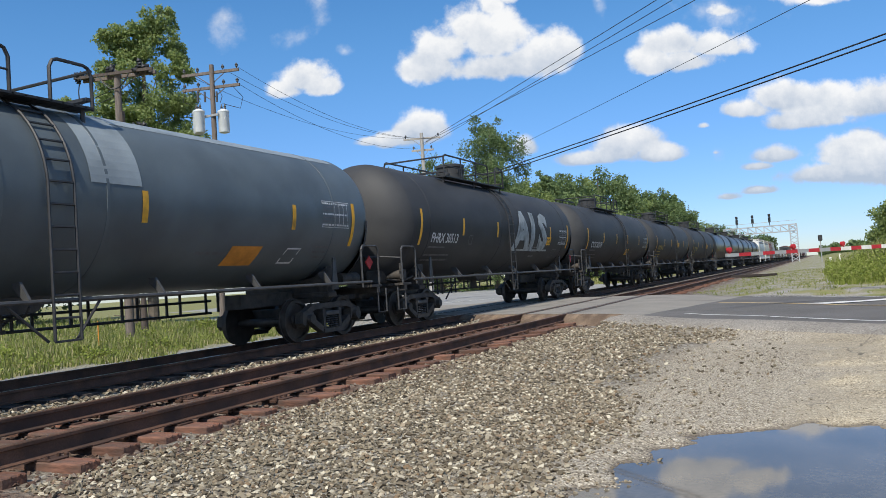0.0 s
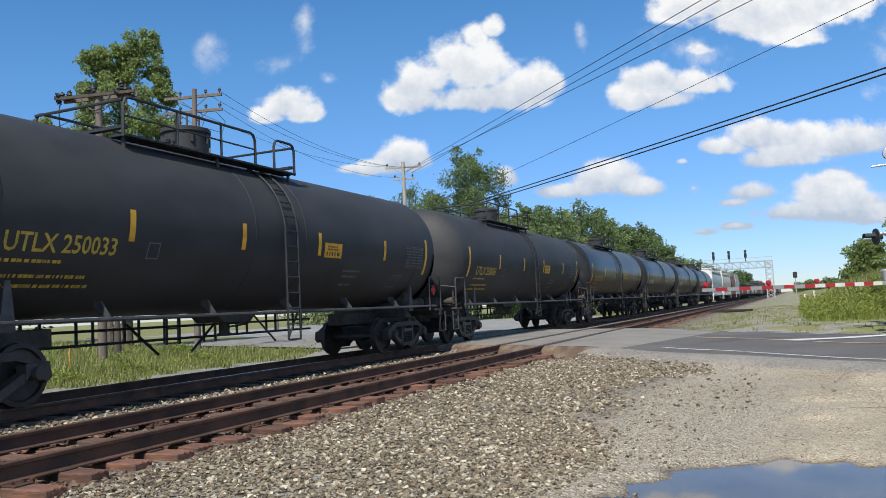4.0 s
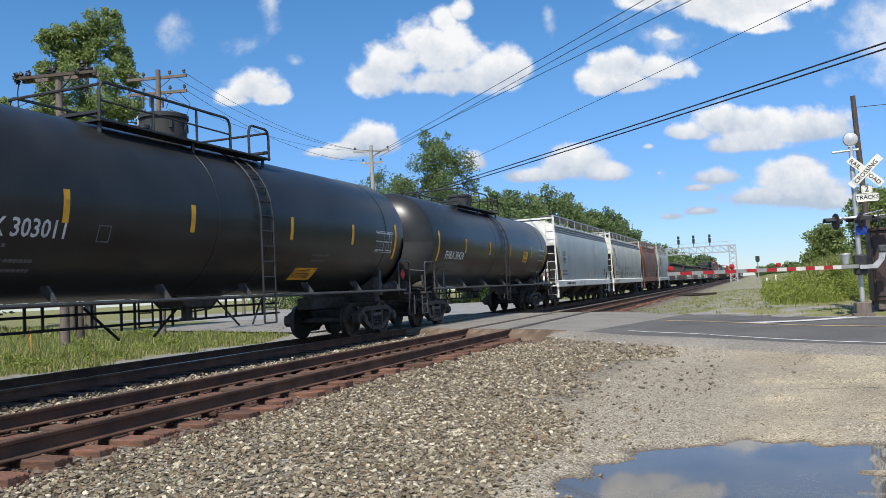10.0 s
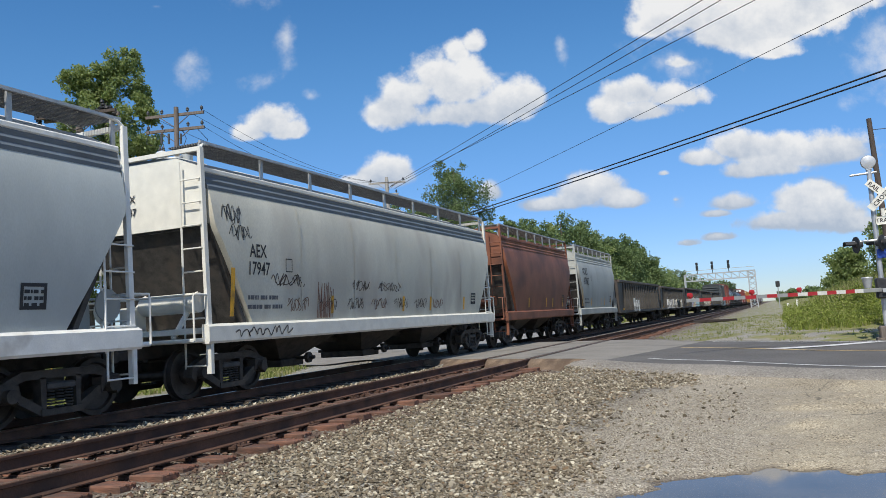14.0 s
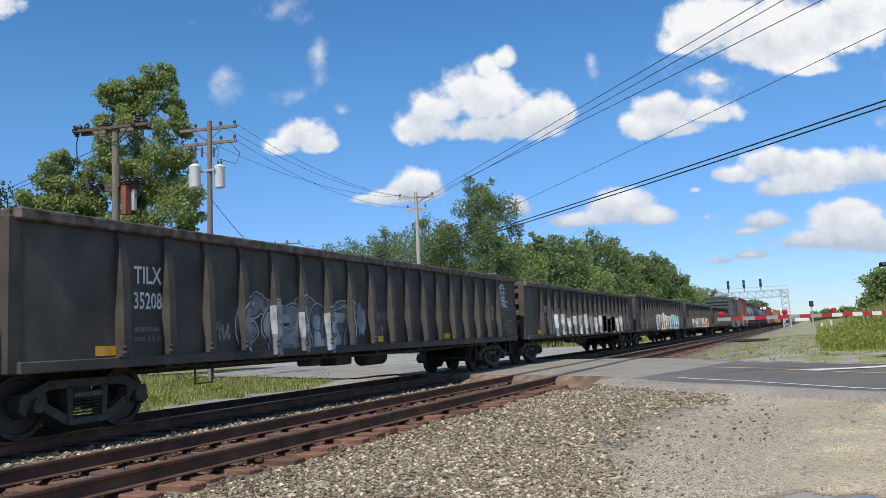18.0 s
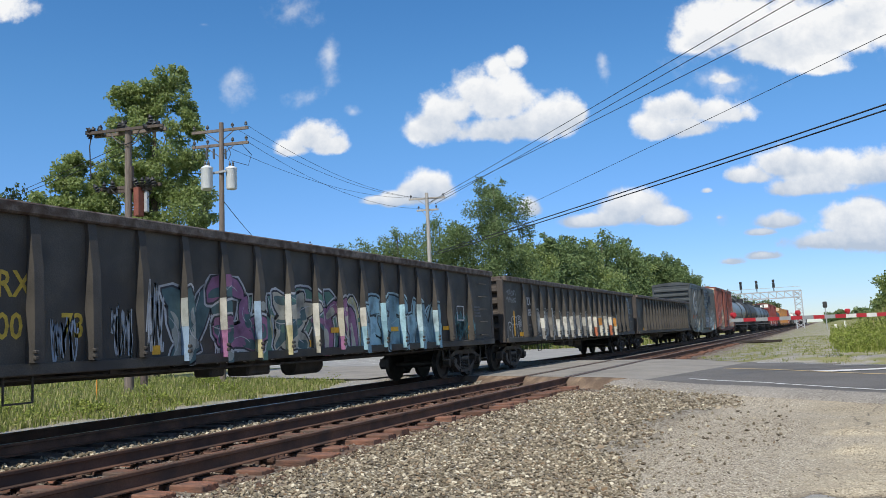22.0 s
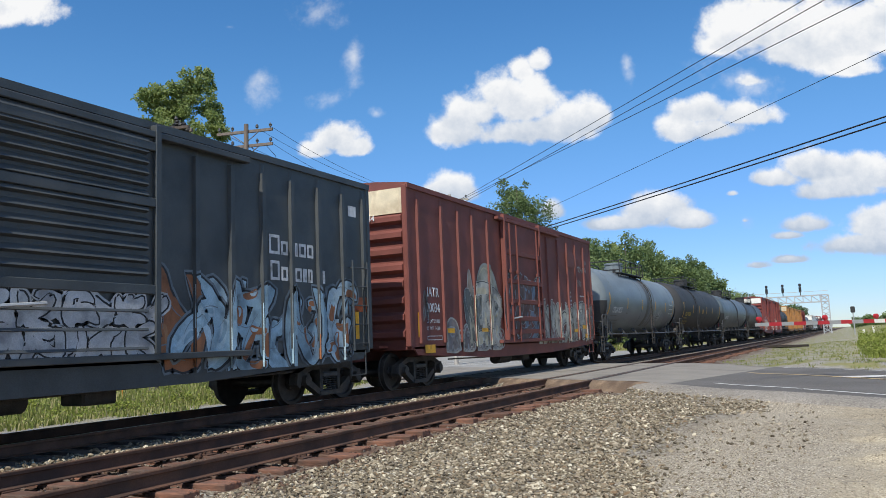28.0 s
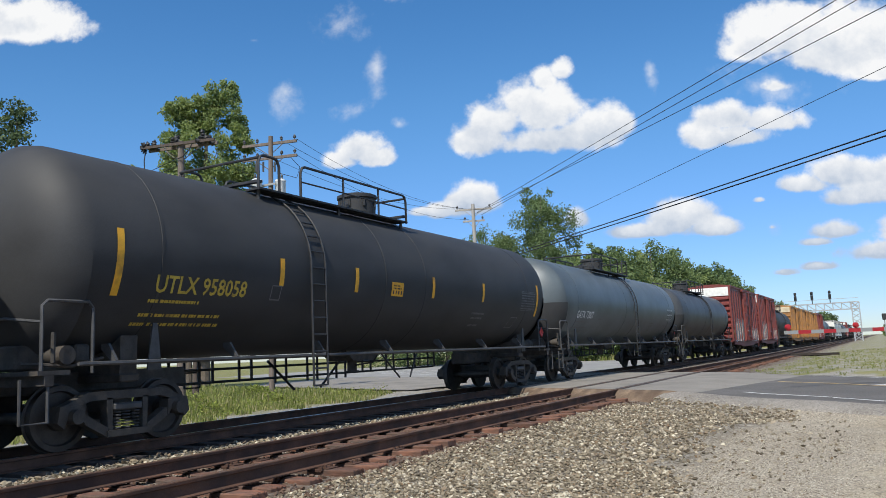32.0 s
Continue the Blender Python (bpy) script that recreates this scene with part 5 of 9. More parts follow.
def scrawl(rnd, w, h, n=12):
    pts = []
    for k in range(n):
        f = k / (n - 1)
        pts.append((f * w + rnd.uniform(-0.12, 0.12) * w, (0.5 + 0.45 * math.sin(k * 2.1 + rnd.uniform(-0.6, 0.6))) * h))
    fine = []
    for a, b, c, d in zip([pts[0]] + pts, pts, pts[1:], pts[2:] + [pts[-1]]):
        for t in (0, 0.33, 0.66):
            t2, t3 = t * t, t * t * t
            fine.append(tuple(0.5 * ((2 * b[i]) + (-a[i] + c[i]) * t + (2 * a[i] - 5 * b[i] + 4 * c[i] - d[i]) * t2 + (-a[i] + 3 * b[i] - 3 * c[i] + d[i]) * t3) for i in (0, 1)))
    return fine


POSTS = {}


STEMS = [
    [((.1, 0), (.1, 1)), ((.1, 1), (.8, .75)), ((.8, .75), (.15, .5)), ((.3, .5), (.9, 0))],
    [((0, 0), (.45, 1)), ((.45, 1), (.9, 0)), ((.2, .4), (.75, .4))],
    [((.85, .9), (.2, .8)), ((.2, .8), (.15, .5)), ((.15, .5), (.85, .45)), ((.85, .45), (.75, .05)), ((.75, .05), (.05, .1))],
    [((.1, 0), (.1, 1)), ((.1, .05), (.85, .1)), ((.1, .55), (.7, .5)), ((.1, .97), (.85, .9))],
]
STEMS += [
    [((.1, 0), (.15, 1)), ((.15, 1), (.85, 0)), ((.85, 0), (.9, 1))],
    [((.5, 0), (.5, .95)), ((0, .95), (1, .9)), ((.5, .1), (.95, 0))],
    [((.1, 1), (.15, .2)), ((.15, .2), (.5, 0)), ((.5, 0), (.85, .2)), ((.85, .2), (.9, 1))],
    [((.1, 0), (.1, 1)), ((.12, .5), (.85, 1)), ((.12, .5), (.9, 0))],
]


def graffiti(car, skin, y0, y1, z0, z1, fills, line, seed, pitch=0.75, lw=0.05, name="graffiti", rim=(0.46, 0.47, 0.48), flank=(0.46, 0.45, 0.40)):
    """A sprayed piece: interlocking shapes of broad bent ribbons, each with a pale halo, a dark outline, two fill colours and highlights, running on over the posts."""
    rnd = random.Random(seed)
    posts = [q for q in POSTS.get(car.name, ()) if y0 - 0.4 < q[0] < y1 + 0.4]

    def bar(a, b, w, grow, flare=1.0, bend=0.0):
        """A swelling, bent ribbon with round ends, as polygons."""
        dy, dz = b[0] - a[0], b[1] - a[1]
        d = math.hypot(dy, dz) or 1
        ty, tz = dy / d, dz / d
        e = w * 0.28 + grow
        left, right = [], []
        for t in (0.0, 0.05, 0.16, 0.38, 0.62, 0.84, 0.95, 1.0):
            u, o = -e + t * (d + 2 * e), bend * d * 4 * t * (1 - t)
            h = (w / 2 + grow) * (1 + (flare - 1) * t) * min(1.0, (0.45 + 5 * t), (0.45 + 5 * (1 - t)))
            left.append((a[0] + ty * u - tz * (o + h), a[1] + tz * u + ty * (o + h)))
            right.append((a[0] + ty * u - tz * (o - h), a[1] + tz * u + ty * (o - h)))
        return [(left[n], right[n], right[n + 1], left[n + 1]) for n in range(len(left) - 1)]

    for py, front, pw in posts:
        if y0 < py < y1:
            za, zb = z0 + rnd.uniform(0, 0.08), z1 - rnd.uniform(0.05, 0.25) * (z1 - z0)
            zm = za + (zb - za) * rnd.uniform(0.3, 0.6)
            for q0, q1, col in ((za, zm - 0.002, rnd.choice(fills)), (zm, zb, rnd.choice((rim, flank, rnd.choice(fills))))):
                post_flank(car, skin, py - pw - 0.002, front, q0, q1, col, name)

    y, k = y0, 0
    while y < y1 - 0.15:
        w = min(pitch * rnd.uniform(0.85, 1.2), y1 - y + 0.1)
        h = (z1 - z0) * rnd.uniform(0.80, 0.98)
        low = z0 + rnd.uniform(0.0, 0.10) * h
        lean, bw = rnd.uniform(-0.16, 0.16), min(w * rnd.uniform(0.24, 0.34), 0.42)
        shape = STEMS[rnd.randrange(len(STEMS))] + [((rnd.uniform(-0.1, 1.1), rnd.uniform(0, 0.5)), (rnd.uniform(-0.1, 1.1), rnd.uniform(0.5, 1)))]
        flip = rnd.random() < 0.4
        jit = [rnd.uniform(-0.13, 0.13) for _ in range(4 * len(shape))]
        turned = rnd.random() < 0.5

        def at(q, j):
            u, v = q[0], 1 - q[1] if turned else q[1]
            u, v = (1 - u if flip else u) + jit[4 * j], min(max(v + jit[4 * j + 1] * 0.6, 0), 1)
            return y + u * w + v * h * lean, low + v * h
        bars_ = [(at(a, j), at(b, j), rnd.uniform(0.7, 1.5), rnd.choice((-1, 1)) * rnd.uniform(0.06, 0.30)) for j, (a, b) in enumerate(shape)]
        main, second, third = rnd.choice(fills), rnd.choice(fills), rnd.choice(fills)
        step = 0.0035 * (k % 2)
        layers = {}

        def put(polys, col, lift):
            v, f = layers.setdefault(col, ([], []))
            for poly in polys:
                n = len(v)
                v += [(skin(q) + 0.006 + step + lift, p, min(max(q, z0 - 0.03), z1 + 0.2)) for p, q in poly]
                f.append(tuple(range(n, n + len(poly))))
        for a, b, fl, bend in bars_:
            put(bar(a, b, bw, lw * 1.7, fl, bend), rim, 0.0)
            put(bar(a, b, bw, lw * 0.8, fl, bend), line, 0.0007)
        for j, (a, b, fl, bend) in enumerate(bars_):
            put(bar(a, b, bw, 0.0, fl, bend), main, 0.0014 + 0.0001 * j)
            f = rnd.uniform(0.3, 0.55)
            c = (a[0] + (b[0] - a[0]) * f, a[1] + (b[1] - a[1]) * f)
            lowend = (a, c) if a[1] < b[1] else (c, b)
            put(bar(lowend[0], lowend[1], bw * 0.8, -0.02, 0.7, bend * 0.5), second, 0.0022 + 0.0001 * j)
            if rnd.random() < 0.5:
                put(bar(c, (c[0] + (b[0] - c[0]) * 0.5, c[1] + (b[1] - c[1]) * 0.5), bw * 0.5, -0.02, 0.5, bend), third, 0.0029)
            o = bw * 0.30
            put(bar((a[0] - o, a[1] + 0.06), (a[0] - o + (b[0] - a[0]) * 0.6, a[1] + 0.06 + (b[1] - a[1]) * 0.6), 0.022, 0.0, 0.4, bend), rim, 0.0033)
        for _ in range(rnd.choice((0, 1, 2))):
            cy, cz, r = y + rnd.uniform(0, 1) * w, low + rnd.uniform(0.1, 0.95) * h, rnd.uniform(0.04, 0.10)
            put([[(cy + r * math.cos(t), cz + r * math.sin(t)) for t in np.linspace(0, 5.6, 9)]], third, 0.0036)
        verts, faces, slots, cols = [], [], [], []
        for col, (vs, fs) in layers.items():
            me = bpy.data.meshes.new("paint")
            me.from_pydata(vs, [], fs)
            over_posts(me, posts)
            n = len(verts)
            verts += [tuple(v.co) for v in me.vertices]
            faces += [tuple(i + n for i in q.vertices) for q in me.polygons]
            slots += [len(cols)] * len(me.polygons)
            cols.append(col)
            bpy.data.meshes.remove(me)
        me = bpy.data.meshes.new("paint")
        me.from_pydata(verts, [], faces)
        for col in cols:
            me.materials.append(spray(col))
        me.polygons.foreach_set("material_index", slots)
        part(name + "_letter", me, None, car)
        y += w * 0.74
        k += 1


def post_flank(car, skin, y, front, z0, z1, col, name="graffiti"):
    """Paint on the side of a post that faces along the train."""
    vs = [(x, y, z) for z in np.linspace(z0, z1, 4) for x in (skin(z) + 0.02, front(z) + 0.004)]
    me = bpy.data.meshes.new("flank")
    me.from_pydata(vs, [], [(2 * n, 2 * n + 1, 2 * n + 3, 2 * n + 2) for n in range(3)])
    part(name + "_flank", me, spray(col), car)


def over_posts(me, posts):
    """Lets flat paint run on over the posts that stand proud of the side."""
    if not posts:
        return
    bm = bmesh.new()
    bm.from_mesh(me)
    cuts = [((0, py + d, 0), (0, 1, 0)) for py, _, w in posts for d in (-w, w)] + [((0, 0, z), (0, 0, 1)) for z in (1.39, 1.8, 2.26)]
    for co, no in cuts:
        bmesh.ops.bisect_plane(bm, geom=bm.verts[:] + bm.edges[:] + bm.faces[:], plane_co=co, plane_no=no)
    out, faces = [], []
    for f in bm.faces:
        c = f.calc_center_median().y
        front = next((fr for py, fr, w in posts if abs(c - py) < w), None)
        k = len(out)
        for v in f.verts:
            x, y, z = v.co
            out.append((x if front is None else x - 1.46 + front(z), y, z))
        faces.append(tuple(range(k, k + len(f.verts))))
    bm.free()
    me.clear_geometry()
    me.from_pydata(out, [], faces)


def curl(pts, steps=4):
    """A smooth line through the points."""
    fine = []
    for a, b, c, d in zip([pts[0]] + pts, pts, pts[1:], pts[2:] + [pts[-1]]):
        for t in np.linspace(0, 1, steps, endpoint=False):
            fine.append(tuple(0.5 * (2 * b[i] + (c[i] - a[i]) * t + (2 * a[i] - 5 * b[i] + 4 * c[i] - d[i]) * t * t + (3 * b[i] - a[i] - 3 * c[i] + d[i]) * t ** 3) for i in (0, 1)))
    return fine + [pts[-1]]


def painted(car, skin, pts, col, lift=0.0, edge=None, lw=0.04):
    """One filled shape with a round outline, sprayed on the side."""
    loop = curl(pts + [pts[0]])[:-1]
    c = (sum(p[0] for p in loop) / len(loop), sum(p[1] for p in loop) / len(loop))
    me = bpy.data.meshes.new("paint_shape")
    me.from_pydata([(0, *c)] + [(0, *p) for p in loop], [], [(0, k + 1, (k + 1) % len(loop) + 1) for k in range(len(loop))])
    stick("graffiti", me, spray(col), car, 0, 0, lambda z: skin(z) + lift)
    if edge:
        stick("graffiti", stroke(loop + [loop[0]], lw), spray(edge), car, 0, 0, lambda z: skin(z) + lift + 0.001)


def bubbles(car, skin, y0, z0, widths, h, col, seed, lw=0.05):
    """Round outlined letters sprayed side by side, hollow inside."""
    rnd = random.Random(seed)
    y = y0
    for k, w in enumerate(widths):
        top = h * rnd.uniform(0.8, 1.0)
        loop = [(y, z0), (y - 0.02, z0 + top * 0.55), (y + w * 0.12, z0 + top * 0.93), (y + w * 0.45, z0 + top), (y + w * 0.85, z0 + top * 0.9), (y + w * 1.02, z0 + top * 0.6), (y + w * 0.82, z0 + top * 0.5), (y + w * 1.04, z0 + top * 0.3), (y + w * 0.95, z0 + 0.03), (y + w * 0.62, z0 - 0.02), (y + w * 0.52, z0 + top * 0.22), (y + w * 0.36, z0 - 0.01), (y, z0)]
        hole = [(y + w * (0.5 + 0.17 * math.cos(a)), z0 + top * (0.68 + 0.10 * math.sin(a))) for a in np.linspace(0.2, 6.0, 9)]
        for pts in (loop, hole):
            fine = []
            for a, b, c, d in zip([pts[0]] + pts, pts, pts[1:], pts[2:] + [pts[-1]]):
                for t in (0, 0.25, 0.5, 0.75):
                    fine.append(tuple(0.5 * (2 * b[i] + (c[i] - a[i]) * t + (2 * a[i] - 5 * b[i] + 4 * c[i] - d[i]) * t * t + (3 * b[i] - a[i] - 3 * c[i] + d[i]) * t ** 3) for i in (0, 1)))
            stick("graffiti_tag", stroke(fine, lw), spray(col), car, 0, 0, skin)
        y += w * 1.02


def tag(car, skin, y, z, w, h, col, seed, lw=0.04, n=12):
    rnd = random.Random(seed)
    if w * h > 0.12:
        stick("graffiti_tag", stroke(scrawl(random.Random(seed + 500), w * 0.95, h * 0.9, n + 5), lw * 0.8), spray(col), car, y + 0.02, z + h * 0.05, skin)
    return stick("graffiti_tag", stroke(scrawl(rnd, w, h, n), lw), spray(col), car, y, z, skin)


# ---- covered hopper ----
def build_hopper(length, body, label, eave_h=4.12, mark="", ink=M_STENCIL_BLACK, bays=3, cage=M_WHITE, sill=None, art=None, eave=M_EAVE, big=False):
    car = thing("covered_hopper", label, "hopper car", "freight train cars")
    half = length / 2 - 1.05
    prof = [(1.47, 1.28), (1.485, 1.5), (1.53, 1.95), (1.565, 2.45), (1.57, 2.9), (1.545, 3.3), (1.49, 3.62), (1.44, 3.78)]
    roof = [(1.44, 3.78), (1.45, 3.84), (1.40, 3.90), (1.42, 3.96), (1.36, 4.02), (1.38, 4.08), (1.28, eave_h + 0.06), (0.85, eave_h + 0.30), (0.45, eave_h + 0.36), (0, eave_h + 0.37)]
    cut_z, cut = 3.15, 1.15

    def yend(z):
        return half if z >= cut_z else half - cut * (cut_z - z) / (cut_z - 1.28)

    def skin(z):
        return lerp_lin(prof, z)

    def lerp_lin(rows, z):
        for (xa, za), (xb, zb) in zip(rows, rows[1:]):
            if z <= zb:
                return xa + (xb - xa) * (z - za) / (zb - za)
        return rows[-1][0]

    def shell(bm):
        pts = [(x, z) for x, z in prof]
        fine = []
        for (xa, za), (xb, zb) in zip(pts, pts[1:]):
            fine += [(xa + (xb - xa) * t, za + (zb - za) * t) for t in (0, 0.5)]
        fine.append(pts[-1])
        ys = (-1, -0.5, 0, 0.5, 1)
        loops = []
        for s in (1, -1):
            grid = [[bm.verts.new((s * x, yend(z) * f, z)) for f in ys] for x, z in fine]
            for a, b in zip(grid, grid[1:]):
                for k in range(4):
                    q = bm.faces.new((a[k], a[k + 1], b[k + 1], b[k]))
                    q.smooth = True
            loops.append(grid)
        for a, b in zip(range(len(fine)), range(1, len(fine))):
            for e in (0, 4):
                bm.faces.new((loops[0][a][e], loops[0][b][e], loops[1][b][e], loops[1][a][e]))
        for k in range(4):
            bm.faces.new((loops[0][0][k], loops[1][0][k], loops[1][0][k + 1], loops[0][0][k + 1]))
            bm.faces.new((loops[0][-1][k], loops[1][-1][k], loops[1][-1][k + 1], loops[0][-1][k + 1]))
    part("body", shared(("hopper_shell", length), shell, body), body, car)

    def ribs(bm):
        outline = [(x + 0.004, z) for x, z in roof]
        poly = outline + [(-x, z) for x, z in outline[-2::-1]]
        prism(bm, poly, "y", -half - 0.02, half + 0.02)
    part("roof", shared(("hopper_roof", length, eave_h), ribs, eave), eave, car, "grey roof with ribbed eaves")

    def roofedge(bm):
        for s in (-1, 1):
            box(bm, (s * 1.34, 0, eave_h + 0.03), (0.10, 2 * half + 0.1, 0.10), 0.02)
    part("roof_rail", shared(("hopper_roofedge", length, eave_h), roofedge, cage), cage, car)

    def seams(bm):
        for y in np.linspace(-half * 0.62, half * 0.62, 5 if length > 14 else 3):
            for s in (-1, 1):
                for (xa, za), (xb, zb) in zip(prof, prof[1:]):
                    vs = [bm.verts.new(p) for p in ((s * (xa + 0.012), y - 0.02, za), (s * (xa + 0.012), y + 0.02, za), (s * (xb + 0.012), y + 0.02, zb), (s * (xb + 0.012), y - 0.02, zb))]
                    bm.faces.new(vs if s > 0 else vs[::-1])
    part("side_seam", shared(("hopper_seams", length), seams, body), body, car)

    def sillshape(bm):
        for s in (-1, 1):
            prism(bm, [(s * 1.40, 0.98), (s * 1.53, 0.98), (s * 1.56, 1.02), (s * 1.56, 1.28), (s * 1.47, 1.33), (s * 1.40, 1.33)], "y", -half - 0.25, half + 0.25)
    part("side_sill", shared(("hopper_sill", length), sillshape, sill or cage), sill or cage, car)

    def bay(bm):
        w = (2 * half - 3.6) / bays
        for k in range(bays):
            y = -half + 1.8 + w * (k + 0.5)
            t = [bm.verts.new((sx * 1.38, y + sy * w * 0.48, 1.28)) for sx, sy in ((-1, -1), (1, -1), (1, 1), (-1, 1))]
            b = [bm.verts.new((sx * 0.55, y + sy * 0.35, 0.50)) for sx, sy in ((-1, -1), (1, -1), (1, 1), (-1, 1))]
            for i in range(4):
                bm.faces.new((t[i], t[(i + 1) % 4], b[(i + 1) % 4], b[i]))
            bm.faces.new(b), bm.faces.new(t[::-1])
            box(bm, (0, y, 0.42), (1.3, 0.9, 0.16), 0.02)
            cyl(bm, (-1.1, y + 0.2, 0.5), (1.1, y + 0.2, 0.5), 0.04, 8)
            cyl(bm, (0.9, y + 0.2, 0.5), (0.98, y + 0.2, 0.5), 0.12, 10)
    part("discharge_bay", shared(("hopper_bays", length, bays), bay, M_UNDER), M_UNDER, car)

    def centre(bm):
        box(bm, (0, 0, 0.92), (0.40, 2 * half + 1.3, 0.30), 0.02)
    part("centre_sill", shared(("hopper_centre", length), centre, M_UNDER), M_UNDER, car)

    def walk_boards(bm):
        for s in (-1, 1):
            for x in np.arange(0.62, 1.36, 0.06):
                box(bm, (s * x, 0, eave_h + 0.52), (0.022, 2 * half + 0.1, 0.03))
            for y in np.arange(-half, half, 0.16):
                box(bm, (s * 0.98, y, eave_h + 0.525), (0.76, 0.014, 0.036))
    part("running_board", shared(("hopper_walk", length, eave_h), walk_boards, M_GRATING), M_GRATING, car, "galvanised grating walkway")

    def mesh_guard(bm):
        for s in (-1, 1):
            for y in np.arange(-half, half + 0.1, (2 * half) / 8):
                box(bm, (s * 1.30, y, eave_h + 0.26), (0.05, 0.09, 0.54), 0.01)
            box(bm, (s * 1.37, 0, eave_h + 0.53), (0.05, 2 * half + 0.2, 0.05))
    part("walkway_post", shared(("hopper_guard", length, eave_h), mesh_guard, M_GALV), M_GALV, car)

    hatch = shared("hopper_hatch", lambda bm: box(bm, (0, 0, 0), (0.72, 1.0, 0.14), 0.03), cage)
    for y in np.linspace(-half + 0.9, half - 0.9, 8 if length > 14 else 5):
        part("hatch_cover", hatch, cage, car, at=(0, y, eave_h + 0.42))
    for s in (-1, 1):
        turn = 0 if s > 0 else 180

        def endcage(bm):
            y = half + 0.13
            for sx in (-1, 1):
                x = sx * 1.46
                prism(bm, [(x - 0.035, 0.95), (x + 0.035, 0.95), (x * 0.96 + 0.035, eave_h + 0.42), (x * 0.96 - 0.035, eave_h + 0.42)], "y", y - 0.05, y + 0.05)
                prism(bm, [(x - 0.05, 0.45), (x + 0.05, 0.45), (x + 0.06, 1.1), (x - 0.06, 1.1)], "y", y - 0.04, y + 0.04)
                tube(bm, [(x * 0.96, y, eave_h + 0.40), (x * 0.94, y - 0.10, eave_h + 0.50), (x * 0.93, y - 0.35, eave_h + 0.54), (x * 0.9, y - 0.9, eave_h + 0.54)], 0.03)
                tube(bm, [(x, y, 1.85), (x, y + 0.38, 1.85), (x, y + 0.40, 1.80), (x, y + 0.40, 1.05)], 0.02)
                cyl(bm, (x * 0.5, y + 0.1, 1.1), (x * 0.42, half - 0.75, 2.1), 0.05, 6)
            tube(bm, [(-1.46, y + 0.40, 1.85), (1.46, y + 0.40, 1.85)], 0.02, 6)
            box(bm, (0, y - 0.02, eave_h + 0.40), (2.80, 0.07, 0.08))
            box(bm, (0, y + 0.22, 1.05), (2.9, 0.42, 0.08), 0.02)
        part("end_frame", shared(("hopper_cage", length, eave_h), endcage, cage), cage, car, at=pose(0, 0, 0, 0, 0, turn))

        def endladder(bm):
            y = half + 0.20
            for x0, x1 in ((0.98, 1.42), (-1.42, -0.98)):
                for z in np.arange(0.6, 4.2, 0.42):
                    cyl(bm, (x0, y, z), (x1, y, z), 0.016, 5)
                cyl(bm, (x0 if x0 > 0 else x1, y, 0.55), (x0 if x0 > 0 else x1, y, 4.3), 0.02, 5)
            for z in np.arange(1.35, 3.0, 0.42):
                cyl(bm, (1.49, y - 0.62, z), (1.49, y - 0.02, z), 0.016, 5)
            cyl(bm, (1.49, y - 0.62, 0.95), (1.49, y - 0.62, 2.75), 0.02, 5)
            tube(bm, [(1.49, y - 0.6, 1.0), (1.49, y - 0.6, 0.55), (1.49, y - 0.1, 0.55), (1.49, y - 0.1, 1.0)], 0.02)
        part("end_ladder", shared(("hopper_ladder", length), endladder, cage), cage, car, at=pose(0, 0, 0, 0, 0, turn))

        def slope(bm):
            y0, y1 = half - cut + 0.15, half - 0.02
            prism(bm, [(y0, 1.30), (y0 + 0.1, 1.30), (y1 + 0.04, cut_z), (y1 - 0.06, cut_z)], "x", -1.44, 1.44)
            box(bm, (0, half + 0.02, 3.5), (2.78, 0.05, 0.85))
        part("slope_sheet", shared(("hopper_slope", length), slope, M_UNDER), M_UNDER, car, at=pose(0, 0, 0, 0, 0, turn))

        def endpanel(bm):
            prism(bm, [(-1.40, 3.12), (1.40, 3.12), (1.43, 3.78), (1.30, eave_h + 0.1), (0.8, eave_h + 0.3), (-0.8, eave_h + 0.3), (-1.30, eave_h + 0.1), (-1.43, 3.78)], "y", half + 0.05, half + 0.09)
        part("end_panel", shared(("hopper_endpanel", length, eave_h), endpanel, cage), cage, car, at=pose(0, 0, 0, 0, 0, turn))

        def tankgear(bm):
            cyl(bm, (-0.9, half - 0.3, 1.75), (0.4, half - 0.3, 1.75), 0.19, 14)
            box(bm, (0.7, half - 0.3, 1.5), (0.4, 0.35, 0.5), 0.04)
            box(bm, (0, half - 0.5, 1.22), (2.4, 1.5, 0.10))
            cyl(bm, (1.0, half + 0.1, 1.7), (1.02, half + 0.1, 1.7), 0.26, 16)
        part("brake_gear", shared(("hopper_gear", length), tankgear, cage if cage is not M_WHITE else M_HOP_PALE), M_HOP_PALE, car, at=pose(0, 0, 0, 0, 0, turn))
    add_trucks(car, length - 3.9)
    add_couplers(car, length)
    if mark:
        a, b = mark.split(" ")
        size = 0.54 if big else 0.36
        stick("reporting_mark", sliced(letters(a, size), 0.06), ink, car, -half + (0.75 if big else 1.0), 3.09 if big else 2.58, skin, 0.8)
        stick("reporting_mark", sliced(letters(b, size), 0.06), ink, car, -half + (0.78 if big else 0.92), (3.09 if big else 2.58) - size * 0.95, skin, 0.8)
        stick("stencil_lines", bars([(0, 1.0), (0, 1.2)], 0.08, 0.10, 4), M_STENCIL_DIM, car, -half + 0.95, 1.76, skin)
        stick("test_square", outline_box(0, 0.24, 0, 0.28, 0.02), M_STENCIL_BLACK, car, -half + (2.2 if not big else 2.6), 2.32 if not big else 2.8, skin)
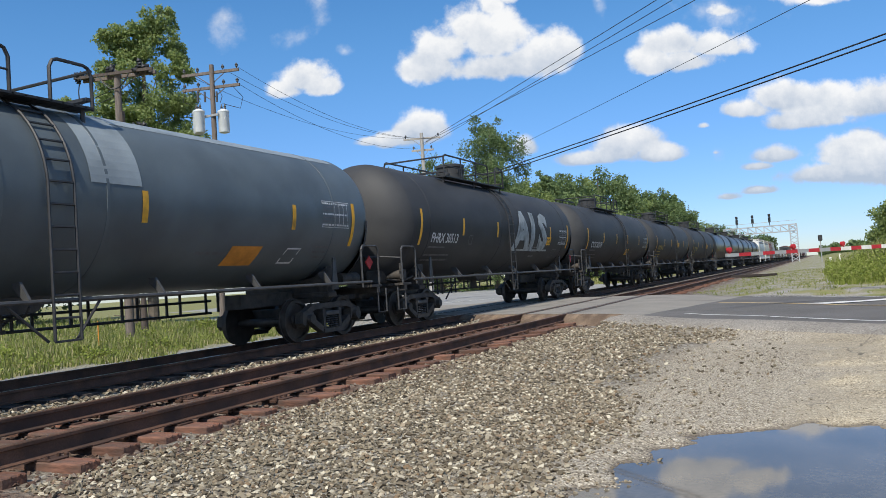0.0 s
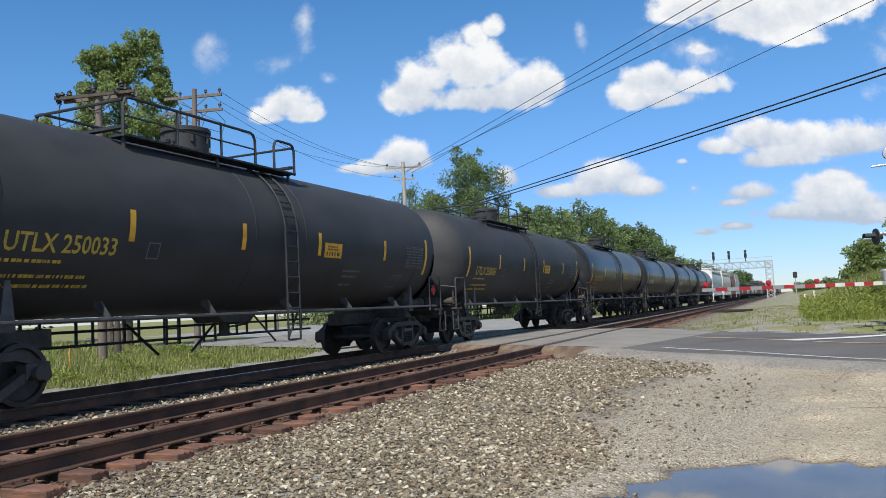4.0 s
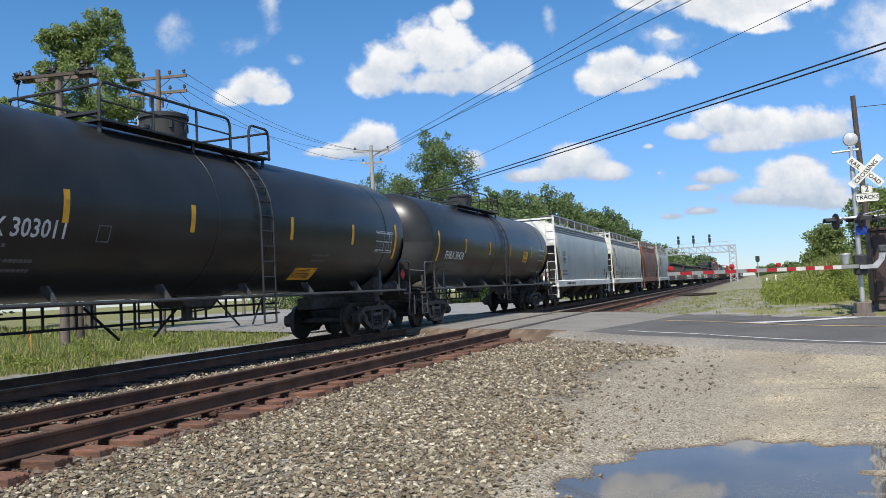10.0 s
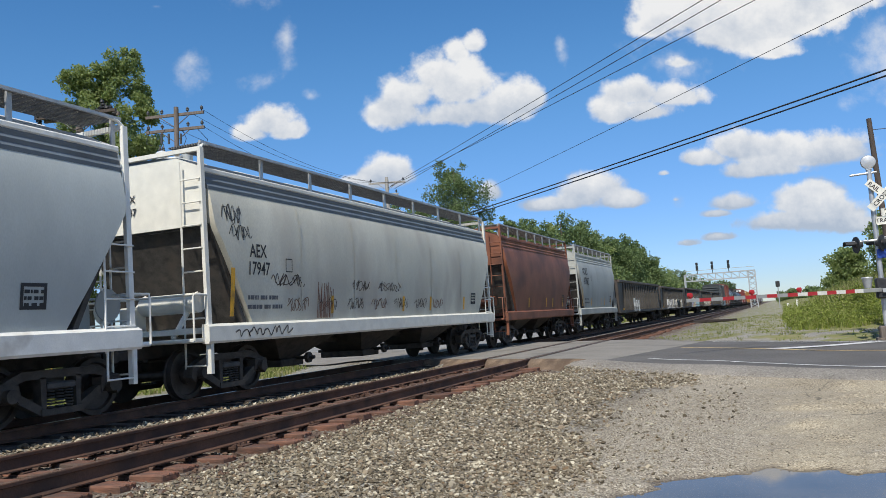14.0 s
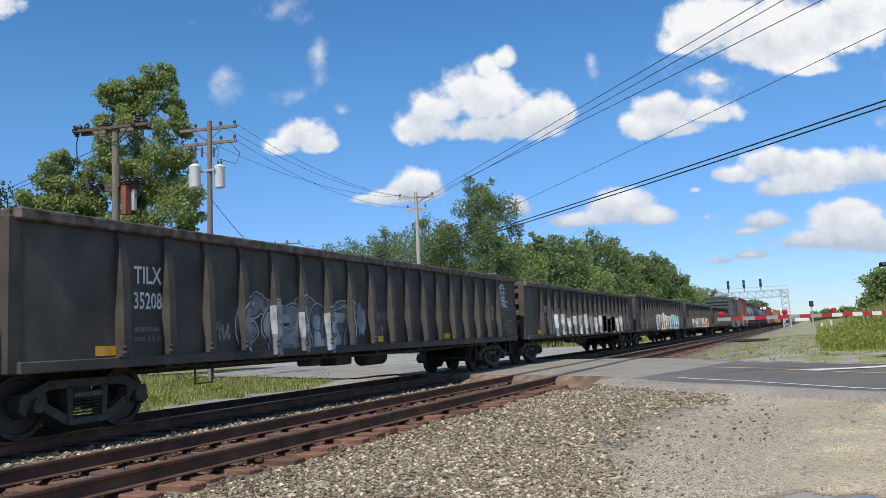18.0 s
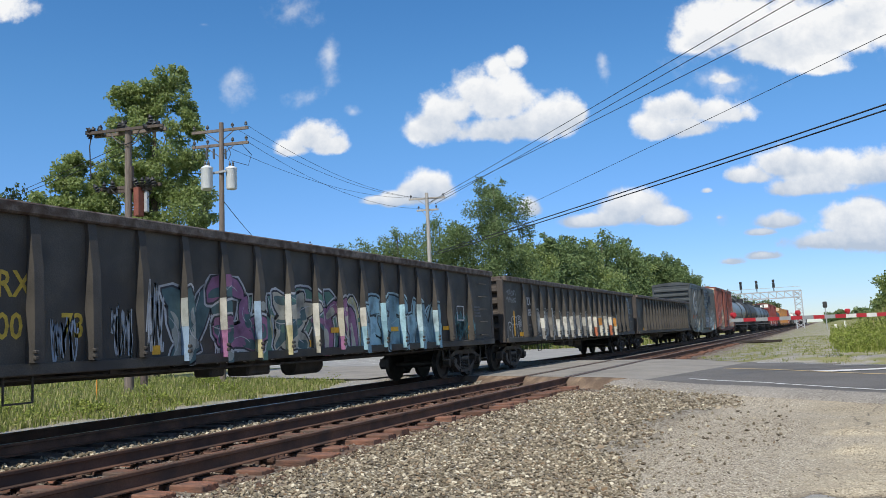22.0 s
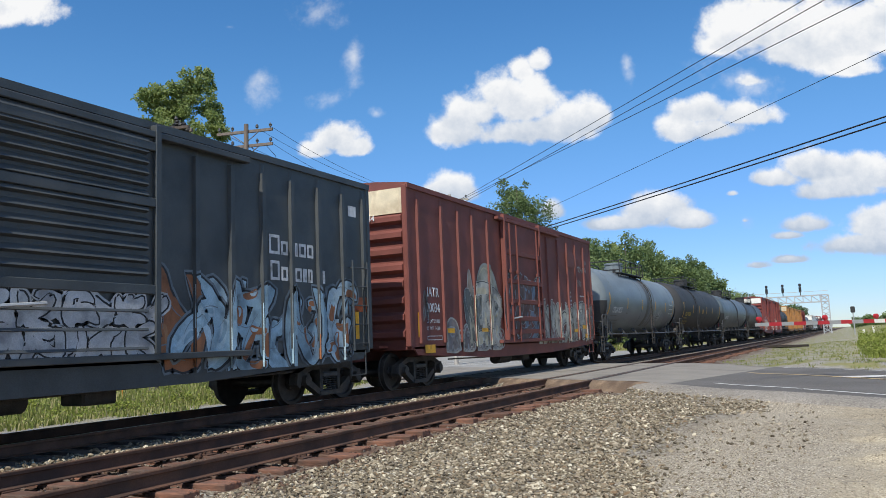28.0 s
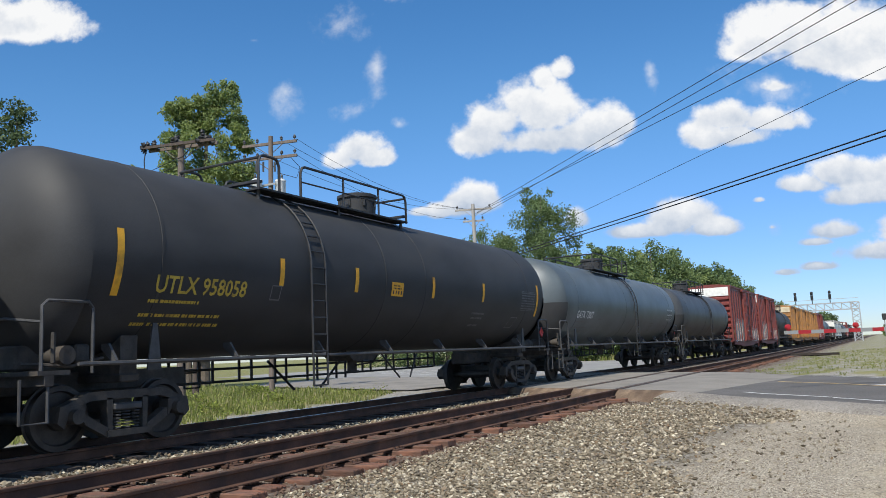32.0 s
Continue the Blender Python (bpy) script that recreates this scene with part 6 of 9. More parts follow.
        stick("reflector", patch(-half + 0.42, -half + 0.54, 1.45, 2.35), M_YELLOW, car, 0, 0, skin)
        stick("end_mark", letters(a, 0.2), ink, car, 0, 0, lambda z: 0).matrix_basis = pose(-0.55, -half - 0.10, 3.70, 0, 0, -90)
        stick("end_mark", letters(b, 0.2), ink, car, 0, 0, lambda z: 0).matrix_basis = pose(-0.65, -half - 0.10, 3.45, 0, 0, -90)
    for y in (-half * 0.45, 0.4, half * 0.30, half * 0.66):
        stick("reflector", patch(y - 0.06, y + 0.06, 1.45, 1.85), M_YELLOW, car, 0, 0, skin)
    stick("data_box", outline_box(0, 0.42, 0, 0.36, 0.05), M_STENCIL_BLACK, car, half - 1.9, 1.62, skin)
    stick("data_lines", bars([(0, 0.30)] * 3, 0.05, 0.04, 2), M_STENCIL_BLACK, car, half - 1.84, 1.84, skin)
    if art:
        art(car, skin, half)
    return car


# ---- gondola ----
def build_gondola(length, label, mark, ink=M_STENCIL, top=2.98, wide_bay=0.93, art=None, end=M_GON_BROWN, text_y=None, drop=0.0):
    car = thing("gondola_car", label, "gondola car", "freight train cars")
    half = length / 2 - 0.62
    W = 1.46

    def skin(z):
        return W

    def sides(bm):
        for s in (-1, 1):
            box(bm, (s * (W - 0.03), 0, (top + 0.95) / 2), (0.06, 2 * half, top - 0.95))
    part("side_wall", shared(("gon_side", length, top), sides, M_GON), M_GON, car)

    def floor(bm):
        box(bm, (0, 0, 1.12), (2 * W - 0.14, 2 * half - 0.1, 0.10))
        box(bm, (0, 0, 0.90), (0.42, 2 * half + 1.0, 0.32), 0.02)
        for y in np.linspace(-half + 2.8, half - 2.8, 7):
            box(bm, (0, y, 0.95), (2.7, 0.16, 0.22))
    part("underframe", shared(("gon_floor", length), floor, M_UNDER), M_UNDER, car)

    def lip(bm):
        for s in (-1, 1):
            box(bm, (s * (W + 0.02), 0, top + 0.02), (0.18, 2 * half + 0.1, 0.17), 0.025)
        for s in (-1, 1):
            box(bm, (0, s * half, top + 0.02), (2 * W - 0.15, 0.16, 0.16), 0.025)
    part("top_chord", shared(("gon_lip", length, top), lip, M_SCRAPE), M_SCRAPE, car, "scraped steel top rail")

    def sill(bm):
        for s in (-1, 1):
            box(bm, (s * (W + 0.015), 0, 0.98), (0.12, 2 * half, 0.16), 0.015)
    part("side_sill", shared(("gon_sill", length), sill, M_GON), M_GON, car)

    def rib_x(z):
        f = (z - 1.06) / (top - 1.12)
        return W + (0.18 if f < 0.2 else 0.18 - 0.03 * (f - 0.2) / 0.5 if f < 0.7 else 0.15 - 0.10 * (f - 0.7) / 0.3)

    def rib(bm):
        z0, z1 = 1.06, top - 0.06
        zs = (z0, z0 + 0.33, z0 + 1.2, z1)
        prism(bm, [(W, z0)] + [(rib_x(z), z) for z in zs] + [(W, z1)], "y", -0.07, 0.07)
        for z in (z0 + 0.06, z0 + 0.14):
            box(bm, (W + 0.19, -0.06, z), (0.06, 0.06, 0.05), 0.01)

    me = shared(("gon_rib", top), rib, M_GON_RIB)
    r0, r9 = -length / 2 + 2.3 - (0.3 if wide_bay > 1.3 else 0), length / 2 - 2.4
    inner = max(3, round((r9 - r0 - 2 * wide_bay) / 0.925))
    ys = [r0] + [r0 + wide_bay + (r9 - r0 - 2 * wide_bay) * k / inner for k in range(inner + 1)] + [r9]
    POSTS[car.name] = [(y, rib_x, 0.072) for y in ys]
    for s in (-1, 1):
        for y in ys:
            part("side_post", me, M_GON_RIB, car, at=pose(0, y, 0, 0, 0, 0 if s > 0 else 180))
    for s in (-1, 1):
        turn = 0 if s > 0 else 180

        def ends(bm):
            box(bm, (0, half - 0.05, (top + 1.0) / 2), (2 * W - 0.12, 0.07, top - 1.0))
        part("end_wall", shared(("gon_end", length, top), ends, end), end, car, at=pose(0, 0, 0, 0, 0, turn))

        def end_rib(bm):
            prism(bm, [(half - 0.02, 0), (half + 0.14, 0.05), (half + 0.14, 0.17), (half - 0.02, 0.22)], "x", -W + 0.2, W - 0.2)
        for z in (1.35, 1.75, 2.15, 2.55):
            part("end_rib", shared(("gon_end_rib", length), end_rib, end), end, car, at=pose(0, 0, z, 0, 0, turn))

        def corner(bm):
            box(bm, (W - 0.10, half + 0.05, (top + 0.9) / 2), (0.22, 0.20, top - 0.9), 0.02)
        for sx in (0, -2 * (W - 0.10)):
            part("corner_post", shared(("gon_corner", length, top), corner, end), end, car, at=pose(sx if s > 0 else -sx, 0, 0, 0, 0, turn))

        def grab(bm):
            tube(bm, [(W + 0.02, half - 1.05, 0), (W + 0.09, half - 1.05, 0), (W + 0.09, half - 0.55, 0), (W + 0.02, half - 0.55, 0)], 0.014, 5)

        def end_grab(bm):
            tube(bm, [(W - 0.75, half + 0.1, 0), (W - 0.75, half + 0.2, 0), (W - 0.3, half + 0.2, 0), (W - 0.3, half + 0.1, 0)], 0.014, 5)
        for z in np.arange(1.2, top - 0.2, 0.38):
            part("grab_iron", shared(("gon_grab", length), grab, M_GON), M_GON, car, at=pose(0, 0, z, 0, 0, turn))
            part("grab_iron", shared(("gon_end_grab", length), end_grab, M_GON), M_GON, car, at=pose(0, 0, z, 0, 0, turn))

        def stirrup(bm):
            tube(bm, [(W, half - 1.05, 0.95), (W, half - 1.05, 0.5), (W, half - 0.6, 0.5), (W, half - 0.6, 0.95)], 0.018)
        part("stirrup_step", shared(("gon_stirrup", length), stirrup, M_GON), M_GON, car, at=pose(0, 0, 0, 0, 0, turn))

    def brake(bm):
        cyl(bm, (0.6, 0.5, 0.72), (0.6, 1.5, 0.72), 0.20, 14)
        box(bm, (0.8, -1.0, 0.78), (0.5, 0.7, 0.34), 0.04)
        box(bm, (0.9, -2.2, 0.80), (0.4, 0.4, 0.3), 0.04)
        tube(bm, [(1.3, -half + 2.6, 0.86), (1.3, 0, 0.80), (1.3, half - 2.6, 0.86)], 0.022)
        for y in (-half + 3.4, half - 3.4):
            tube(bm, [(1.35, y, 0.9), (1.35, y, 0.55), (1.35, y + 0.42, 0.55), (1.35, y + 0.42, 0.9)], 0.018)
    part("brake_gear", shared(("gon_brake", length), brake, M_UNDER), M_UNDER, car)
    add_trucks(car, length - 4.1)
    add_couplers(car, length)
    a, b = mark.split(" ")
    ty = ys[0] + 0.29 if text_y is None else -length / 2 + text_y
    if wide_bay > 1.3:
        for text, bay, z in ((a[:2], 0, 1.92), (a[2:], 1, 1.92), (b[:2], 0, 1.38), (b[2:4], 1, 1.38), (b[4:], 2, 1.38)):
            stick("reporting_mark", letters(text, 0.48), ink, car, ys[bay] + (0.72, 0.42, 0.45)[bay], z, skin, 0.8)
    else:
        stick("reporting_mark", letters(a, 0.38), ink, car, ty, 2.17 - drop, skin, 0.72)
        stick("reporting_mark", letters(b, 0.36), ink, car, ty - 0.02, 1.78 - drop, skin, 0.66)
        for k, z in enumerate((1.43, 1.28)):
            stick("stencil_line", bars([(0, 0.7)], 0.07, 0.0, 6 + k), M_STENCIL_DIM, car, ty, z, skin)
    stick("end_mark", letters(b, 0.22), ink, car, 0, 0, lambda z: 0).matrix_basis = pose(-0.2, -half - 0.17, 2.38, 0, 0, -90)
    for k in (0.05, 0.28, 0.5, 0.72, 0.955):
        y = -half + 0.35 + (2 * half - 1.4) * k
        stick("reflector", patch(y, y + 0.46, 1.09, 1.23, 1), M_YELLOW, car, 0, 0, lambda z: W + 0.003)
    stick("data_box", outline_box(0, 0.48, 0, 0.42, 0.03), M_STENCIL, car, half - 2.6, 1.62, lambda z: W + 0.003)
    stick("data_lines", bars([(0, 0.4)] * 4, 0.05, 0.04, 9), M_STENCIL_DIM, car, half - 1.35, 2.0, lambda z: W + 0.003)
    if art:
        art(car, skin, half)
    return car


# ---- boxcar ----
def build_boxcar(length, body, label, top=4.85, posts=None, door=(-1.5, 1.5), louvre=False, endmat=None, white_end=False, mark="", ink=M_STENCIL, art=None, roof=None):
    car = thing("boxcar", label, "boxcar", "freight train cars")
    half = length / 2 - 0.92
    W = 1.46

    def skin(z):
        return W

    def shell(bm):
        box(bm, (0, 0, (top + 0.95) / 2), (2 * W, 2 * half, top - 0.95), 0.02)
    part("body", shared(("box_shell", length, top), shell, body), body, car)

    def roofshape(bm):
        prism(bm, [(-W - 0.05, top - 0.10), (W + 0.05, top - 0.10), (W + 0.05, top + 0.02), (0.6, top + 0.13), (0, top + 0.16), (-0.6, top + 0.13), (-W - 0.05, top + 0.02)], "y", -half - 0.05, half + 0.05)
        for y in np.linspace(-half + 0.6, half - 0.6, 11):
            prism(bm, [(-W, top + 0.02), (W, top + 0.02), (0.6, top + 0.17), (0, top + 0.20), (-0.6, top + 0.17)], "y", y - 0.06, y + 0.06)
    part("roof", shared(("box_roof", length, top), roofshape, roof or body), roof or body, car)

    def post(bm):
        prism(bm, [(-0.065, 0), (0.065, 0), (0.045, 0.06), (-0.045, 0.06)], "z", 1.10, top - 0.34)
        prism(bm, [(-0.065, 0), (0.065, 0), (0, 0.02)], "z", top - 0.34, top - 0.16)

    me = shared(("box_post", top), post, body)
    d0, d1 = door
    if posts is None:
        posts = [y for y in np.linspace(-half + 0.75, half - 0.75, 12) if not d0 - 0.25 < y < d1 + 0.25]
    POSTS[car.name] = [(y, lambda z: W + 0.062, 0.048) for y in posts]
    for s in (-1, 1):
        for y in posts:
            part("side_post", me, body, car, at=pose(s * W, y, 0, 0, 0, -90 * s))

    def sill(bm):
        for s in (-1, 1):
            prism(bm, [(-half + 0.1, 1.02), (half - 0.1, 1.02), (half - 0.3, 0.82), (half - 2.8, 0.72), (d1 + 1, 0.62), (d0 - 1, 0.62), (-half + 2.8, 0.72), (-half + 0.3, 0.82)], "x", s * (W - 0.02) - 0.02, s * (W - 0.02) + 0.02)
        box(bm, (0, 0, 0.86), (0.4, 2 * half + 1.0, 0.3), 0.02)
    part("side_sill", shared(("box_sill", length, door), sill, body), body, car)

    def doorshape(bm):
        box(bm, (W + 0.06, (d0 + d1) / 2, (top + 1.05) / 2 - 0.1), (0.08, d1 - d0, top - 1.35), 0.01)
    panel_door = part("door", shared(("box_door", length, top, door, louvre), doorshape, body), body, car, "sliding plug door with louvres" if louvre else "sliding steel door")
    ym, yw = (d0 + d1) / 2, d1 - d0

    def slat(bm):
        prism(bm, [(W + 0.10, 0), (W + 0.17, 0.03), (W + 0.155, 0.06), (W + 0.10, 0.12)], "y", d0 + 0.18, d1 - 0.18)

    def rail_bar(bm):
        box(bm, (W + 0.12, ym, 0), (0.09, yw - 0.06, 0.14), 0.01)

    def frame_bar(bm):
        box(bm, (W + 0.10, 0, (top + 1.05) / 2), (0.15, 0.11, top - 1.15), 0.01)
    sl, rb = shared(("box_slat", length, door), slat, body), shared(("box_rail", length, door), rail_bar, body)
    if louvre:
        for k in range(6):
            part("louvre", sl, body, panel_door, at=(0, 0, 2.24 + k * 0.19))
            part("louvre", sl, body, panel_door, at=(0, 0, 3.42 + k * 0.165))
        for k in range(3):
            part("louvre", sl, body, panel_door, at=(0, 0, 1.15 + k * 0.27))
        for z in (2.05, 3.36, top - 0.40):
            part("door_rail", rb, body, panel_door, at=(0, 0, z))
    else:
        for z in (1.35, 1.75, 2.28, 2.9, 3.8):
            part("door_rail", rb, body, panel_door, at=(0, 0, z))
    for y in (d0, d1):
        part("door_frame", shared(("box_frame_bar", top), frame_bar, body), body, panel_door, at=(0, y, 0))

    def bolt(bm):
        cyl(bm, (W + 0.19, 0, 1.05), (W + 0.19, 0, top - 0.30), 0.026, 6)
        for z in (1.3, 2.2, 3.2):
            box(bm, (W + 0.18, 0, z), (0.09, 0.10, 0.10))
    for y in (d0 + 0.28, d0 + 0.85, d1 - 0.45) if not louvre else (d0 - 0.12, d0 - 0.02):
        part("door_lock_bar", shared(("box_bolt", top), bolt, body), body, panel_door, at=(0, y, 0))

    def lever(bm):
        tube(bm, [(W + 0.2, d0 + 0.3, 1.75), (W + 0.22, d0 + 0.95, 1.80)], 0.025)
    part("door_handle", shared(("box_lever", door), lever, M_GALV), M_GALV, panel_door)

    def track(bm):
        box(bm, (W + 0.09, (d0 + d1) / 2 + 0.8, 0), (0.14, d1 - d0 + 2.6, 0.10), 0.01)
    for z in (top - 0.2, 1.06):
        part("door_track", shared(("box_track", length, top, door), track, body), body, car, at=(0, 0, z))
    em = body
    for s in (-1, 1):
        turn = 0 if s > 0 else 180

        def ends(bm):
            lim = top - 0.75 if white_end else top - 0.2
            z = 1.2
            while z < lim - 0.2:
                prism(bm, [(half, z), (half + 0.13, z + 0.07), (half + 0.13, z + 0.19), (half, z + 0.27)], "x", -W + 0.12, W - 0.10)
                z += 0.40
            for sx in (-1, 1):
                box(bm, (sx * (W - 0.05), half + 0.02, (top + 1) / 2), (0.14, 0.14, top - 1.05), 0.02)
        part("end_ribs", shared(("box_end", length, top, white_end), ends, em), em, car, at=pose(0, 0, 0, 0, 0, turn))
        if white_end:
            def patch_end(bm):
                box(bm, (0, half + 0.03, top - 0.40), (2 * W - 0.06, 0.06, 0.62))
            part("end_patch", shared(("box_patch", length, top), patch_end, endmat), endmat, car, "cream patch over the end", at=pose(0, 0, 0, 0, 0, turn))

        def ladder(bm):
            for z in np.arange(1.15, 2.9, 0.40):
                tube(bm, [(W, half - 0.75, z), (W + 0.09, half - 0.75, z), (W + 0.09, half - 0.2, z), (W, half - 0.2, z)], 0.015, 5)
            for y in (half - 0.75, half - 0.2):
                cyl(bm, (W + 0.09, y, 1.0), (W + 0.09, y, 2.9), 0.02, 6)
            for z in np.arange(1.15, 2.9, 0.40):
                tube(bm, [(0.85, half, z), (0.85, half + 0.22, z), (1.38, half + 0.22, z), (1.38, half, z)], 0.015, 5)
            tube(bm, [(W, half - 0.75, 1.0), (W, half - 0.75, 0.5), (W, half - 0.2, 0.5), (W, half - 0.2, 1.0)], 0.018)
            box(bm, (0, half + 0.22, 1.05), (1.6, 0.4, 0.06))
        part("ladder", shared(("box_ladder", length), ladder, em), em, car, at=pose(0, 0, 0, 0, 0, turn))

    def gear(bm):
        cyl(bm, (0.7, -0.9, 0.55), (0.7, 0.1, 0.55), 0.18, 12)
        box(bm, (0.7, 1.2, 0.55), (0.5, 0.6, 0.3), 0.03)
        tube(bm, [(1.2, -half + 2.4, 0.66), (1.2, 0, 0.60), (1.2, half - 2.4, 0.66)], 0.02)
    part("brake_gear", shared(("box_gear", length), gear, M_UNDER), M_UNDER, car)
    add_trucks(car, length - 3.9)
    add_couplers(car, length)
    for y in (-half + 0.4, d0 - 0.6, d1 + 1.6, half - 0.5):
        stick("reflector", patch(y - 0.07, y + 0.07, 1.25, 1.85, 1), M_YELLOW, car, 0, 0, skin)
    if mark:
        a, b = mark.split(" ")
        ty = posts[0] + 0.34
        stick("reporting_mark", letters(a, 0.33), ink, car, ty + 0.04, 2.26, skin, 0.92)
        stick("reporting_mark", letters(b, 0.33), ink, car, ty, 1.87, skin, 0.86)
        for text, z in (("LD LMT 211800", 1.60), ("LT  WT   74200", 1.42)):
            stick("weight_line", letters(text, 0.125), ink, car, ty - 0.02, z, skin, 0.86)
        stick("data_box", outline_box(0, 0.80, 0, 0.11, 0.018), ink, car, ty, 1.17, skin)
        stick("end_mark", letters(mark, 0.2), ink, car, 0, 0, lambda z: 0).matrix_basis = pose(-0.35, -half - 0.17, top - 0.86, 0, 0, -90)
    if art:
        art(car, skin, half)
    return car

# ---- plants ----
def leaf_cards(points, size, rnd):
    """Small leaf faces at the given points, each turned at random."""
    n = len(points)
    a = rnd.normal(size=(n, 3))
    a /= np.linalg.norm(a, axis=1)[:, None]
    b = np.cross(a, rnd.normal(size=(n, 3)))
    b /= np.linalg.norm(b, axis=1)[:, None]
    s = size * rnd.uniform(0.6, 1.35, (n, 1))
    p = np.asarray(points)
    vs = np.stack([p - a * s, p + b * s * 0.55, p + a * s, p - b * s * 0.55], 1).reshape(-1, 3)
    fs = np.arange(4 * n).reshape(-1, 4)
    return vs, fs


def crown_points(rnd, lobes, count, thick=0.5):
    vol = np.array([l[3] * l[4] * l[5] for l in lobes]) ** (2 / 3)
    pick = rnd.choice(len(lobes), count, p=vol / vol.sum())
    d = rnd.normal(size=(count, 3))
    d /= np.linalg.norm(d, axis=1)[:, None]
    r = (1 - thick * rnd.uniform(0, 1, count) ** 1.2) * (1 + 0.16 * rnd.normal(size=count))
    L = np.array(lobes)[pick]
    p = L[:, :3] + d * r[:, None] * L[:, 3:]
    # thin the crown in clumps, to leave gaps
    keep = np.array([noise.noise(Vector(q) * 0.8) > -0.34 for q in p])
    return p[keep]


def build_tree(x, y, height, width, leaves, size, material, label, seed, lean=0.0, low=0.12, cone=False, column=False, category="tree", group="", crown=None):
    rnd = np.random.RandomState(seed)
    z0 = ground_z(x, y) if abs(x) < 60 and y < 120 else -0.4
    tree = thing("tree", label, category, group, at=(x, y, z0))
    bm = bmesh.new()
    tr = max(0.12, height * 0.018)
    pts = [(0, 0, -0.1), (0.1 * lean, 0, height * 0.3), (0.4 * lean, 0.1, height * 0.6), (0.6 * lean, 0.1, height * 0.92)]
    for a, b, ra, rb in zip(pts, pts[1:], (tr, tr * 0.8, tr * 0.5), (tr * 0.8, tr * 0.5, tr * 0.15)):
        cyl(bm, a, b, ra, 8, rb)
    lobes = []
    for k in range(52):
        f = low + (0.97 - low) * (k + rnd.uniform(0, 0.8)) / 52
        shape = (1 - f) ** 0.9 if cone else math.sin(math.pi * min(1, (f - low) / (1 - low) * 0.80 + 0.17)) ** (0.38 if column else 0.75)
        w = width / 2 * shape
        a = rnd.uniform(0, 6.28)
        off = w * (rnd.uniform(0.0, 0.72) if column else rnd.uniform(0.15, 0.80))
        c = (off * math.cos(a), off * math.sin(a), f * height)
        rr = w * rnd.uniform(0.30, 0.50) if column else max(w * rnd.uniform(0.22, 0.44), 0.06 * width)
        lobes.append((*c, rr, rr, rr * rnd.uniform(0.7, 1.1) * (0.5 if cone else 1)))
        if k % 4 == 0:
            cyl(bm, (0.4 * lean * f, 0, f * height * 0.78), (c[0] * 0.9, c[1] * 0.9, c[2]), tr * 0.32 * (1.1 - f), 5, tr * 0.08)
    if crown:  # lobes named one by one: across the view, up, radius
        right = Vector((y, -x, 0)).normalized()
        lobes = []
        for across_view, up, r in crown:
            for _ in range(14):
                o = Vector(rnd.normal(size=3)).normalized() * r * rnd.uniform(0.25, 1.0)
                q = right * (across_view + o.x) + Vector((x, y, 0)).normalized() * o.y * 1.4
                f = rnd.uniform(0.22, 0.46)
                lobes.append((q.x, q.y, up + o.z, r * f * 1.2, r * f * 1.2, r * f))
    part("trunk", bm, M_BARK, tree)
    p = crown_points(rnd, lobes, leaves)
    vs, fs = leaf_cards(p, size, rnd)
    part("crown", raw_mesh("crown", vs.tolist(), fs.tolist(), material), material, tree)
    return tree


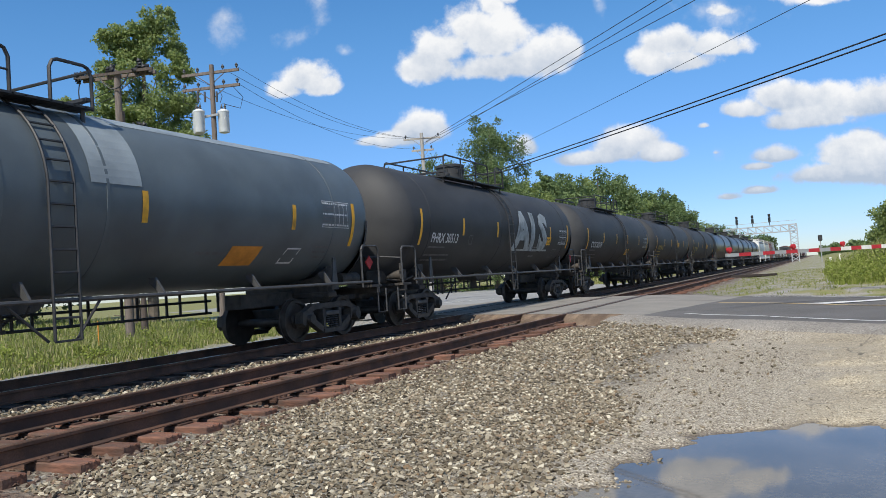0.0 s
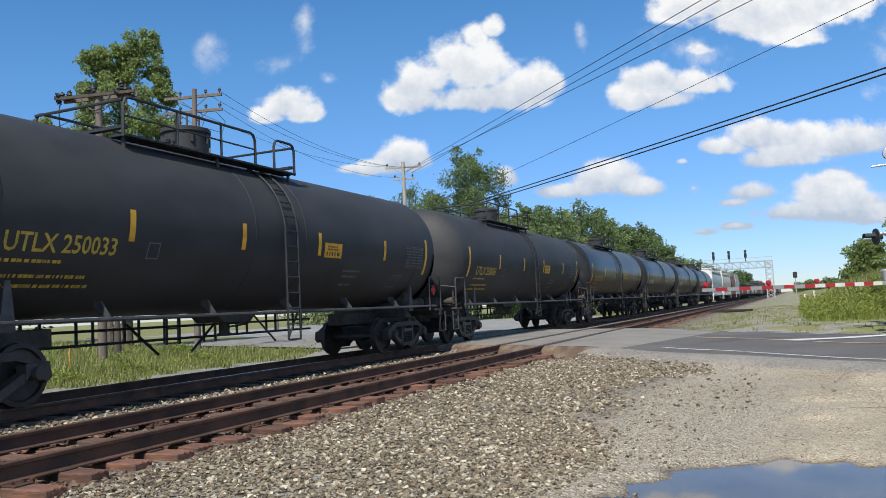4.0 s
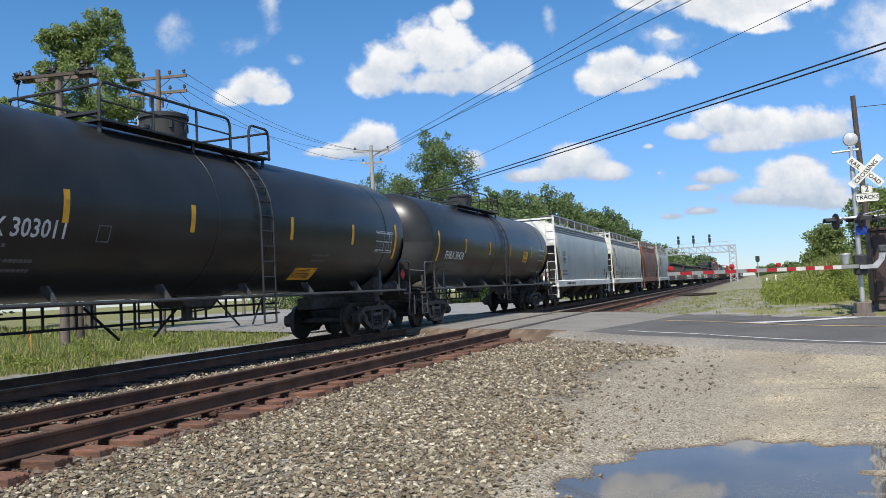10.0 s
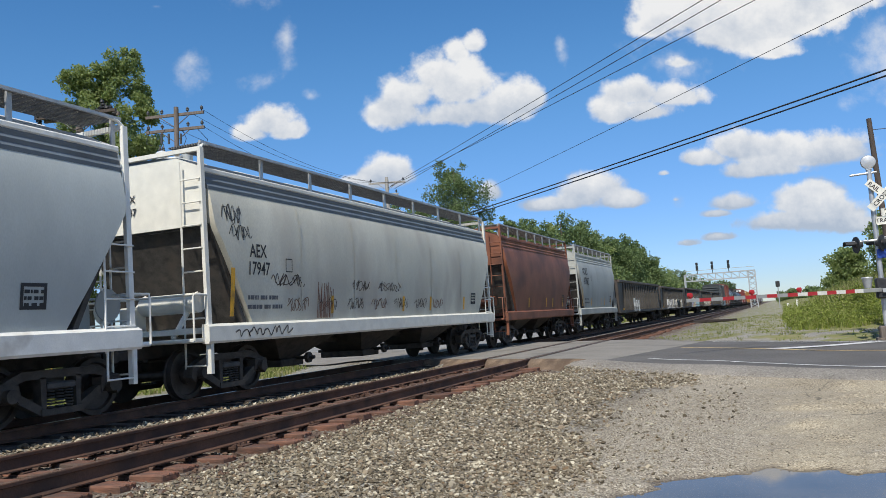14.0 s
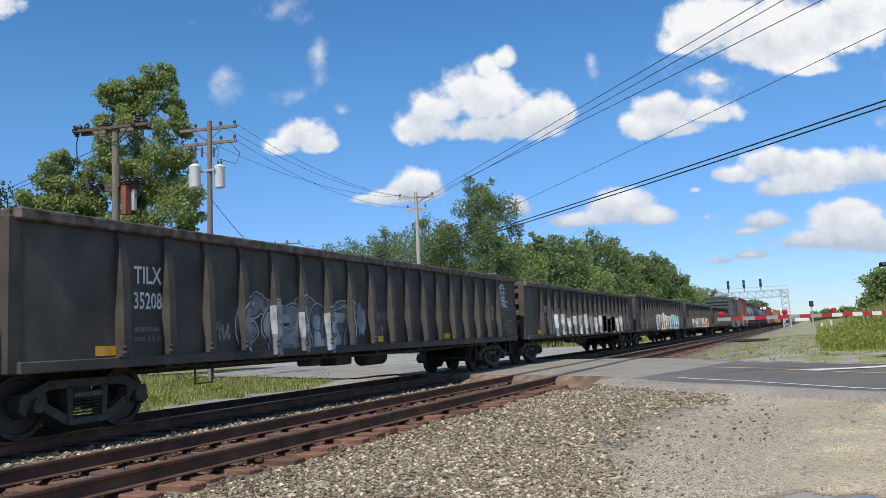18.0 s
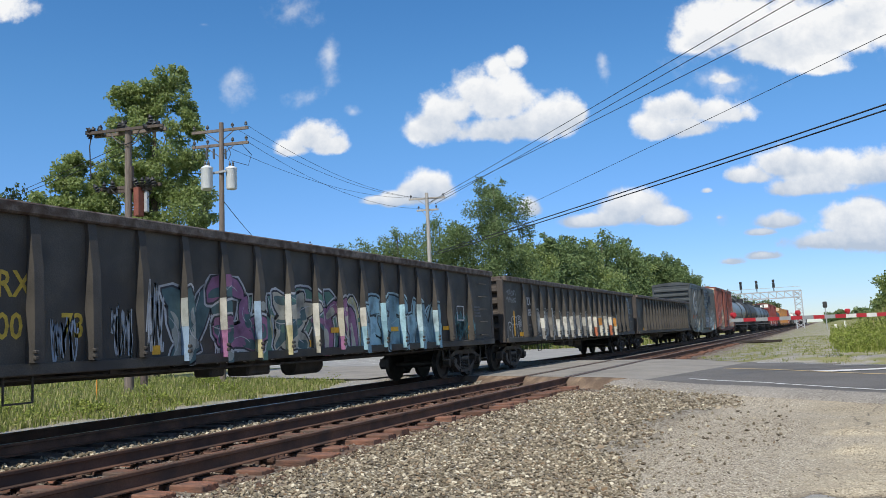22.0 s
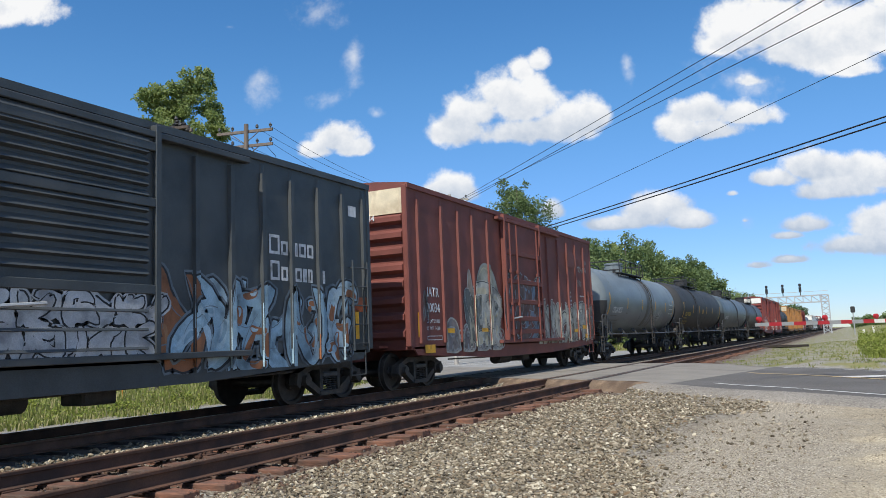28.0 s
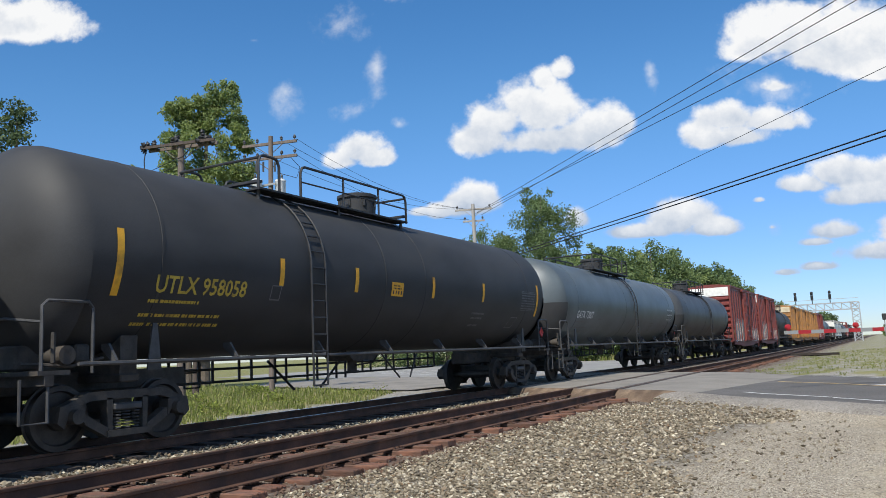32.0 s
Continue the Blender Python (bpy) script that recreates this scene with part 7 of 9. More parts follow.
def build_trees():
    leafy = "tall leafy deciduous tree in summer leaf"
    tall = [(1.27, 17.29, 0.88), (0.49, 16.9, 1.02), (-0.59, 16.49, 0.88), (-1.64, 15.91, 0.81), (1.88, 15.79, 0.95), (0.02, 15.19, 1.36), (2.02, 14.27, 1.02), (-1.35, 14.28, 1.02), (0.62, 13.21, 1.69),
            (-1.64, 12.62, 1.15), (2.32, 12.26, 0.95), (-0.3, 11.19, 1.86), (1.99, 10.25, 1.36), (-1.79, 10.5, 1.53), (2.6, 8.92, 1.02), (0.29, 8.91, 2.03), (-1.79, 8.57, 1.69), (0, 6, 2.6), (1.6, 5.0, 1.8), (-2, 5.0, 2.0)]
    side = [(-3.67, 12.03, 0.81), (-4.37, 11.2, 1.02), (-2.95, 11.1, 1.15), (-4.92, 10.08, 1.02), (-3.8, 9.49, 1.36), (-2.37, 8.88, 1.53), (-5.45, 8.51, 1.02), (-4.6, 7, 1.8), (-3, 6, 2.0), (-5.8, 6.5, 1.4)]
    build_tree(-33.9, 33.4, 17.6, 6.4, 105000, 0.092, M_LEAF, "tall cottonwood with light green leaves behind the poles", 3, 0.2, 0.10, crown=tall)
    build_tree(-34.4, 32.7, 11.6, 6.4, 52000, 0.092, M_LEAF, "bushy green tree beside the tall cottonwood", 4, -1.0, 0.05, crown=[(a + 0.6, u, r) for a, u, r in side])
    build_tree(-56.8, 36.4, 22.6, 20.0, 30000, 0.14, M_LEAF3, "dark tree at the edge of the wood", 5, 0.3, 0.1, cone=True)
    build_tree(-58.0, 43.0, 15.8, 12.0, 9000, 0.20, M_LEAF3, "dark tree at the edge of the wood", 6, 0.0, 0.05)
    build_tree(-31.2, 79.5, 19.2, 11.5, 60000, 0.125, M_LEAF2, "tall tree with an open feathery crown", 7, 0.4, 0.10)
    build_tree(-38.0, 80.0, 15.5, 12.5, 34000, 0.13, M_LEAF2, leafy, 8, 0.0, 0.04, group="trees along the railway")
    build_tree(-44.5, 82.0, 15.0, 12.0, 30000, 0.13, M_LEAF2, leafy, 9, 0.0, 0.04, group="trees along the railway")
    build_tree(-52.0, 88.0, 15.0, 13, 22000, 0.15, M_LEAF2, leafy, 19, 0.0, 0.04, group="trees along the railway")
    build_tree(-60.0, 93.0, 15.5, 14, 22000, 0.15, M_LEAF2, leafy, 20, 0.0, 0.04, group="trees along the railway")
    build_tree(-27.0, 84.0, 8.5, 8.0, 16000, 0.13, M_LEAF2, leafy, 21, 0.0, 0.02, group="trees along the railway")
    rnd = random.Random(11)
    y, k = 92.0, 30
    tops = ((92, 14.0), (105, 15.4), (120, 16), (147, 19.5), (180, 21.5), (215, 21.5), (232, 20), (250, 17.2), (315, 16.5), (400, 15), (470, 13))
    while y < 470:
        h = lerp_rows(tops, y) * rnd.uniform(0.86, 1.04)
        x = lerp_rows(((92, -31.5), (110, -33), (150, -37), (215, -35), (250, -34), (315, -36), (470, -22)), y) + rnd.uniform(-1, 1.5)
        m = rnd.choice((M_LEAF2, M_LEAF2, M_LEAF3, M_LEAF))
        build_tree(x, y, h, h * rnd.uniform(0.65, 0.85), 22000 if y < 260 else 2600, 0.12 + y / 1300, m, leafy, k, 0, 0.03, group="trees along the railway")
        if y < 260:
            build_tree(x + rnd.uniform(2.5, 4.0), y + 3, h * rnd.uniform(0.42, 0.55), h * 0.55, 7000, 0.12 + y / 1300, M_LEAF2, "low leafy tree at the edge of the wood", k + 200, 0, 0.0, group="trees along the railway")
        k += 1
        y += 6.0 + y / 45
    for x, y, h, w, s in ((8.9, 47.5, 6.2, 4.6, 71), (11.5, 44.0, 9.4, 6.0, 72), (6.4, 51.0, 4.6, 3.4, 77), (4.7, 60.0, 3.3, 3.6, 78)):
        build_tree(x, y, h, w, 17000, 0.10, M_LEAF, "grey-green leafy tree on the bank", s, 0.1, 0.03, column=True)
    for x, y, h, w, s in ((8.6, 104, 3.6, 4.2, 73), (14.5, 86, 8.5, 8, 74), (11.5, 66, 6.5, 7, 75), (18, 75, 9.5, 9, 76)):
        build_tree(x, y, h, w, 5500, 0.22, M_LEAF2, leafy, s, 0.0, 0.02)
    for k, (x, y) in enumerate(((10, 140), (14, 170), (9, 210), (12, 260), (6, 330), (3, 420), (8, 390))):
        build_tree(x, y, 3.0 + k * 0.55, 8, 1600, 0.4, M_LEAF2, leafy, 80 + k, 0.0, 0.02)


def tufts(name, count, area, height, material, label, seed, keep=None, width=0.018, spread=0.12):
    """Grass: thin bent blades in tufts, as one mesh."""
    rnd = np.random.RandomState(seed)
    vs, fs = [], []
    made = 0
    while made < count:
        x, y = rnd.uniform(area[0], area[1]), rnd.uniform(area[2], area[3])
        made += 1
        if keep and not keep(x, y, rnd):
            continue
        z = ground_z(x, y)
        for _ in range(5):
            a, h = rnd.uniform(0, 6.28), rnd.uniform(*height)
            dx, dy = math.cos(a), math.sin(a)
            px, py = x + rnd.uniform(-spread, spread), y + rnd.uniform(-spread, spread)
            w = width * rnd.uniform(0.7, 1.5)
            b = rnd.uniform(0.1, 0.5) * h
            k = len(vs)
            vs += [(px - dy * w, py + dx * w, z - 0.02), (px + dy * w, py - dx * w, z - 0.02), (px + dx * b * 0.4 + dy * w * 0.7, py + dy * b * 0.4 - dx * w * 0.7, z + h * 0.6),
                   (px + dx * b * 0.4 - dy * w * 0.7, py + dy * b * 0.4 + dx * w * 0.7, z + h * 0.6), (px + dx * b, py + dy * b, z + h)]
            fs += [(k, k + 1, k + 2, k + 3), (k + 3, k + 2, k + 4)]
    return tagged(new(name, raw_mesh(name, vs, fs, material)), label, "grass", kind="stuff")


def build_bush(x, y, h, w, count, material, label, seed, size=0.06):
    rnd = np.random.RandomState(seed)
    z = ground_z(x, y)
    bush = thing("bush", label, "bush", "weeds and bushes", at=(x, y, z))
    bm = bmesh.new()
    lobes = []
    for k in range(7):
        a = k * 0.9 + rnd.uniform(0, 0.5)
        tip = (w * 0.35 * math.cos(a), w * 0.35 * math.sin(a), h * rnd.uniform(0.5, 0.85))
        cyl(bm, (0, 0, -0.05), tip, 0.012, 5, 0.004)
        lobes.append((tip[0] * 0.9, tip[1] * 0.9, tip[2] * 0.75, w * 0.3, w * 0.3, h * 0.35))
    part("stem", bm, M_BARK, bush)
    vs, fs = leaf_cards(crown_points(rnd, lobes, count, 0.8), size, rnd)
    part("leaves", raw_mesh("leaves", vs.tolist(), fs.tolist(), material), material, bush)


def leafy_patch(name, count, area, top, size, material, label, seed, keep):
    """Leafy weeds as one mesh: small leaf faces under an uneven top."""
    rnd = np.random.RandomState(seed)
    at = np.stack([rnd.uniform(area[0], area[1], count), rnd.uniform(area[2], area[3], count)], 1)
    at = at[[keep(x, y) for x, y in at]]
    h = np.array([top * (0.35 + 1.1 * abs(noise.noise((x * 1.1, y * 0.9, 4)))) * (0.7 + 0.9 * abs(noise.noise((x * 4, y * 4, 9)))) for x, y in at])
    z = np.array([ground_z(x, y) for x, y in at]) + h * rnd.uniform(0, 1, len(at)) ** 0.6
    vs, fs = leaf_cards(np.column_stack([at, z]), size, rnd)
    return tagged(new(name, raw_mesh(name, vs.tolist(), fs.tolist(), material)), label, "weeds", kind="stuff")


def build_plants():
    def left_keep(x, y, r):
        n = across(x, y)
        return x < -15.9 - 1.0 * noise.noise((x * 0.5, y * 0.5, 0)) and n < 14.2 and noise.noise((x * 0.35, y * 0.35, 5)) > -0.35
    tufts("grass", 14000, (-34, -15.2, 6, 34), (0.05, 0.20), M_GRASS, "unmown green and straw grass beside the track", 21, left_keep)
    tufts("grass", 3800, (-33, -17.0, 6, 33), (0.15, 0.48), M_GRASS, "tall straw and green grass beside the track", 29, lambda x, y, r: x < -17.6 - 0.8 * noise.noise((x * 0.5, y * 0.5, 0)) and across(x, y) < 13.2 and noise.noise((x * 0.4, y * 0.4, 8)) > -0.2, 0.014, 0.16)
    leafy_patch("weeds", 26000, (-30, -16.2, 7, 31), 0.42, 0.034, M_WEED, "low leafy green weeds in the grass beside the track", 30, lambda x, y: left_keep(x, y, None) and noise.noise((x * 0.45, y * 0.45, 11)) > -0.05)
    tufts("grass", 6000, (-75, -33, 0, 60), (0.15, 0.45), M_GRASS, "rough grass of the field beyond the poles", 28, lambda x, y, r: across(x, y) < 14.2, 0.05, 0.4)
    tufts("grass", 2600, (-60, -16, 34, 100), (0.3, 0.7), M_GRASS, "unmown grass beyond the parking lot", 22, lambda x, y, r: across(x, y) > 24.5 and not (x < -15.6 and 34 < y < 75 + (-15.6 - x) * 0.45 and y > 40.5 + (-24 - x) * 0.57), 0.05, 0.3)
    tufts("grass", 2600, (-5.0, 3.4, 27, 75), (0.02, 0.09), M_GRASS, "sparse weeds in the gravel beside the track", 23, lambda x, y, r: across(x, y) > 24.8 and noise.noise((x * 1.1, y * 0.9, 1)) > 0.0 + 0.5 * (r.uniform(0, 1) - 0.5), 0.016, 0.22)
    def bank(x, y, edge):
        return across(x, y) > 29.6 + edge and x - 0.7 - edge + 0.5 * noise.noise((x, y * 0.6, 3)) > (33.0 - y) * 0.30
    leafy_patch("weeds", 80000, (0.4, 9, 31, 58), 1.12, 0.042, M_WEED, "leafy yellow-green weeds on the bank", 27, lambda x, y: bank(x, y, 0.2))
    tufts("grass", 5000, (0.4, 12, 31, 62), (0.08, 0.32), M_WEED, "low yellow-green weeds at the foot of the bank", 24, lambda x, y, r: bank(x, y, 0.0), 0.016, 0.2)
    tufts("grass", 2500, (1.2, 12, 32, 60), (0.15, 0.45), M_WEED, "tall green weeds on the bank", 26, lambda x, y, r: bank(x, y, 1.1), 0.018, 0.22)
    tufts("grass", 5200, (2.6, 14, 39, 66), (0.5, 1.3), M_GRASS, "straw-coloured tall grass on the bank", 25, None, 0.022, 0.35)
    rnd = random.Random(8)
    for k in range(16):
        x, y = rnd.uniform(3.2, 8.5), rnd.uniform(35, 47)
        build_bush(x, y, rnd.uniform(0.5, 1.2), rnd.uniform(1.0, 1.9), 900, M_WEED, "leafy green weeds on the bank", 300 + k, 0.05)
    build_bush(-22.6, 25.0, 0.75, 1.0, 500, M_WEED, "bright green bush in the grass", 40, 0.045)
    build_bush(-19.8, 14.0, 0.7, 0.9, 400, M_WEED, "bright green bush in the grass", 41, 0.045)
    for k in range(9):
        build_bush(-17 - rnd.uniform(0, 9), 9 + rnd.uniform(0, 17), rnd.uniform(0.35, 0.6), rnd.uniform(0.5, 1.0), 220, M_WEED, "low green weed in the grass", 50 + k, 0.045)


# ---- poles and wires ----
def cross_arm(bm, z, length, turn):
    m = Matrix.Rotation(turn, 4, "Z")
    vs = box(bm, (0, 0.14, z), (length, 0.10, 0.12), 0)
    for v in vs:
        v.co = m @ v.co


def insulators(pole, z, spots, turn):
    def make(bm):
        cyl(bm, (0, 0, 0), (0, 0, 0.10), 0.02, 6)
        lathe(bm, [(0.08, 0.03), (0.10, 0.07), (0.14, 0.06), (0.17, 0.075), (0.22, 0.04), (0.25, 0.03)], "z", (0, 0, 0), 10)
    me = shared("insulator", make, M_RAIL_GREY)
    for d in spots:
        part("insulator", me, M_RAIL_GREY, pole, at=(d * math.cos(turn) - 0.14 * math.sin(turn), d * math.sin(turn) + 0.14 * math.cos(turn), z))


def build_pole(x, y, top, r, material, label, arms, turn=0.6, lean=(0, 0)):
    z0 = ground_z(x, y)
    pole = thing("utility_pole", label, "utility pole", "poles along the road", at=(x, y, z0))
    h = top - z0
    bm = bmesh.new()
    cyl(bm, (0, 0, -0.3), (lean[0], lean[1], h), r, 14, r * 0.72)
    part("shaft", bm, material, pole)
    for dz, length, spots in arms:
        bm = bmesh.new()
        cross_arm(bm, h - dz, length, turn)
        for s in (-1, 1):
            m = Matrix.Rotation(turn, 4, "Z")
            cyl(bm, m @ Vector((s * length * 0.28, 0.12, h - dz)), m @ Vector((0, 0.12, h - dz - 0.55)), 0.02, 5)
        part("cross_arm", bm, material, pole)
        insulators(pole, h - dz + 0.05, spots, turn)
    return pole, h


def build_poles():
    p1, h = build_pole(-23.5, 21.95, 9.85, 0.17, M_POLE, "stout weathered pole with two arms and a red box", [(0.18, 3.1, ())], 0.23)
    bm = bmesh.new()
    for z, w in ((h - 2.32, 2.6), (h - 2.46, 1.8)):
        cross_arm(bm, z, w, 0.23)
    part("lower_arm", bm, M_POLE_DARK, p1)
    bm = bmesh.new()
    for v in box(bm, (0, -0.16, h - 0.12), (3.2, 0.09, 0.11), 0):
        v.co = Matrix.Rotation(0.23, 4, "Z") @ v.co
    part("front_arm", bm, M_POLE_DARK, p1, "dark weathered front arm")
    for s in (-1, 1):
        bm = bmesh.new()
        tube(bm, [Matrix.Rotation(0.23, 4, "Z") @ Vector(q) for q in ((s * 0.62, -0.2, h - 0.2), (s * 0.5, -0.2, h - 0.42), (s * 0.2, -0.2, h - 0.68), (0, -0.18, h - 0.72))], 0.022)
        part("arm_brace", bm, M_BLACKSTEEL, p1)

    def lug(bm):
        lathe(bm, [(-0.06, 0.02), (0, 0.05), (0.04, 0.12), (0.08, 0.05), (0.13, 0.115), (0.18, 0.05), (0.23, 0.10), (0.28, 0.05), (0.34, 0.02)], "z", (0, 0, 0), 10)
    me = shared("bushing", lug, M_BLACKSTEEL)
    for d, z, tilt in ((-1.1, 0.0, 25), (-0.98, 0.08, -15), (-0.86, -0.02, 30), (-0.3, 0.05, 0), (-0.12, 0.12, 20), (0.62, 0.03, -20), (0.8, 0.1, 15), (0.95, 0.0, 35), (-1.18, 0.1, 70), (-1.02, 0.05, -60), (-1.25, -0.1, 50), (0.7, 0.0, 75), (0.88, 0.12, -50), (1.05, -0.05, -70), (0.78, 0.22, 20), (-0.2, 0.22, -35), (-0.05, 0.1, 60), (-1.0, -2.25, 40), (-0.65, -2.3, -30), (0.3, -2.15, 35), (0.75, -2.1, 60), (-0.8, -2.25, 0), (-0.5, -2.22, 10), (0.45, -2.2, 0), (0.62, -2.25, -15), (0.85, -2.22, 20)):
        part("bushing", me, M_BLACKSTEEL, p1, at=pose(d * 1.26, d * 0.30, h - 0.16 + z, tilt, 0, 0))
    bm = bmesh.new()
    box(bm, (0.36, 0.16, h - 2.95), (0.26, 0.3, 1.12), 0.02)
    part("control_box", bm, M_SIGNRED, p1, "weathered red box on the pole")
    bm = bmesh.new()
    box(bm, (0.58, 0.34, h - 2.85), (0.14, 0.16, 1.0), 0.02)
    part("cable_guard", bm, M_GALV, p1, "pale metal cable guard")
    for k, (pa, pb, pc) in enumerate((((-1.50, -0.40, h - 0.05), (-1.60, -0.42, h - 0.6), (-1.55, -0.40, h - 1.9)), ((0.4, 0.25, h - 2.3), (0.75, 0.4, h - 2.6), (0.6, 0.3, h - 2.9)), ((-0.6, -0.3, h - 2.4), (-0.3, -0.1, h - 2.8), (-0.15, 0, h - 2.5)))):
        bm = bmesh.new()
        tube(bm, [pa, pb, pc], 0.022)
        part("drop_lead", bm, M_BLACKSTEEL, p1)
    bm = bmesh.new()
    box(bm, (0.18, 0.0, h - 2.0), (0.10, 0.14, 0.9), 0.01)
    part("conduit", bm, M_POLE_DARK, p1)
    p2, h = build_pole(-23.35, 26.9, 11.15, 0.14, M_POLE, "pole with two cross arms and three grey transformers", [(0.32, 2.7, (-1.25, -0.6, 0.6, 1.25)), (0.98, 2.7, (-1.25, -0.6, 0.6, 1.25))], 0.24, (0.10, 0.08))

    def can(bm):
        lathe(bm, [(0, 0.08), (0.03, 0.21), (0.08, 0.235), (0.90, 0.235), (0.93, 0.255), (0.98, 0.25), (1.06, 0.11), (1.08, 0.02)], "z", (0, 0, 0), 20)
        box(bm, (0, 0.22, 0.45), (0.10, 0.1, 0.4))
        for k in range(3):
            a = -0.9 + k * 0.9
            box(bm, (0.215 * math.sin(a), -0.215 * math.cos(a), 0.62), (0.05, 0.05, 0.06))

    def pot(bm):
        lathe(bm, [(0, 0.035), (0.06, 0.06), (0.10, 0.035), (0.16, 0.055), (0.20, 0.03), (0.28, 0.02)], "z", (0, 0, 0), 8)
    for side, back in ((-0.62, 0.12), (-0.36, -0.22), (0.62, -0.15)):
        c = part("transformer", shared("transformer", can, M_CAN), M_CAN, p2, "pale grey transformer can", at=(side * 0.77, side * 0.64 + back, h - 3.05))
        for dx in (-0.09, 0.09):
            part("bushing", shared("can_bushing", pot, M_RAIL_GREY), M_RAIL_GREY, c, at=(dx, 0, 1.02))
    bm = bmesh.new()
    box(bm, (0.0, -0.05, h - 2.25), (0.9, 0.08, 0.09))
    part("hanger", bm, M_GALV, p2)
    for pts in (((0.85, 0.55, h - 1.0), (1.15, 0.8, h - 1.45), (1.05, 0.7, h - 1.95), (0.5, 0.2, h - 1.75)), ((-0.85, -0.5, h - 1.0), (-1.0, -0.6, h - 1.6), (-0.62, -0.6, h - 1.75)), ((-0.3, -0.2, h - 1.0), (-0.5, -0.3, h - 1.4), (-0.25, -0.35, h - 1.7)), ((0.3, 0.2, h - 1.0), (0.42, 0.3, h - 1.4), (0.36, 0.2, h - 1.7))):
        bm = bmesh.new()
        tube(bm, list(pts), 0.013)
        part("lead", bm, M_WIRE, p2)
    for d in (-0.45, -0.15, 0.35):
        bm = bmesh.new()
        cyl(bm, (d * 0.8, d * 0.6 - 0.1, h - 1.65), (d * 0.8, d * 0.6 - 0.1, h - 1.2), 0.045, 8)
        part("fuse_cutout", bm, M_RAIL_GREY, p2)
    build_pole(-23.4, 47.6, 11.05, 0.16, M_POLE_PALE, "pale pole with two short cross arms", [(0.35, 2.5, (-1.1, 0, 1.1)), (1.15, 1.5, (-0.6, 0.6))], 0.35)
    build_pole(-44.0, 61.5, 11.0, 0.16, M_POLE, "distant pole with a cross arm", [(0.3, 2.6, (-1.1, 0, 1.1))], 0.5)
    build_pole(24.5, -1.2, 11.0, 0.16, M_POLE, "pole on the near side of the road", [(0.35, 2.5, (-1.1, 0, 1.1))], 0.75)
    build_pole(3.75, 30.2, 7.0, 0.11, M_POLE_DARK, "thin dark pole leaning behind the crossing signal", [], 0.0, (-0.25, -0.2))
    build_pole(-25.5, 24.6, 1.2, 0.16, M_POLE_DARK, "short wooden post stump in the grass", [])


def wire(a, b, sag, r, label):
    pts = []
    for k in range(25):
        f = k / 24
        p = Vector(a).lerp(Vector(b), f)
        pts.append((p.x, p.y, p.z - 4 * sag * f * (1 - f)))
    bm = bmesh.new()
    tube(bm, pts, r, 5)
    tagged(part("overhead_wire", bm, M_WIRE), label, "wire", "overhead wires")


def build_wires():
    thin, thick = "thin overhead power line", "thick black overhead cable"
    for y0, y1, z in ((48.2, -1.6, 10.55), (48.8, -1.0, 10.45), (47.6, 2.6, 10.3)):
        wire((-23.4, y0, z), (24.5, y1, z), 0.12, 0.014, thin)
    wire((-24.4, 57.4, 9.55), (24.5, 0.65, 9.55), 0.12, 0.012, thin)
    for dz in (0.0, 0.16):
        wire((-23.4, 48.5, 6.9 + dz), (24.5, 4.3, 7.3 + dz), 0.25, 0.026, thick)
    for k, dx in enumerate((-1.1, 0.5, 1.1)):
        wire((-23.25 + dx * 1.1, 27.0 + dx * 0.27, 10.9), (-23.4 + dx * 0.75, 47.6 + dx * 0.7, 10.7), 0.75 + 0.1 * k, 0.009, thin)
    wire((-22.1, 27.3, 10.2), (-23.4, 46.9, 9.9), 0.8, 0.009, thin)
    wire((-23.2, 27.0, 7.6), (-44, 61.5, 8.6), 0.8, 0.016, thin)
    wire((-23.6, 21.9, 9.2), (-90, 40, 10.0), 0.8, 0.014, thin)
    wire((-23.6, 21.9, 8.9), (-90, 38, 9.6), 0.8, 0.014, thin)
    wire((3.55, 30.0, 6.6), (24, 27, 7.2), 0.4, 0.012, thin)


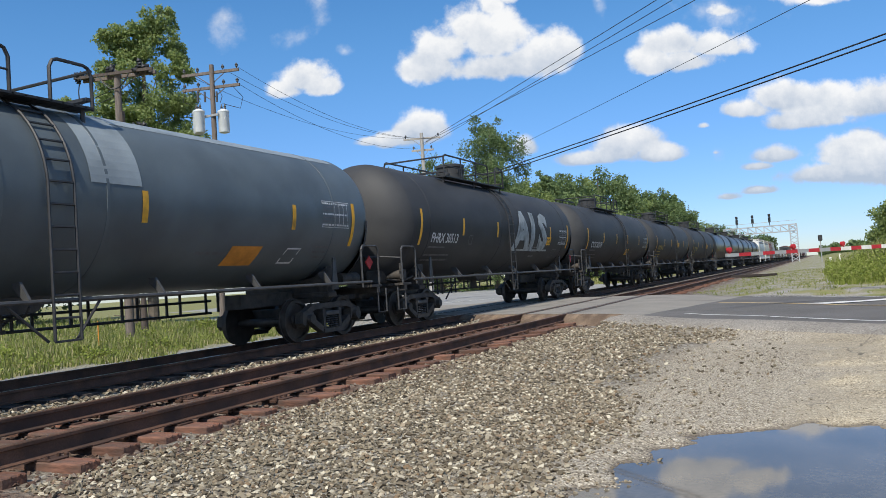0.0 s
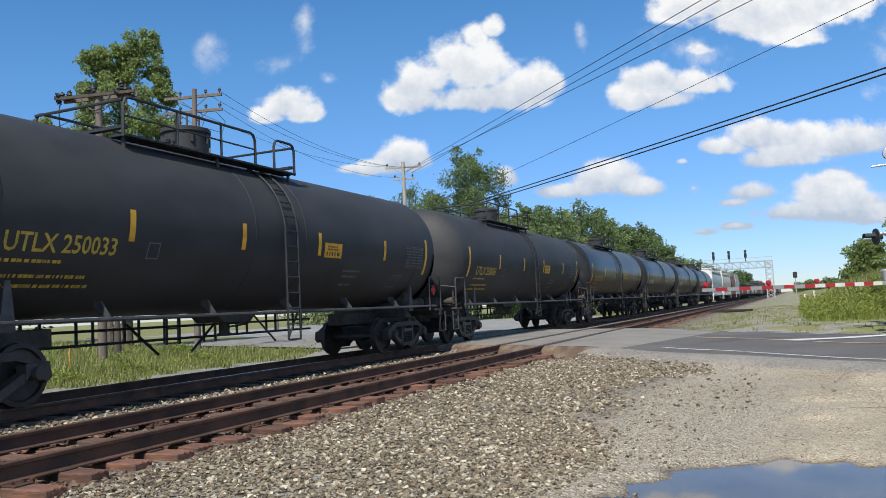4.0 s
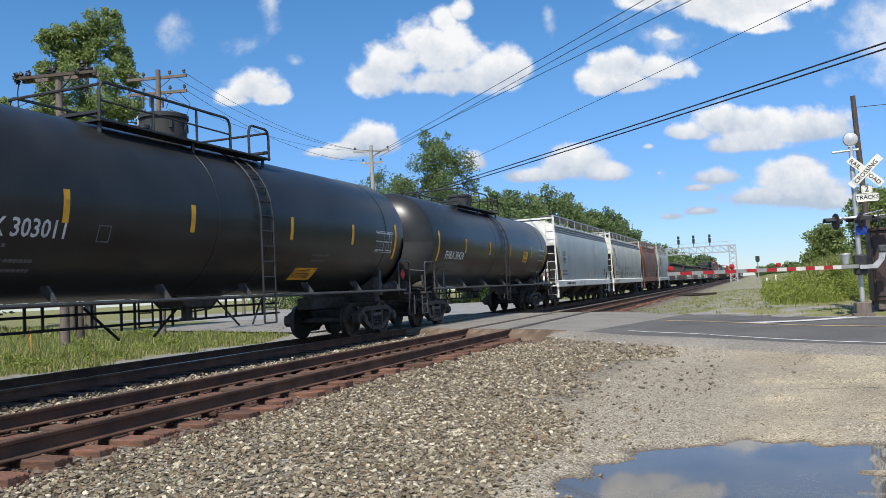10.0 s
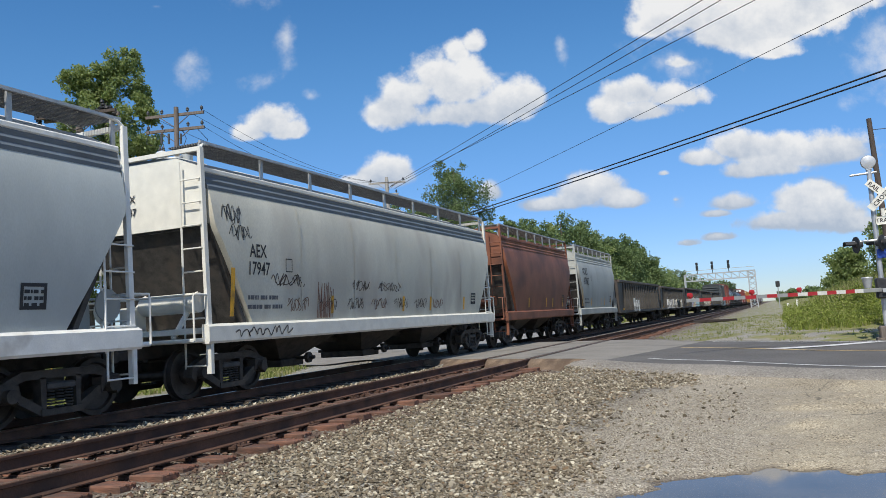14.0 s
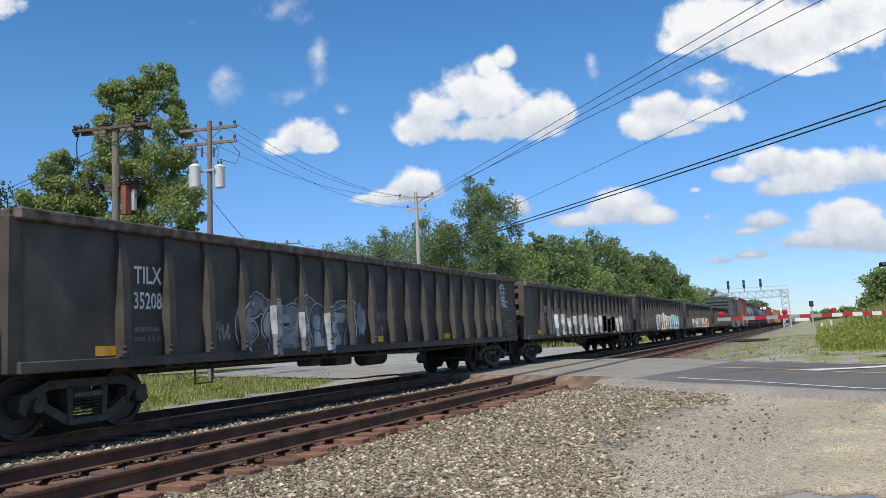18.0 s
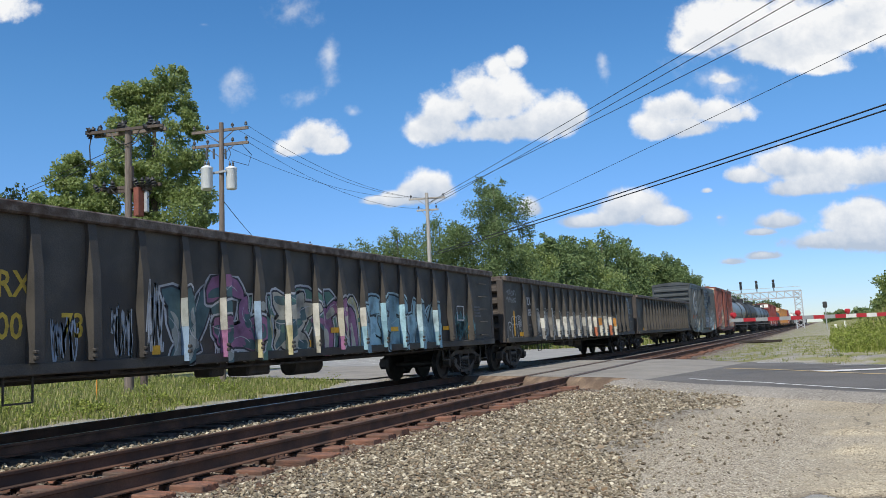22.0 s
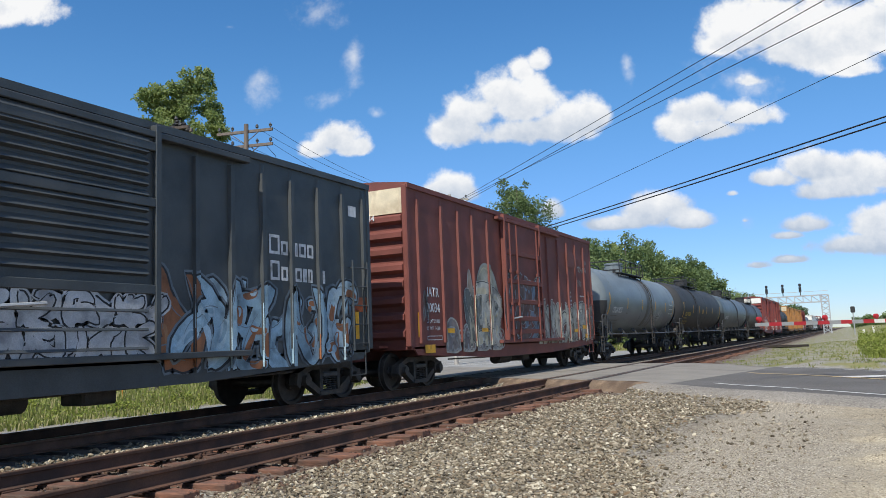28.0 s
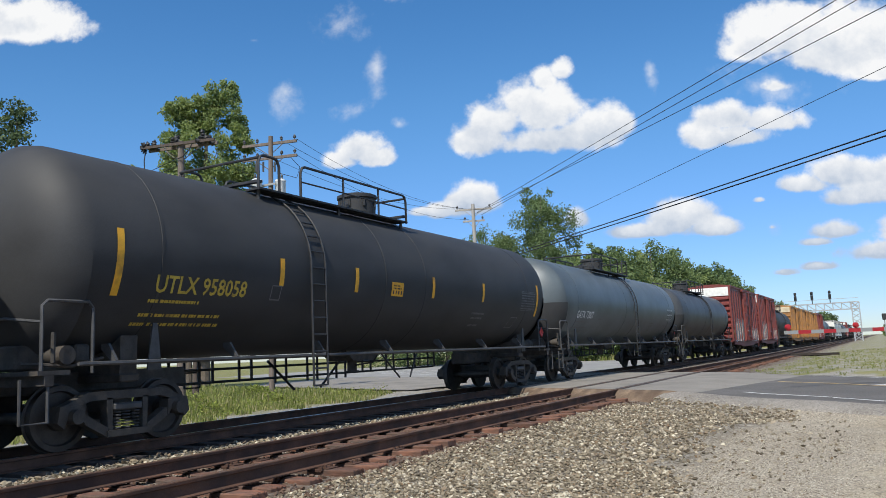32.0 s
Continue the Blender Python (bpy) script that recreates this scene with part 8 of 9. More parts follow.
# ---- signal bridge ----
def build_gantry():
    g = thing("signal_bridge", "white steel lattice signal bridge over the tracks", "signal bridge", at=(-3.6, 195, -0.35))
    bm = bmesh.new()
    top = 8.6
    for dx in (0, 1.5):
        for dy in (-0.5, 0.5):
            box(bm, (dx - 1.5, dy, top / 2), (0.22, 0.22, top))
    for k in range(7):
        z = 1.2 * k + 0.3
        for dy in (-0.5, 0.5):
            cyl(bm, (-1.5, dy, z), (0, dy, z + 1.0), 0.09, 4)
            cyl(bm, (0, dy, z), (-1.5, dy, z + 1.0), 0.09, 4)
    part("leg", bm, M_ALU, g)
    bm = bmesh.new()
    L = -15.5
    for z in (top - 1.5, top):
        for dy in (-0.5, 0.5):
            box(bm, (L / 2, dy, z), (-L, 0.24, 0.24))
    for k in range(9):
        x = L * k / 9
        for dy in (-0.5, 0.5):
            cyl(bm, (x, dy, top - 1.5), (x + L / 9, dy, top), 0.10, 4)
            cyl(bm, (x, dy, top - 1.5), (x, dy, top), 0.09, 4)
    for dy in (-0.6, 0.6):
        box(bm, (L / 2, dy, top + 0.9), (-L, 0.05, 0.05))
    part("truss", bm, M_ALU, g)
    bm = bmesh.new()
    box(bm, (L, 0, top / 2), (0.4, 0.8, top))
    part("leg", bm, M_ALU, g)

    def head(bm):
        cyl(bm, (0, 0, 0), (0, 0, 0.8), 0.10, 6)
        box(bm, (0, 0, 1.35), (0.55, 0.4, 1.2), 0.1)
        box(bm, (0, 0, 2.35), (0.55, 0.4, 0.7), 0.1)
        for z in (1.0, 1.4, 1.75, 2.4):
            cyl(bm, (0, -0.2, z), (0, -0.42, z), 0.14, 8)
    me = shared("signal_head", head, M_BLACKSTEEL)
    for x in (-12.6, -9.2, -5.6):
        part("signal_head", me, M_BLACKSTEEL, g, "black signal head with hooded lamps", at=(x, 0, top + 0.1))
    # small things along the far track side
    rnd = random.Random(3)
    pile = thing("tie_pile", "heap of old dark ties beside the track", "tie pile", at=(-4.4, 64.5, -0.33))
    tie = shared("old_tie", lambda bm: box(bm, (0, 0, 0), (1.6, 0.24, 0.18), 0.02), M_TIE_DARK)
    for k in range(9):
        part("old_tie", tie, M_TIE_DARK, pile, at=(rnd.uniform(-1.2, 1.2), rnd.uniform(-0.3, 0.3), 0.08 + 0.10 * rnd.random()))
    p = thing("low_signal", "small black dwarf signal on a post", "signal", at=(0.6, 130, -0.2))
    bm = bmesh.new()
    cyl(bm, (0, 0, 0), (0, 0, 3.4), 0.08, 6)
    part("post", bm, M_ALU, p)
    bm = bmesh.new()
    box(bm, (0, 0, 3.7), (0.6, 0.4, 0.9), 0.1)
    part("signal_head", bm, M_BLACKSTEEL, p)
    for x, y in ((2.2, 95), (1.0, 75)):
        bm = bmesh.new()
        box(bm, (0, 0, 0.45), (0.18, 0.1, 0.9), 0.02)
        tagged(part("marker_post", bm, M_WHITE), "short white marker post", "marker post").location = (x, y, ground_z(x, y))


# ---- crossing gate and signal ----
def build_crossing_signal():
    x0, y0 = 3.05, 27.5
    z0 = ground_z(x0, y0)
    s = thing("crossing_signal", "railroad crossing signal with crossbuck, lamps and lowered gate", "crossing signal", at=(x0, y0, z0))
    b = -z0  # heights below are over the rail tops
    bm = bmesh.new()
    cyl(bm, (0, 0, 0), (0, 0, 5.0 + b), 0.075, 12)
    cyl(bm, (0, 0, 0.0), (0, 0, 0.45), 0.13, 12)
    part("mast", bm, M_ALU, s)
    bm = bmesh.new()
    prism(bm, [(-0.3, -0.3), (0.3, -0.3), (0.3, 0.3), (-0.3, 0.3)], "z", -0.1, 0.10)
    box(bm, (0.0, 0, 0.25), (0.42, 0.42, 0.4), 0.04)
    part("base", bm, M_POLE, s)
    bm = bmesh.new()
    lathe(bm, [(0, 0.05), (0.03, 0.20), (0.10, 0.22), (0.13, 0.17), (0.15, 0.05)], "y", (0, -0.12, 5.15 + b), 18)
    box(bm, (0, 0, 4.98 + b), (0.16, 0.16, 0.14))
    part("bell", bm, M_ALU, s)
    bm = bmesh.new()
    cyl(bm, (-0.55, -0.1, 4.78 + b), (0.2, 0, 4.82 + b), 0.035, 8)
    part("bracket_arm", bm, M_ALU, s)
    for k, (text, ang) in enumerate((("RAIL    ROAD", -45), ("CROSSING", 45))):
        bm = bmesh.new()
        box(bm, (0, 0, 0), (1.22, 0.012, 0.235), 0.004)
        m = pose(0.33, -0.16 - 0.018 * k, 4.10 + b, 0, 0, 0) @ Matrix.Rotation(radians(-ang), 4, "Y")
        blade = part("crossbuck_blade", bm, M_GATE_WHITE, s, at=m)
        me = letters(text, 0.185)
        me.materials.clear()
        co = [v.co.y for v in me.vertices]
        mid = (min(co) + max(co)) / 2
        part("letters", me, M_STENCIL_BLACK, blade, at=pose(-mid, -0.010, -0.07, 0, 0, -90))
    bm = bmesh.new()
    box(bm, (0.33, -0.15, 3.56 + b), (0.30, 0.012, 0.24), 0.03)
    box(bm, (0.33, -0.15, 3.31 + b), (0.62, 0.012, 0.26), 0.03)
    plate = part("track_count_sign", bm, M_GATE_WHITE, s, "white sign for two tracks")
    for text, size, dz in (("2", 0.24, 3.48), ("TRACKS", 0.17, 3.25)):
        me = letters(text, size)
        me.materials.clear()
        co = [v.co.y for v in me.vertices]
        part("letters", me, M_STENCIL_BLACK, plate, at=pose(0.33 - (min(co) + max(co)) / 2, -0.160, dz + b, 0, 0, -90))
    bm = bmesh.new()
    cyl(bm, (-0.7, -0.05, 2.72 + b), (0.85, -0.05, 2.72 + b), 0.035, 8)
    cyl(bm, (0, -0.1, 2.75 + b), (0.75, 0.1, 2.9 + b), 0.02, 6)
    part("lamp_bar", bm, M_ALU, s)

    def lamp(bm):
        lathe(bm, [(0, 0.255), (0.02, 0.26), (0.03, 0.255)], "y", (0, 0, 0), 24)
        lathe(bm, [(0.03, 0.11), (0.2, 0.08), (0.22, 0.02)], "y", (0, 0, 0), 14)
        for k in range(9):
            a = math.pi * k / 9 + 0.15
            c = [(0.12 * math.cos(t), -0.02, 0.12 * math.sin(t)) for t in (a, a + math.pi / 9)]
            vs = [bm.verts.new(v) for v in (c[0], c[1], (c[1][0], -0.34, c[1][2]), (c[0][0], -0.34, c[0][2]))]
            bm.faces.new(vs)
        lathe(bm, [(-0.03, 0.02), (-0.02, 0.10), (0, 0.11)], "y", (0, 0, 0), 14)
    me = shared("flasher_lamp", lamp, M_BLACKSTEEL)
    for dx, dy, turn in ((-0.60, -0.1, -70), (0.14, -0.15, 60), (0.62, -0.1, 75), (0.05, 0.1, -95)):
        part("flasher_lamp", me, M_BLACKSTEEL, s, "hooded black flasher lamp", at=pose(dx, dy, 2.62 + b, 0, 0, turn))
    bm = bmesh.new()
    box(bm, (0.10, -0.12, 2.30 + b), (0.30, 0.03, 0.28), 0.01)
    part("notice_plate", bm, M_BLUE, s, "small blue notice plate")
    # gate machine and arm
    bm = bmesh.new()
    box(bm, (-0.02, -0.22, 1.25 + b), (0.36, 0.36, 0.62), 0.04)
    part("gate_machine", bm, M_BLACKSTEEL, s)
    bm = bmesh.new()
    prism(bm, [(-0.05, 0.0), (0.42, 0.0), (0.62, 0.25), (0.68, 0.55), (0.52, 0.58), (0.46, 0.28), (0.30, 0.12), (-0.05, 0.12)], "y", -0.50, -0.43)
    for v in bm.verts:
        v.co.z += 1.12 + b
    part("counterweight_arm", bm, M_GALV, s, "bent galvanised counterweight arm")
    bm = bmesh.new()
    box(bm, (0.62, -0.46, 1.70 + b), (0.3, 0.16, 0.22), 0.03)
    part("counterweight", bm, M_RAIL_GREY, s)
    bm = bmesh.new()
    lathe(bm, [(0, 0.10), (0.28, 0.15), (0.30, 0.16), (0.33, 0.15), (0.34, 0.02)], "z", (-0.42, -0.35, 1.28 + b), 14)
    part("junction_pot", bm, M_GALV, s)
    d = Vector((-1.95 - x0, 21.3 - y0, 0.0))
    span = d.length
    ang = math.degrees(math.atan2(d.y, d.x))
    arm = part("gate_arm", arm_base(), M_GATE_GREY, s, "striped red and white gate arm, lowered", at=pose(-0.1, -0.4, 1.20 + b, 0, -0.2, ang))
    n = 19
    for k in range(n):
        if k < 2:
            continue
        a, c = span * k / n, span * (k + 1) / n
        bm = bmesh.new()
        h = 0.115 - 0.03 * k / n
        box(bm, ((a + c) / 2, 0, 0), (c - a, 0.045, h))
        grey = k > 8 and k % 2 == 0
        m = M_GATE_RED if k % 2 else (M_GATE_GREY if grey else M_GATE_WHITE)
        part("stripe", bm, m, arm)

    def armlight(bm):
        lathe(bm, [(-0.05, 0.02), (-0.04, 0.065), (0.04, 0.065), (0.05, 0.02)], "y", (0, 0, 0.13), 12)
        box(bm, (0, 0, 0.07), (0.05, 0.05, 0.06))
    me = shared("gate_lamp", armlight, M_GATE_RED)
    for f in (0.46, 0.70, 0.985):
        part("gate_lamp", me, M_GATE_RED, arm, "red lamp on the gate arm", at=(span * f, 0, 0))
    # relay cabinet
    c = thing("relay_cabinet", "dark brown steel relay cabinet beside the crossing", "relay cabinet", at=(4.55, 28.6, ground_z(4.55, 28.6)))
    z1 = 2.30 - c.location.z
    bm = bmesh.new()
    box(bm, (0, 0, (z1 + 0.25) / 2), (2.2, 1.2, z1 - 0.25), 0.03)
    part("body", bm, M_CABINET, c)
    bm = bmesh.new()
    box(bm, (0, 0, z1 + 0.03), (2.36, 1.36, 0.09), 0.02)
    part("roof", bm, M_CABINET, c)
    for dx in (-0.54, 0.54):
        bm = bmesh.new()
        box(bm, (dx, -0.62, (z1 + 0.3) / 2), (0.98, 0.04, z1 - 0.5), 0.01)
        door = part("door", bm, M_CABINET, c)
        bm = bmesh.new()
        box(bm, (dx + 0.35, -0.66, 1.1), (0.05, 0.06, 0.22), 0.01)
        part("handle", bm, M_GALV, door)
    for dx in (-0.9, 0.9):
        bm = bmesh.new()
        box(bm, (dx, 0, 0.12), (0.2, 1.0, 0.3), 0.02)
        part("foot", bm, M_POLE, c)


def arm_base():
    bm = bmesh.new()
    box(bm, (0.35, 0, 0), (1.0, 0.06, 0.12), 0.01)
    return bm


def build_marker():
    for x, y in ((-21.8, 19.0),):
        m = thing("marker_post", "thin orange marker post in the grass", "marker post", at=(x, y, ground_z(x, y)))
        bm = bmesh.new()
        box(bm, (0, 0, 0.45), (0.045, 0.025, 0.9), 0.008)
        part("post", bm, M_ORANGE, m)

# ---- the train ----
WHITE, PALE, ORNG, BLK = (0.45, 0.46, 0.47), (0.30, 0.33, 0.34), (0.30, 0.12, 0.05), (0.015, 0.015, 0.016)


def art_panel_tank(car, skin, zc, half):
    # a big pale three-letter piece: A, I, S
    for text, y, w in (("A", half - 7.4, 1.25), ("I", half - 5.85, 1.2), ("S", half - 4.9, 1.2)):
        stick("graffiti_outline", sliced(letters(text, 1.75, 0.085)), spray((0.02, 0.02, 0.022)), car, y, zc - 0.72, skin, w)
        stick("graffiti_letter", sliced(letters(text, 1.75, 0.055)), spray(PALE), car, y, zc - 0.72, lambda z: skin(z) + 0.004, w)
    stick("graffiti_shadow", patch(half - 7.4, half - 3.6, zc - 0.82, zc - 0.76, 2), spray(PALE), car, 0, 0, skin)


def art_grey_tank(car, skin, zc, half):
    r = half + 0.46
    stick("notice_panel", shear(patch(-0.43, 0.43, -0.17, 0.17), 0.35), M_ORANGE, car, r - 5.15, zc - 0.90, skin, label="orange notice panel")
    stick("stencil_line", bars([(0, 0.75)], 0.05, 0.0, 4), M_STENCIL_DIM, car, r - 6.4, zc - 0.88, skin)
    data_grid(car, skin, r - 2.86, zc - 0.32, M_STENCIL)
    stick("data_box", shear(outline_box(0, 0.46, 0, 0.30, 0.03), 0.45), M_STENCIL, car, r - 4.0, zc - 1.05, skin)
    for k in range(3):
        stick("stencil_line", bars([(0.03 * k, 0.5)], 0.05, 0.0, 14 + k), M_STENCIL_DIM, car, r - 3.0, zc - 0.75 - 0.1 * k, skin)
    stick("fresh_paint", patch(0.55, 1.5, zc + 0.15, zc + 1.30, 10), M_TANK_PALE, car, 0, 0, skin, label="pale patch of fresh paint")
    # the streak's pale colour also carries the sunlight along the tank top
    stick("fresh_paint", patch(1.5, half - 0.95, zc + 1.22, zc + 1.455, 6), M_TANK_PALE, car, 0, 0, skin, label="pale streak of fresh paint, brightened like the sunlit tank top")


def art_tagged_tank(car, skin, zc, half):
    for y0, y1, m in ((0.15, 0.66, M_STAIN), (1.20, 1.32, M_STAIN), (1.66, 1.92, M_STAIN)):
        stick("spill_band", patch(y0, y1, zc - 1.2, zc + 1.50, 24), m, car, 0, 0, skin, label="dark stained band below the platform")
    tag(car, skin, 2.3, zc - 1.05, 1.8, 0.75, (0.52, 0.54, 0.55), 8, 0.03, 9)


def art_hopper_cream(car, skin, half):
    ink = (0.10, 0.075, 0.06)
    tag(car, skin, -half + 1.75, 2.0, 1.15, 0.32, ink, 60, 0.025, 14)
    tag(car, skin, -half + 5.0, 1.95, 0.9, 0.3, ink, 61, 0.022, 12)
    tag(car, skin, -half + 6.3, 1.95, 1.3, 0.3, ink, 62, 0.022, 15)
    for k in range(7):
        tag(car, skin, -half + 2.3 + k * 1.25, 1.50, 0.8, 0.32, ink if k % 3 else (0.20, 0.10, 0.06), 63 + k, 0.02, 9)
    for k in range(4):
        tag(car, lambda z: 1.565, -half + 0.5 + k * 0.45, 1.05, 0.5, 0.2, (0.10, 0.09, 0.085), 80 + k, 0.03, 8)
    tag(car, skin, -half + 0.25, 3.15, 0.55, 0.42, (0.05, 0.05, 0.05), 90, 0.02, 12)
    tag(car, skin, -half + 0.45, 2.85, 0.6, 0.35, (0.05, 0.05, 0.05), 91, 0.02, 10)
    rnd = random.Random(5)
    for k in range(14):
        y = -half + 3.45 + k * 0.05 + rnd.uniform(-0.02, 0.02)
        stick("rust_streak", stroke([(0, 0), (rnd.uniform(-0.03, 0.03), 0.35), (rnd.uniform(-0.03, 0.03), rnd.uniform(0.5, 0.8))], 0.022), spray((0.22, 0.10, 0.06)), car, y, 1.36, skin)


def art_hopper_white(car, skin, half):
    stick("builder_mark", bars([(0, 2.0)], 0.10, 0.1, 21), M_STENCIL_BLACK, car, -half + 1.6, 1.10, lambda z: 1.563)
    stick("side_patch", patch(half - 5.1, half - 4.0, 2.75, 3.35), M_HOP_CREAM, car, 0, 0, skin)
    # shading of the dents, painted as flat dark strokes
    for y, z0, z1 in ((-0.5, 1.9, 3.1), (0.45, 1.9, 2.7), (2.55, 1.85, 2.9), (3.8, 2.0, 2.5)):
        stick("dent_crease", stroke([(0.02, z0), (0, (z0 + z1) / 2), (-0.06, z1)], 0.02), spray((0.16, 0.17, 0.18)), car, y, 0, skin)


GREYS = ((0.30, 0.31, 0.33), (0.22, 0.23, 0.25), (0.36, 0.38, 0.40), (0.15, 0.16, 0.18))


def art_gon_a(car, skin, half):
    graffiti(car, skin, -half + 4.6, -half + 8.1, 0.95, 1.95, ((0.17, 0.19, 0.21), (0.26, 0.30, 0.33), (0.36, 0.40, 0.42), (0.11, 0.12, 0.14), (0.26, 0.22, 0.22)), (0.06, 0.065, 0.075), 31, pitch=1.0, lw=0.035, rim=(0.36, 0.39, 0.41))
    tag(car, skin, -half + 3.75, 1.2, 0.45, 0.4, (0.28, 0.29, 0.30), 138, 0.04, 5)
    tag(car, skin, -half + 8.55, 1.2, 0.35, 0.85, (0.36, 0.40, 0.44), 38, 0.09, 5)
    tag(car, skin, -half + 9.2, 1.55, 0.8, 0.3, (0.26, 0.26, 0.25), 39, 0.03, 12)
    tag(car, skin, -half + 9.4, 1.2, 0.4, 0.3, (0.26, 0.26, 0.25), 40, 0.03, 8)
    logo_globe(car, half)


def logo_globe(car, half):
    """A white globe-like emblem with a curling bar below it."""
    yc, zc, x = half - 1.15, 2.52, 1.468

    def arc(rx, a0, a1):
        return [(yc + rx * math.cos(a), zc + 0.29 * math.sin(a)) for a in np.linspace(a0, a1, 17)]
    for pts in (arc(0.30, 0, 6.28), arc(0.15, 0, 6.28), [(yc, zc - 0.29), (yc, zc + 0.29)], [(yc - 0.29, zc), (yc + 0.29, zc)], [(yc - 0.24, zc + 0.16), (yc + 0.24, zc + 0.16)], [(yc - 0.24, zc - 0.15), (yc + 0.24, zc - 0.15)],
                [(yc - 0.28, zc), (yc - 0.26, zc - 0.25), (yc - 0.05, zc - 0.42), (yc + 0.5, zc - 0.5), (yc + 0.5, zc - 0.3), (yc, zc - 0.25)]):
        stick("emblem", stroke(pts, 0.035), M_STENCIL, car, 0, 0, lambda z: 1.463, label="white globe emblem")
    stick("emblem_bar", bars([(0, 0.36)], 0.13, 0.0, 2, (0.5, 0.7)), M_STENCIL, car, yc - 0.02, zc - 0.45, lambda z: 1.463)
    for k in range(2):
        stick("stencil_line", bars([(0, 0.85)], 0.05, 0.0, 22 + k), M_STENCIL_DIM, car, yc - 0.3, zc - 0.60 - 0.08 * k, lambda z: 1.463)
    for k in range(4):
        stick("stencil_line", bars([(0.03 * (k % 2), 0.26)], 0.07, 0.0, 25 + k), M_STENCIL_DIM, car, yc, zc - 1.0 - 0.13 * k, lambda z: 1.463)


def art_gon_b(car, skin, half):
    graffiti(car, skin, -half + 2.75, half - 4.6, 0.95, 1.92, GREYS + ((0.42, 0.42, 0.38),), (0.04, 0.04, 0.042), 32, pitch=0.8, lw=0.028)
    graffiti(car, skin, half - 7.6, half - 3.2, 1.0, 1.9, ((0.44, 0.44, 0.36), (0.33, 0.34, 0.34), (0.20, 0.21, 0.22)), (0.04, 0.04, 0.042), 37, pitch=0.62, lw=0.025)
    tag(car, skin, half - 1.5, 1.95, 0.7, 0.3, (0.30, 0.30, 0.3), 41, 0.04, 9)
    tag(car, skin, half - 1.45, 1.5, 0.6, 0.22, (0.36, 0.36, 0.36), 141, 0.04, 9)
    tag(car, skin, half - 1.4, 2.45, 0.5, 0.35, (0.10, 0.10, 0.1), 142, 0.05, 8)


def art_gon_c(car, skin, half):
    cream, camo = (0.42, 0.40, 0.33), (0.07, 0.13, 0.14)
    graffiti(car, skin, -half + 6.2, -half + 11.8, 0.92, 2.2, (cream, cream, camo, (0.10, 0.20, 0.16), (0.24, 0.34, 0.46), (0.27, 0.12, 0.22), (0.46, 0.42, 0.24), (0.30, 0.32, 0.30)), (0.04, 0.04, 0.05), 33, pitch=1.25, lw=0.04)
    graffiti(car, skin, -half + 11.85, -half + 15.7, 0.92, 2.1, ((0.24, 0.40, 0.47), (0.30, 0.48, 0.55), (0.17, 0.30, 0.36), (0.22, 0.36, 0.42)), (0.03, 0.045, 0.055), 34, pitch=1.05, lw=0.05, rim=(0.34, 0.46, 0.50))
    for k, (y, z, w, h) in enumerate(((0.95, 1.95, 0.5, 0.35), (1.0, 1.6, 0.55, 0.35), (1.05, 1.3, 0.4, 0.28))):
        tag(car, skin, -half + y, z, w, h, WHITE, 42 + k, 0.035, 8)
    for y in (-half + 10.65, -half + 13.1, -half + 16.1, half - 1.9):
        stick("reflector_strip", patch(y, y + 0.48, 1.36, 1.47, 1), M_YELLOW, car, 0, 0, lambda z: 1.488, label="yellow reflector strip")
    tag(car, skin, -half + 4.0, 0.98, 0.4, 0.7, (0.30, 0.36, 0.44), 143, 0.03, 12)
    tag(car, skin, -half + 5.0, 1.0, 0.4, 0.9, (0.36, 0.40, 0.44), 144, 0.03, 14)
    tag(car, skin, -half + 5.5, 1.0, 0.5, 1.3, (0.42, 0.44, 0.46), 145, 0.035, 14)
    tag(car, skin, half - 3.0, 1.0, 1.3, 0.9, (0.12, 0.26, 0.28), 45, 0.03, 24)
    tag(car, skin, half - 3.0, 1.1, 1.1, 0.7, (0.12, 0.26, 0.28), 46, 0.03, 22)


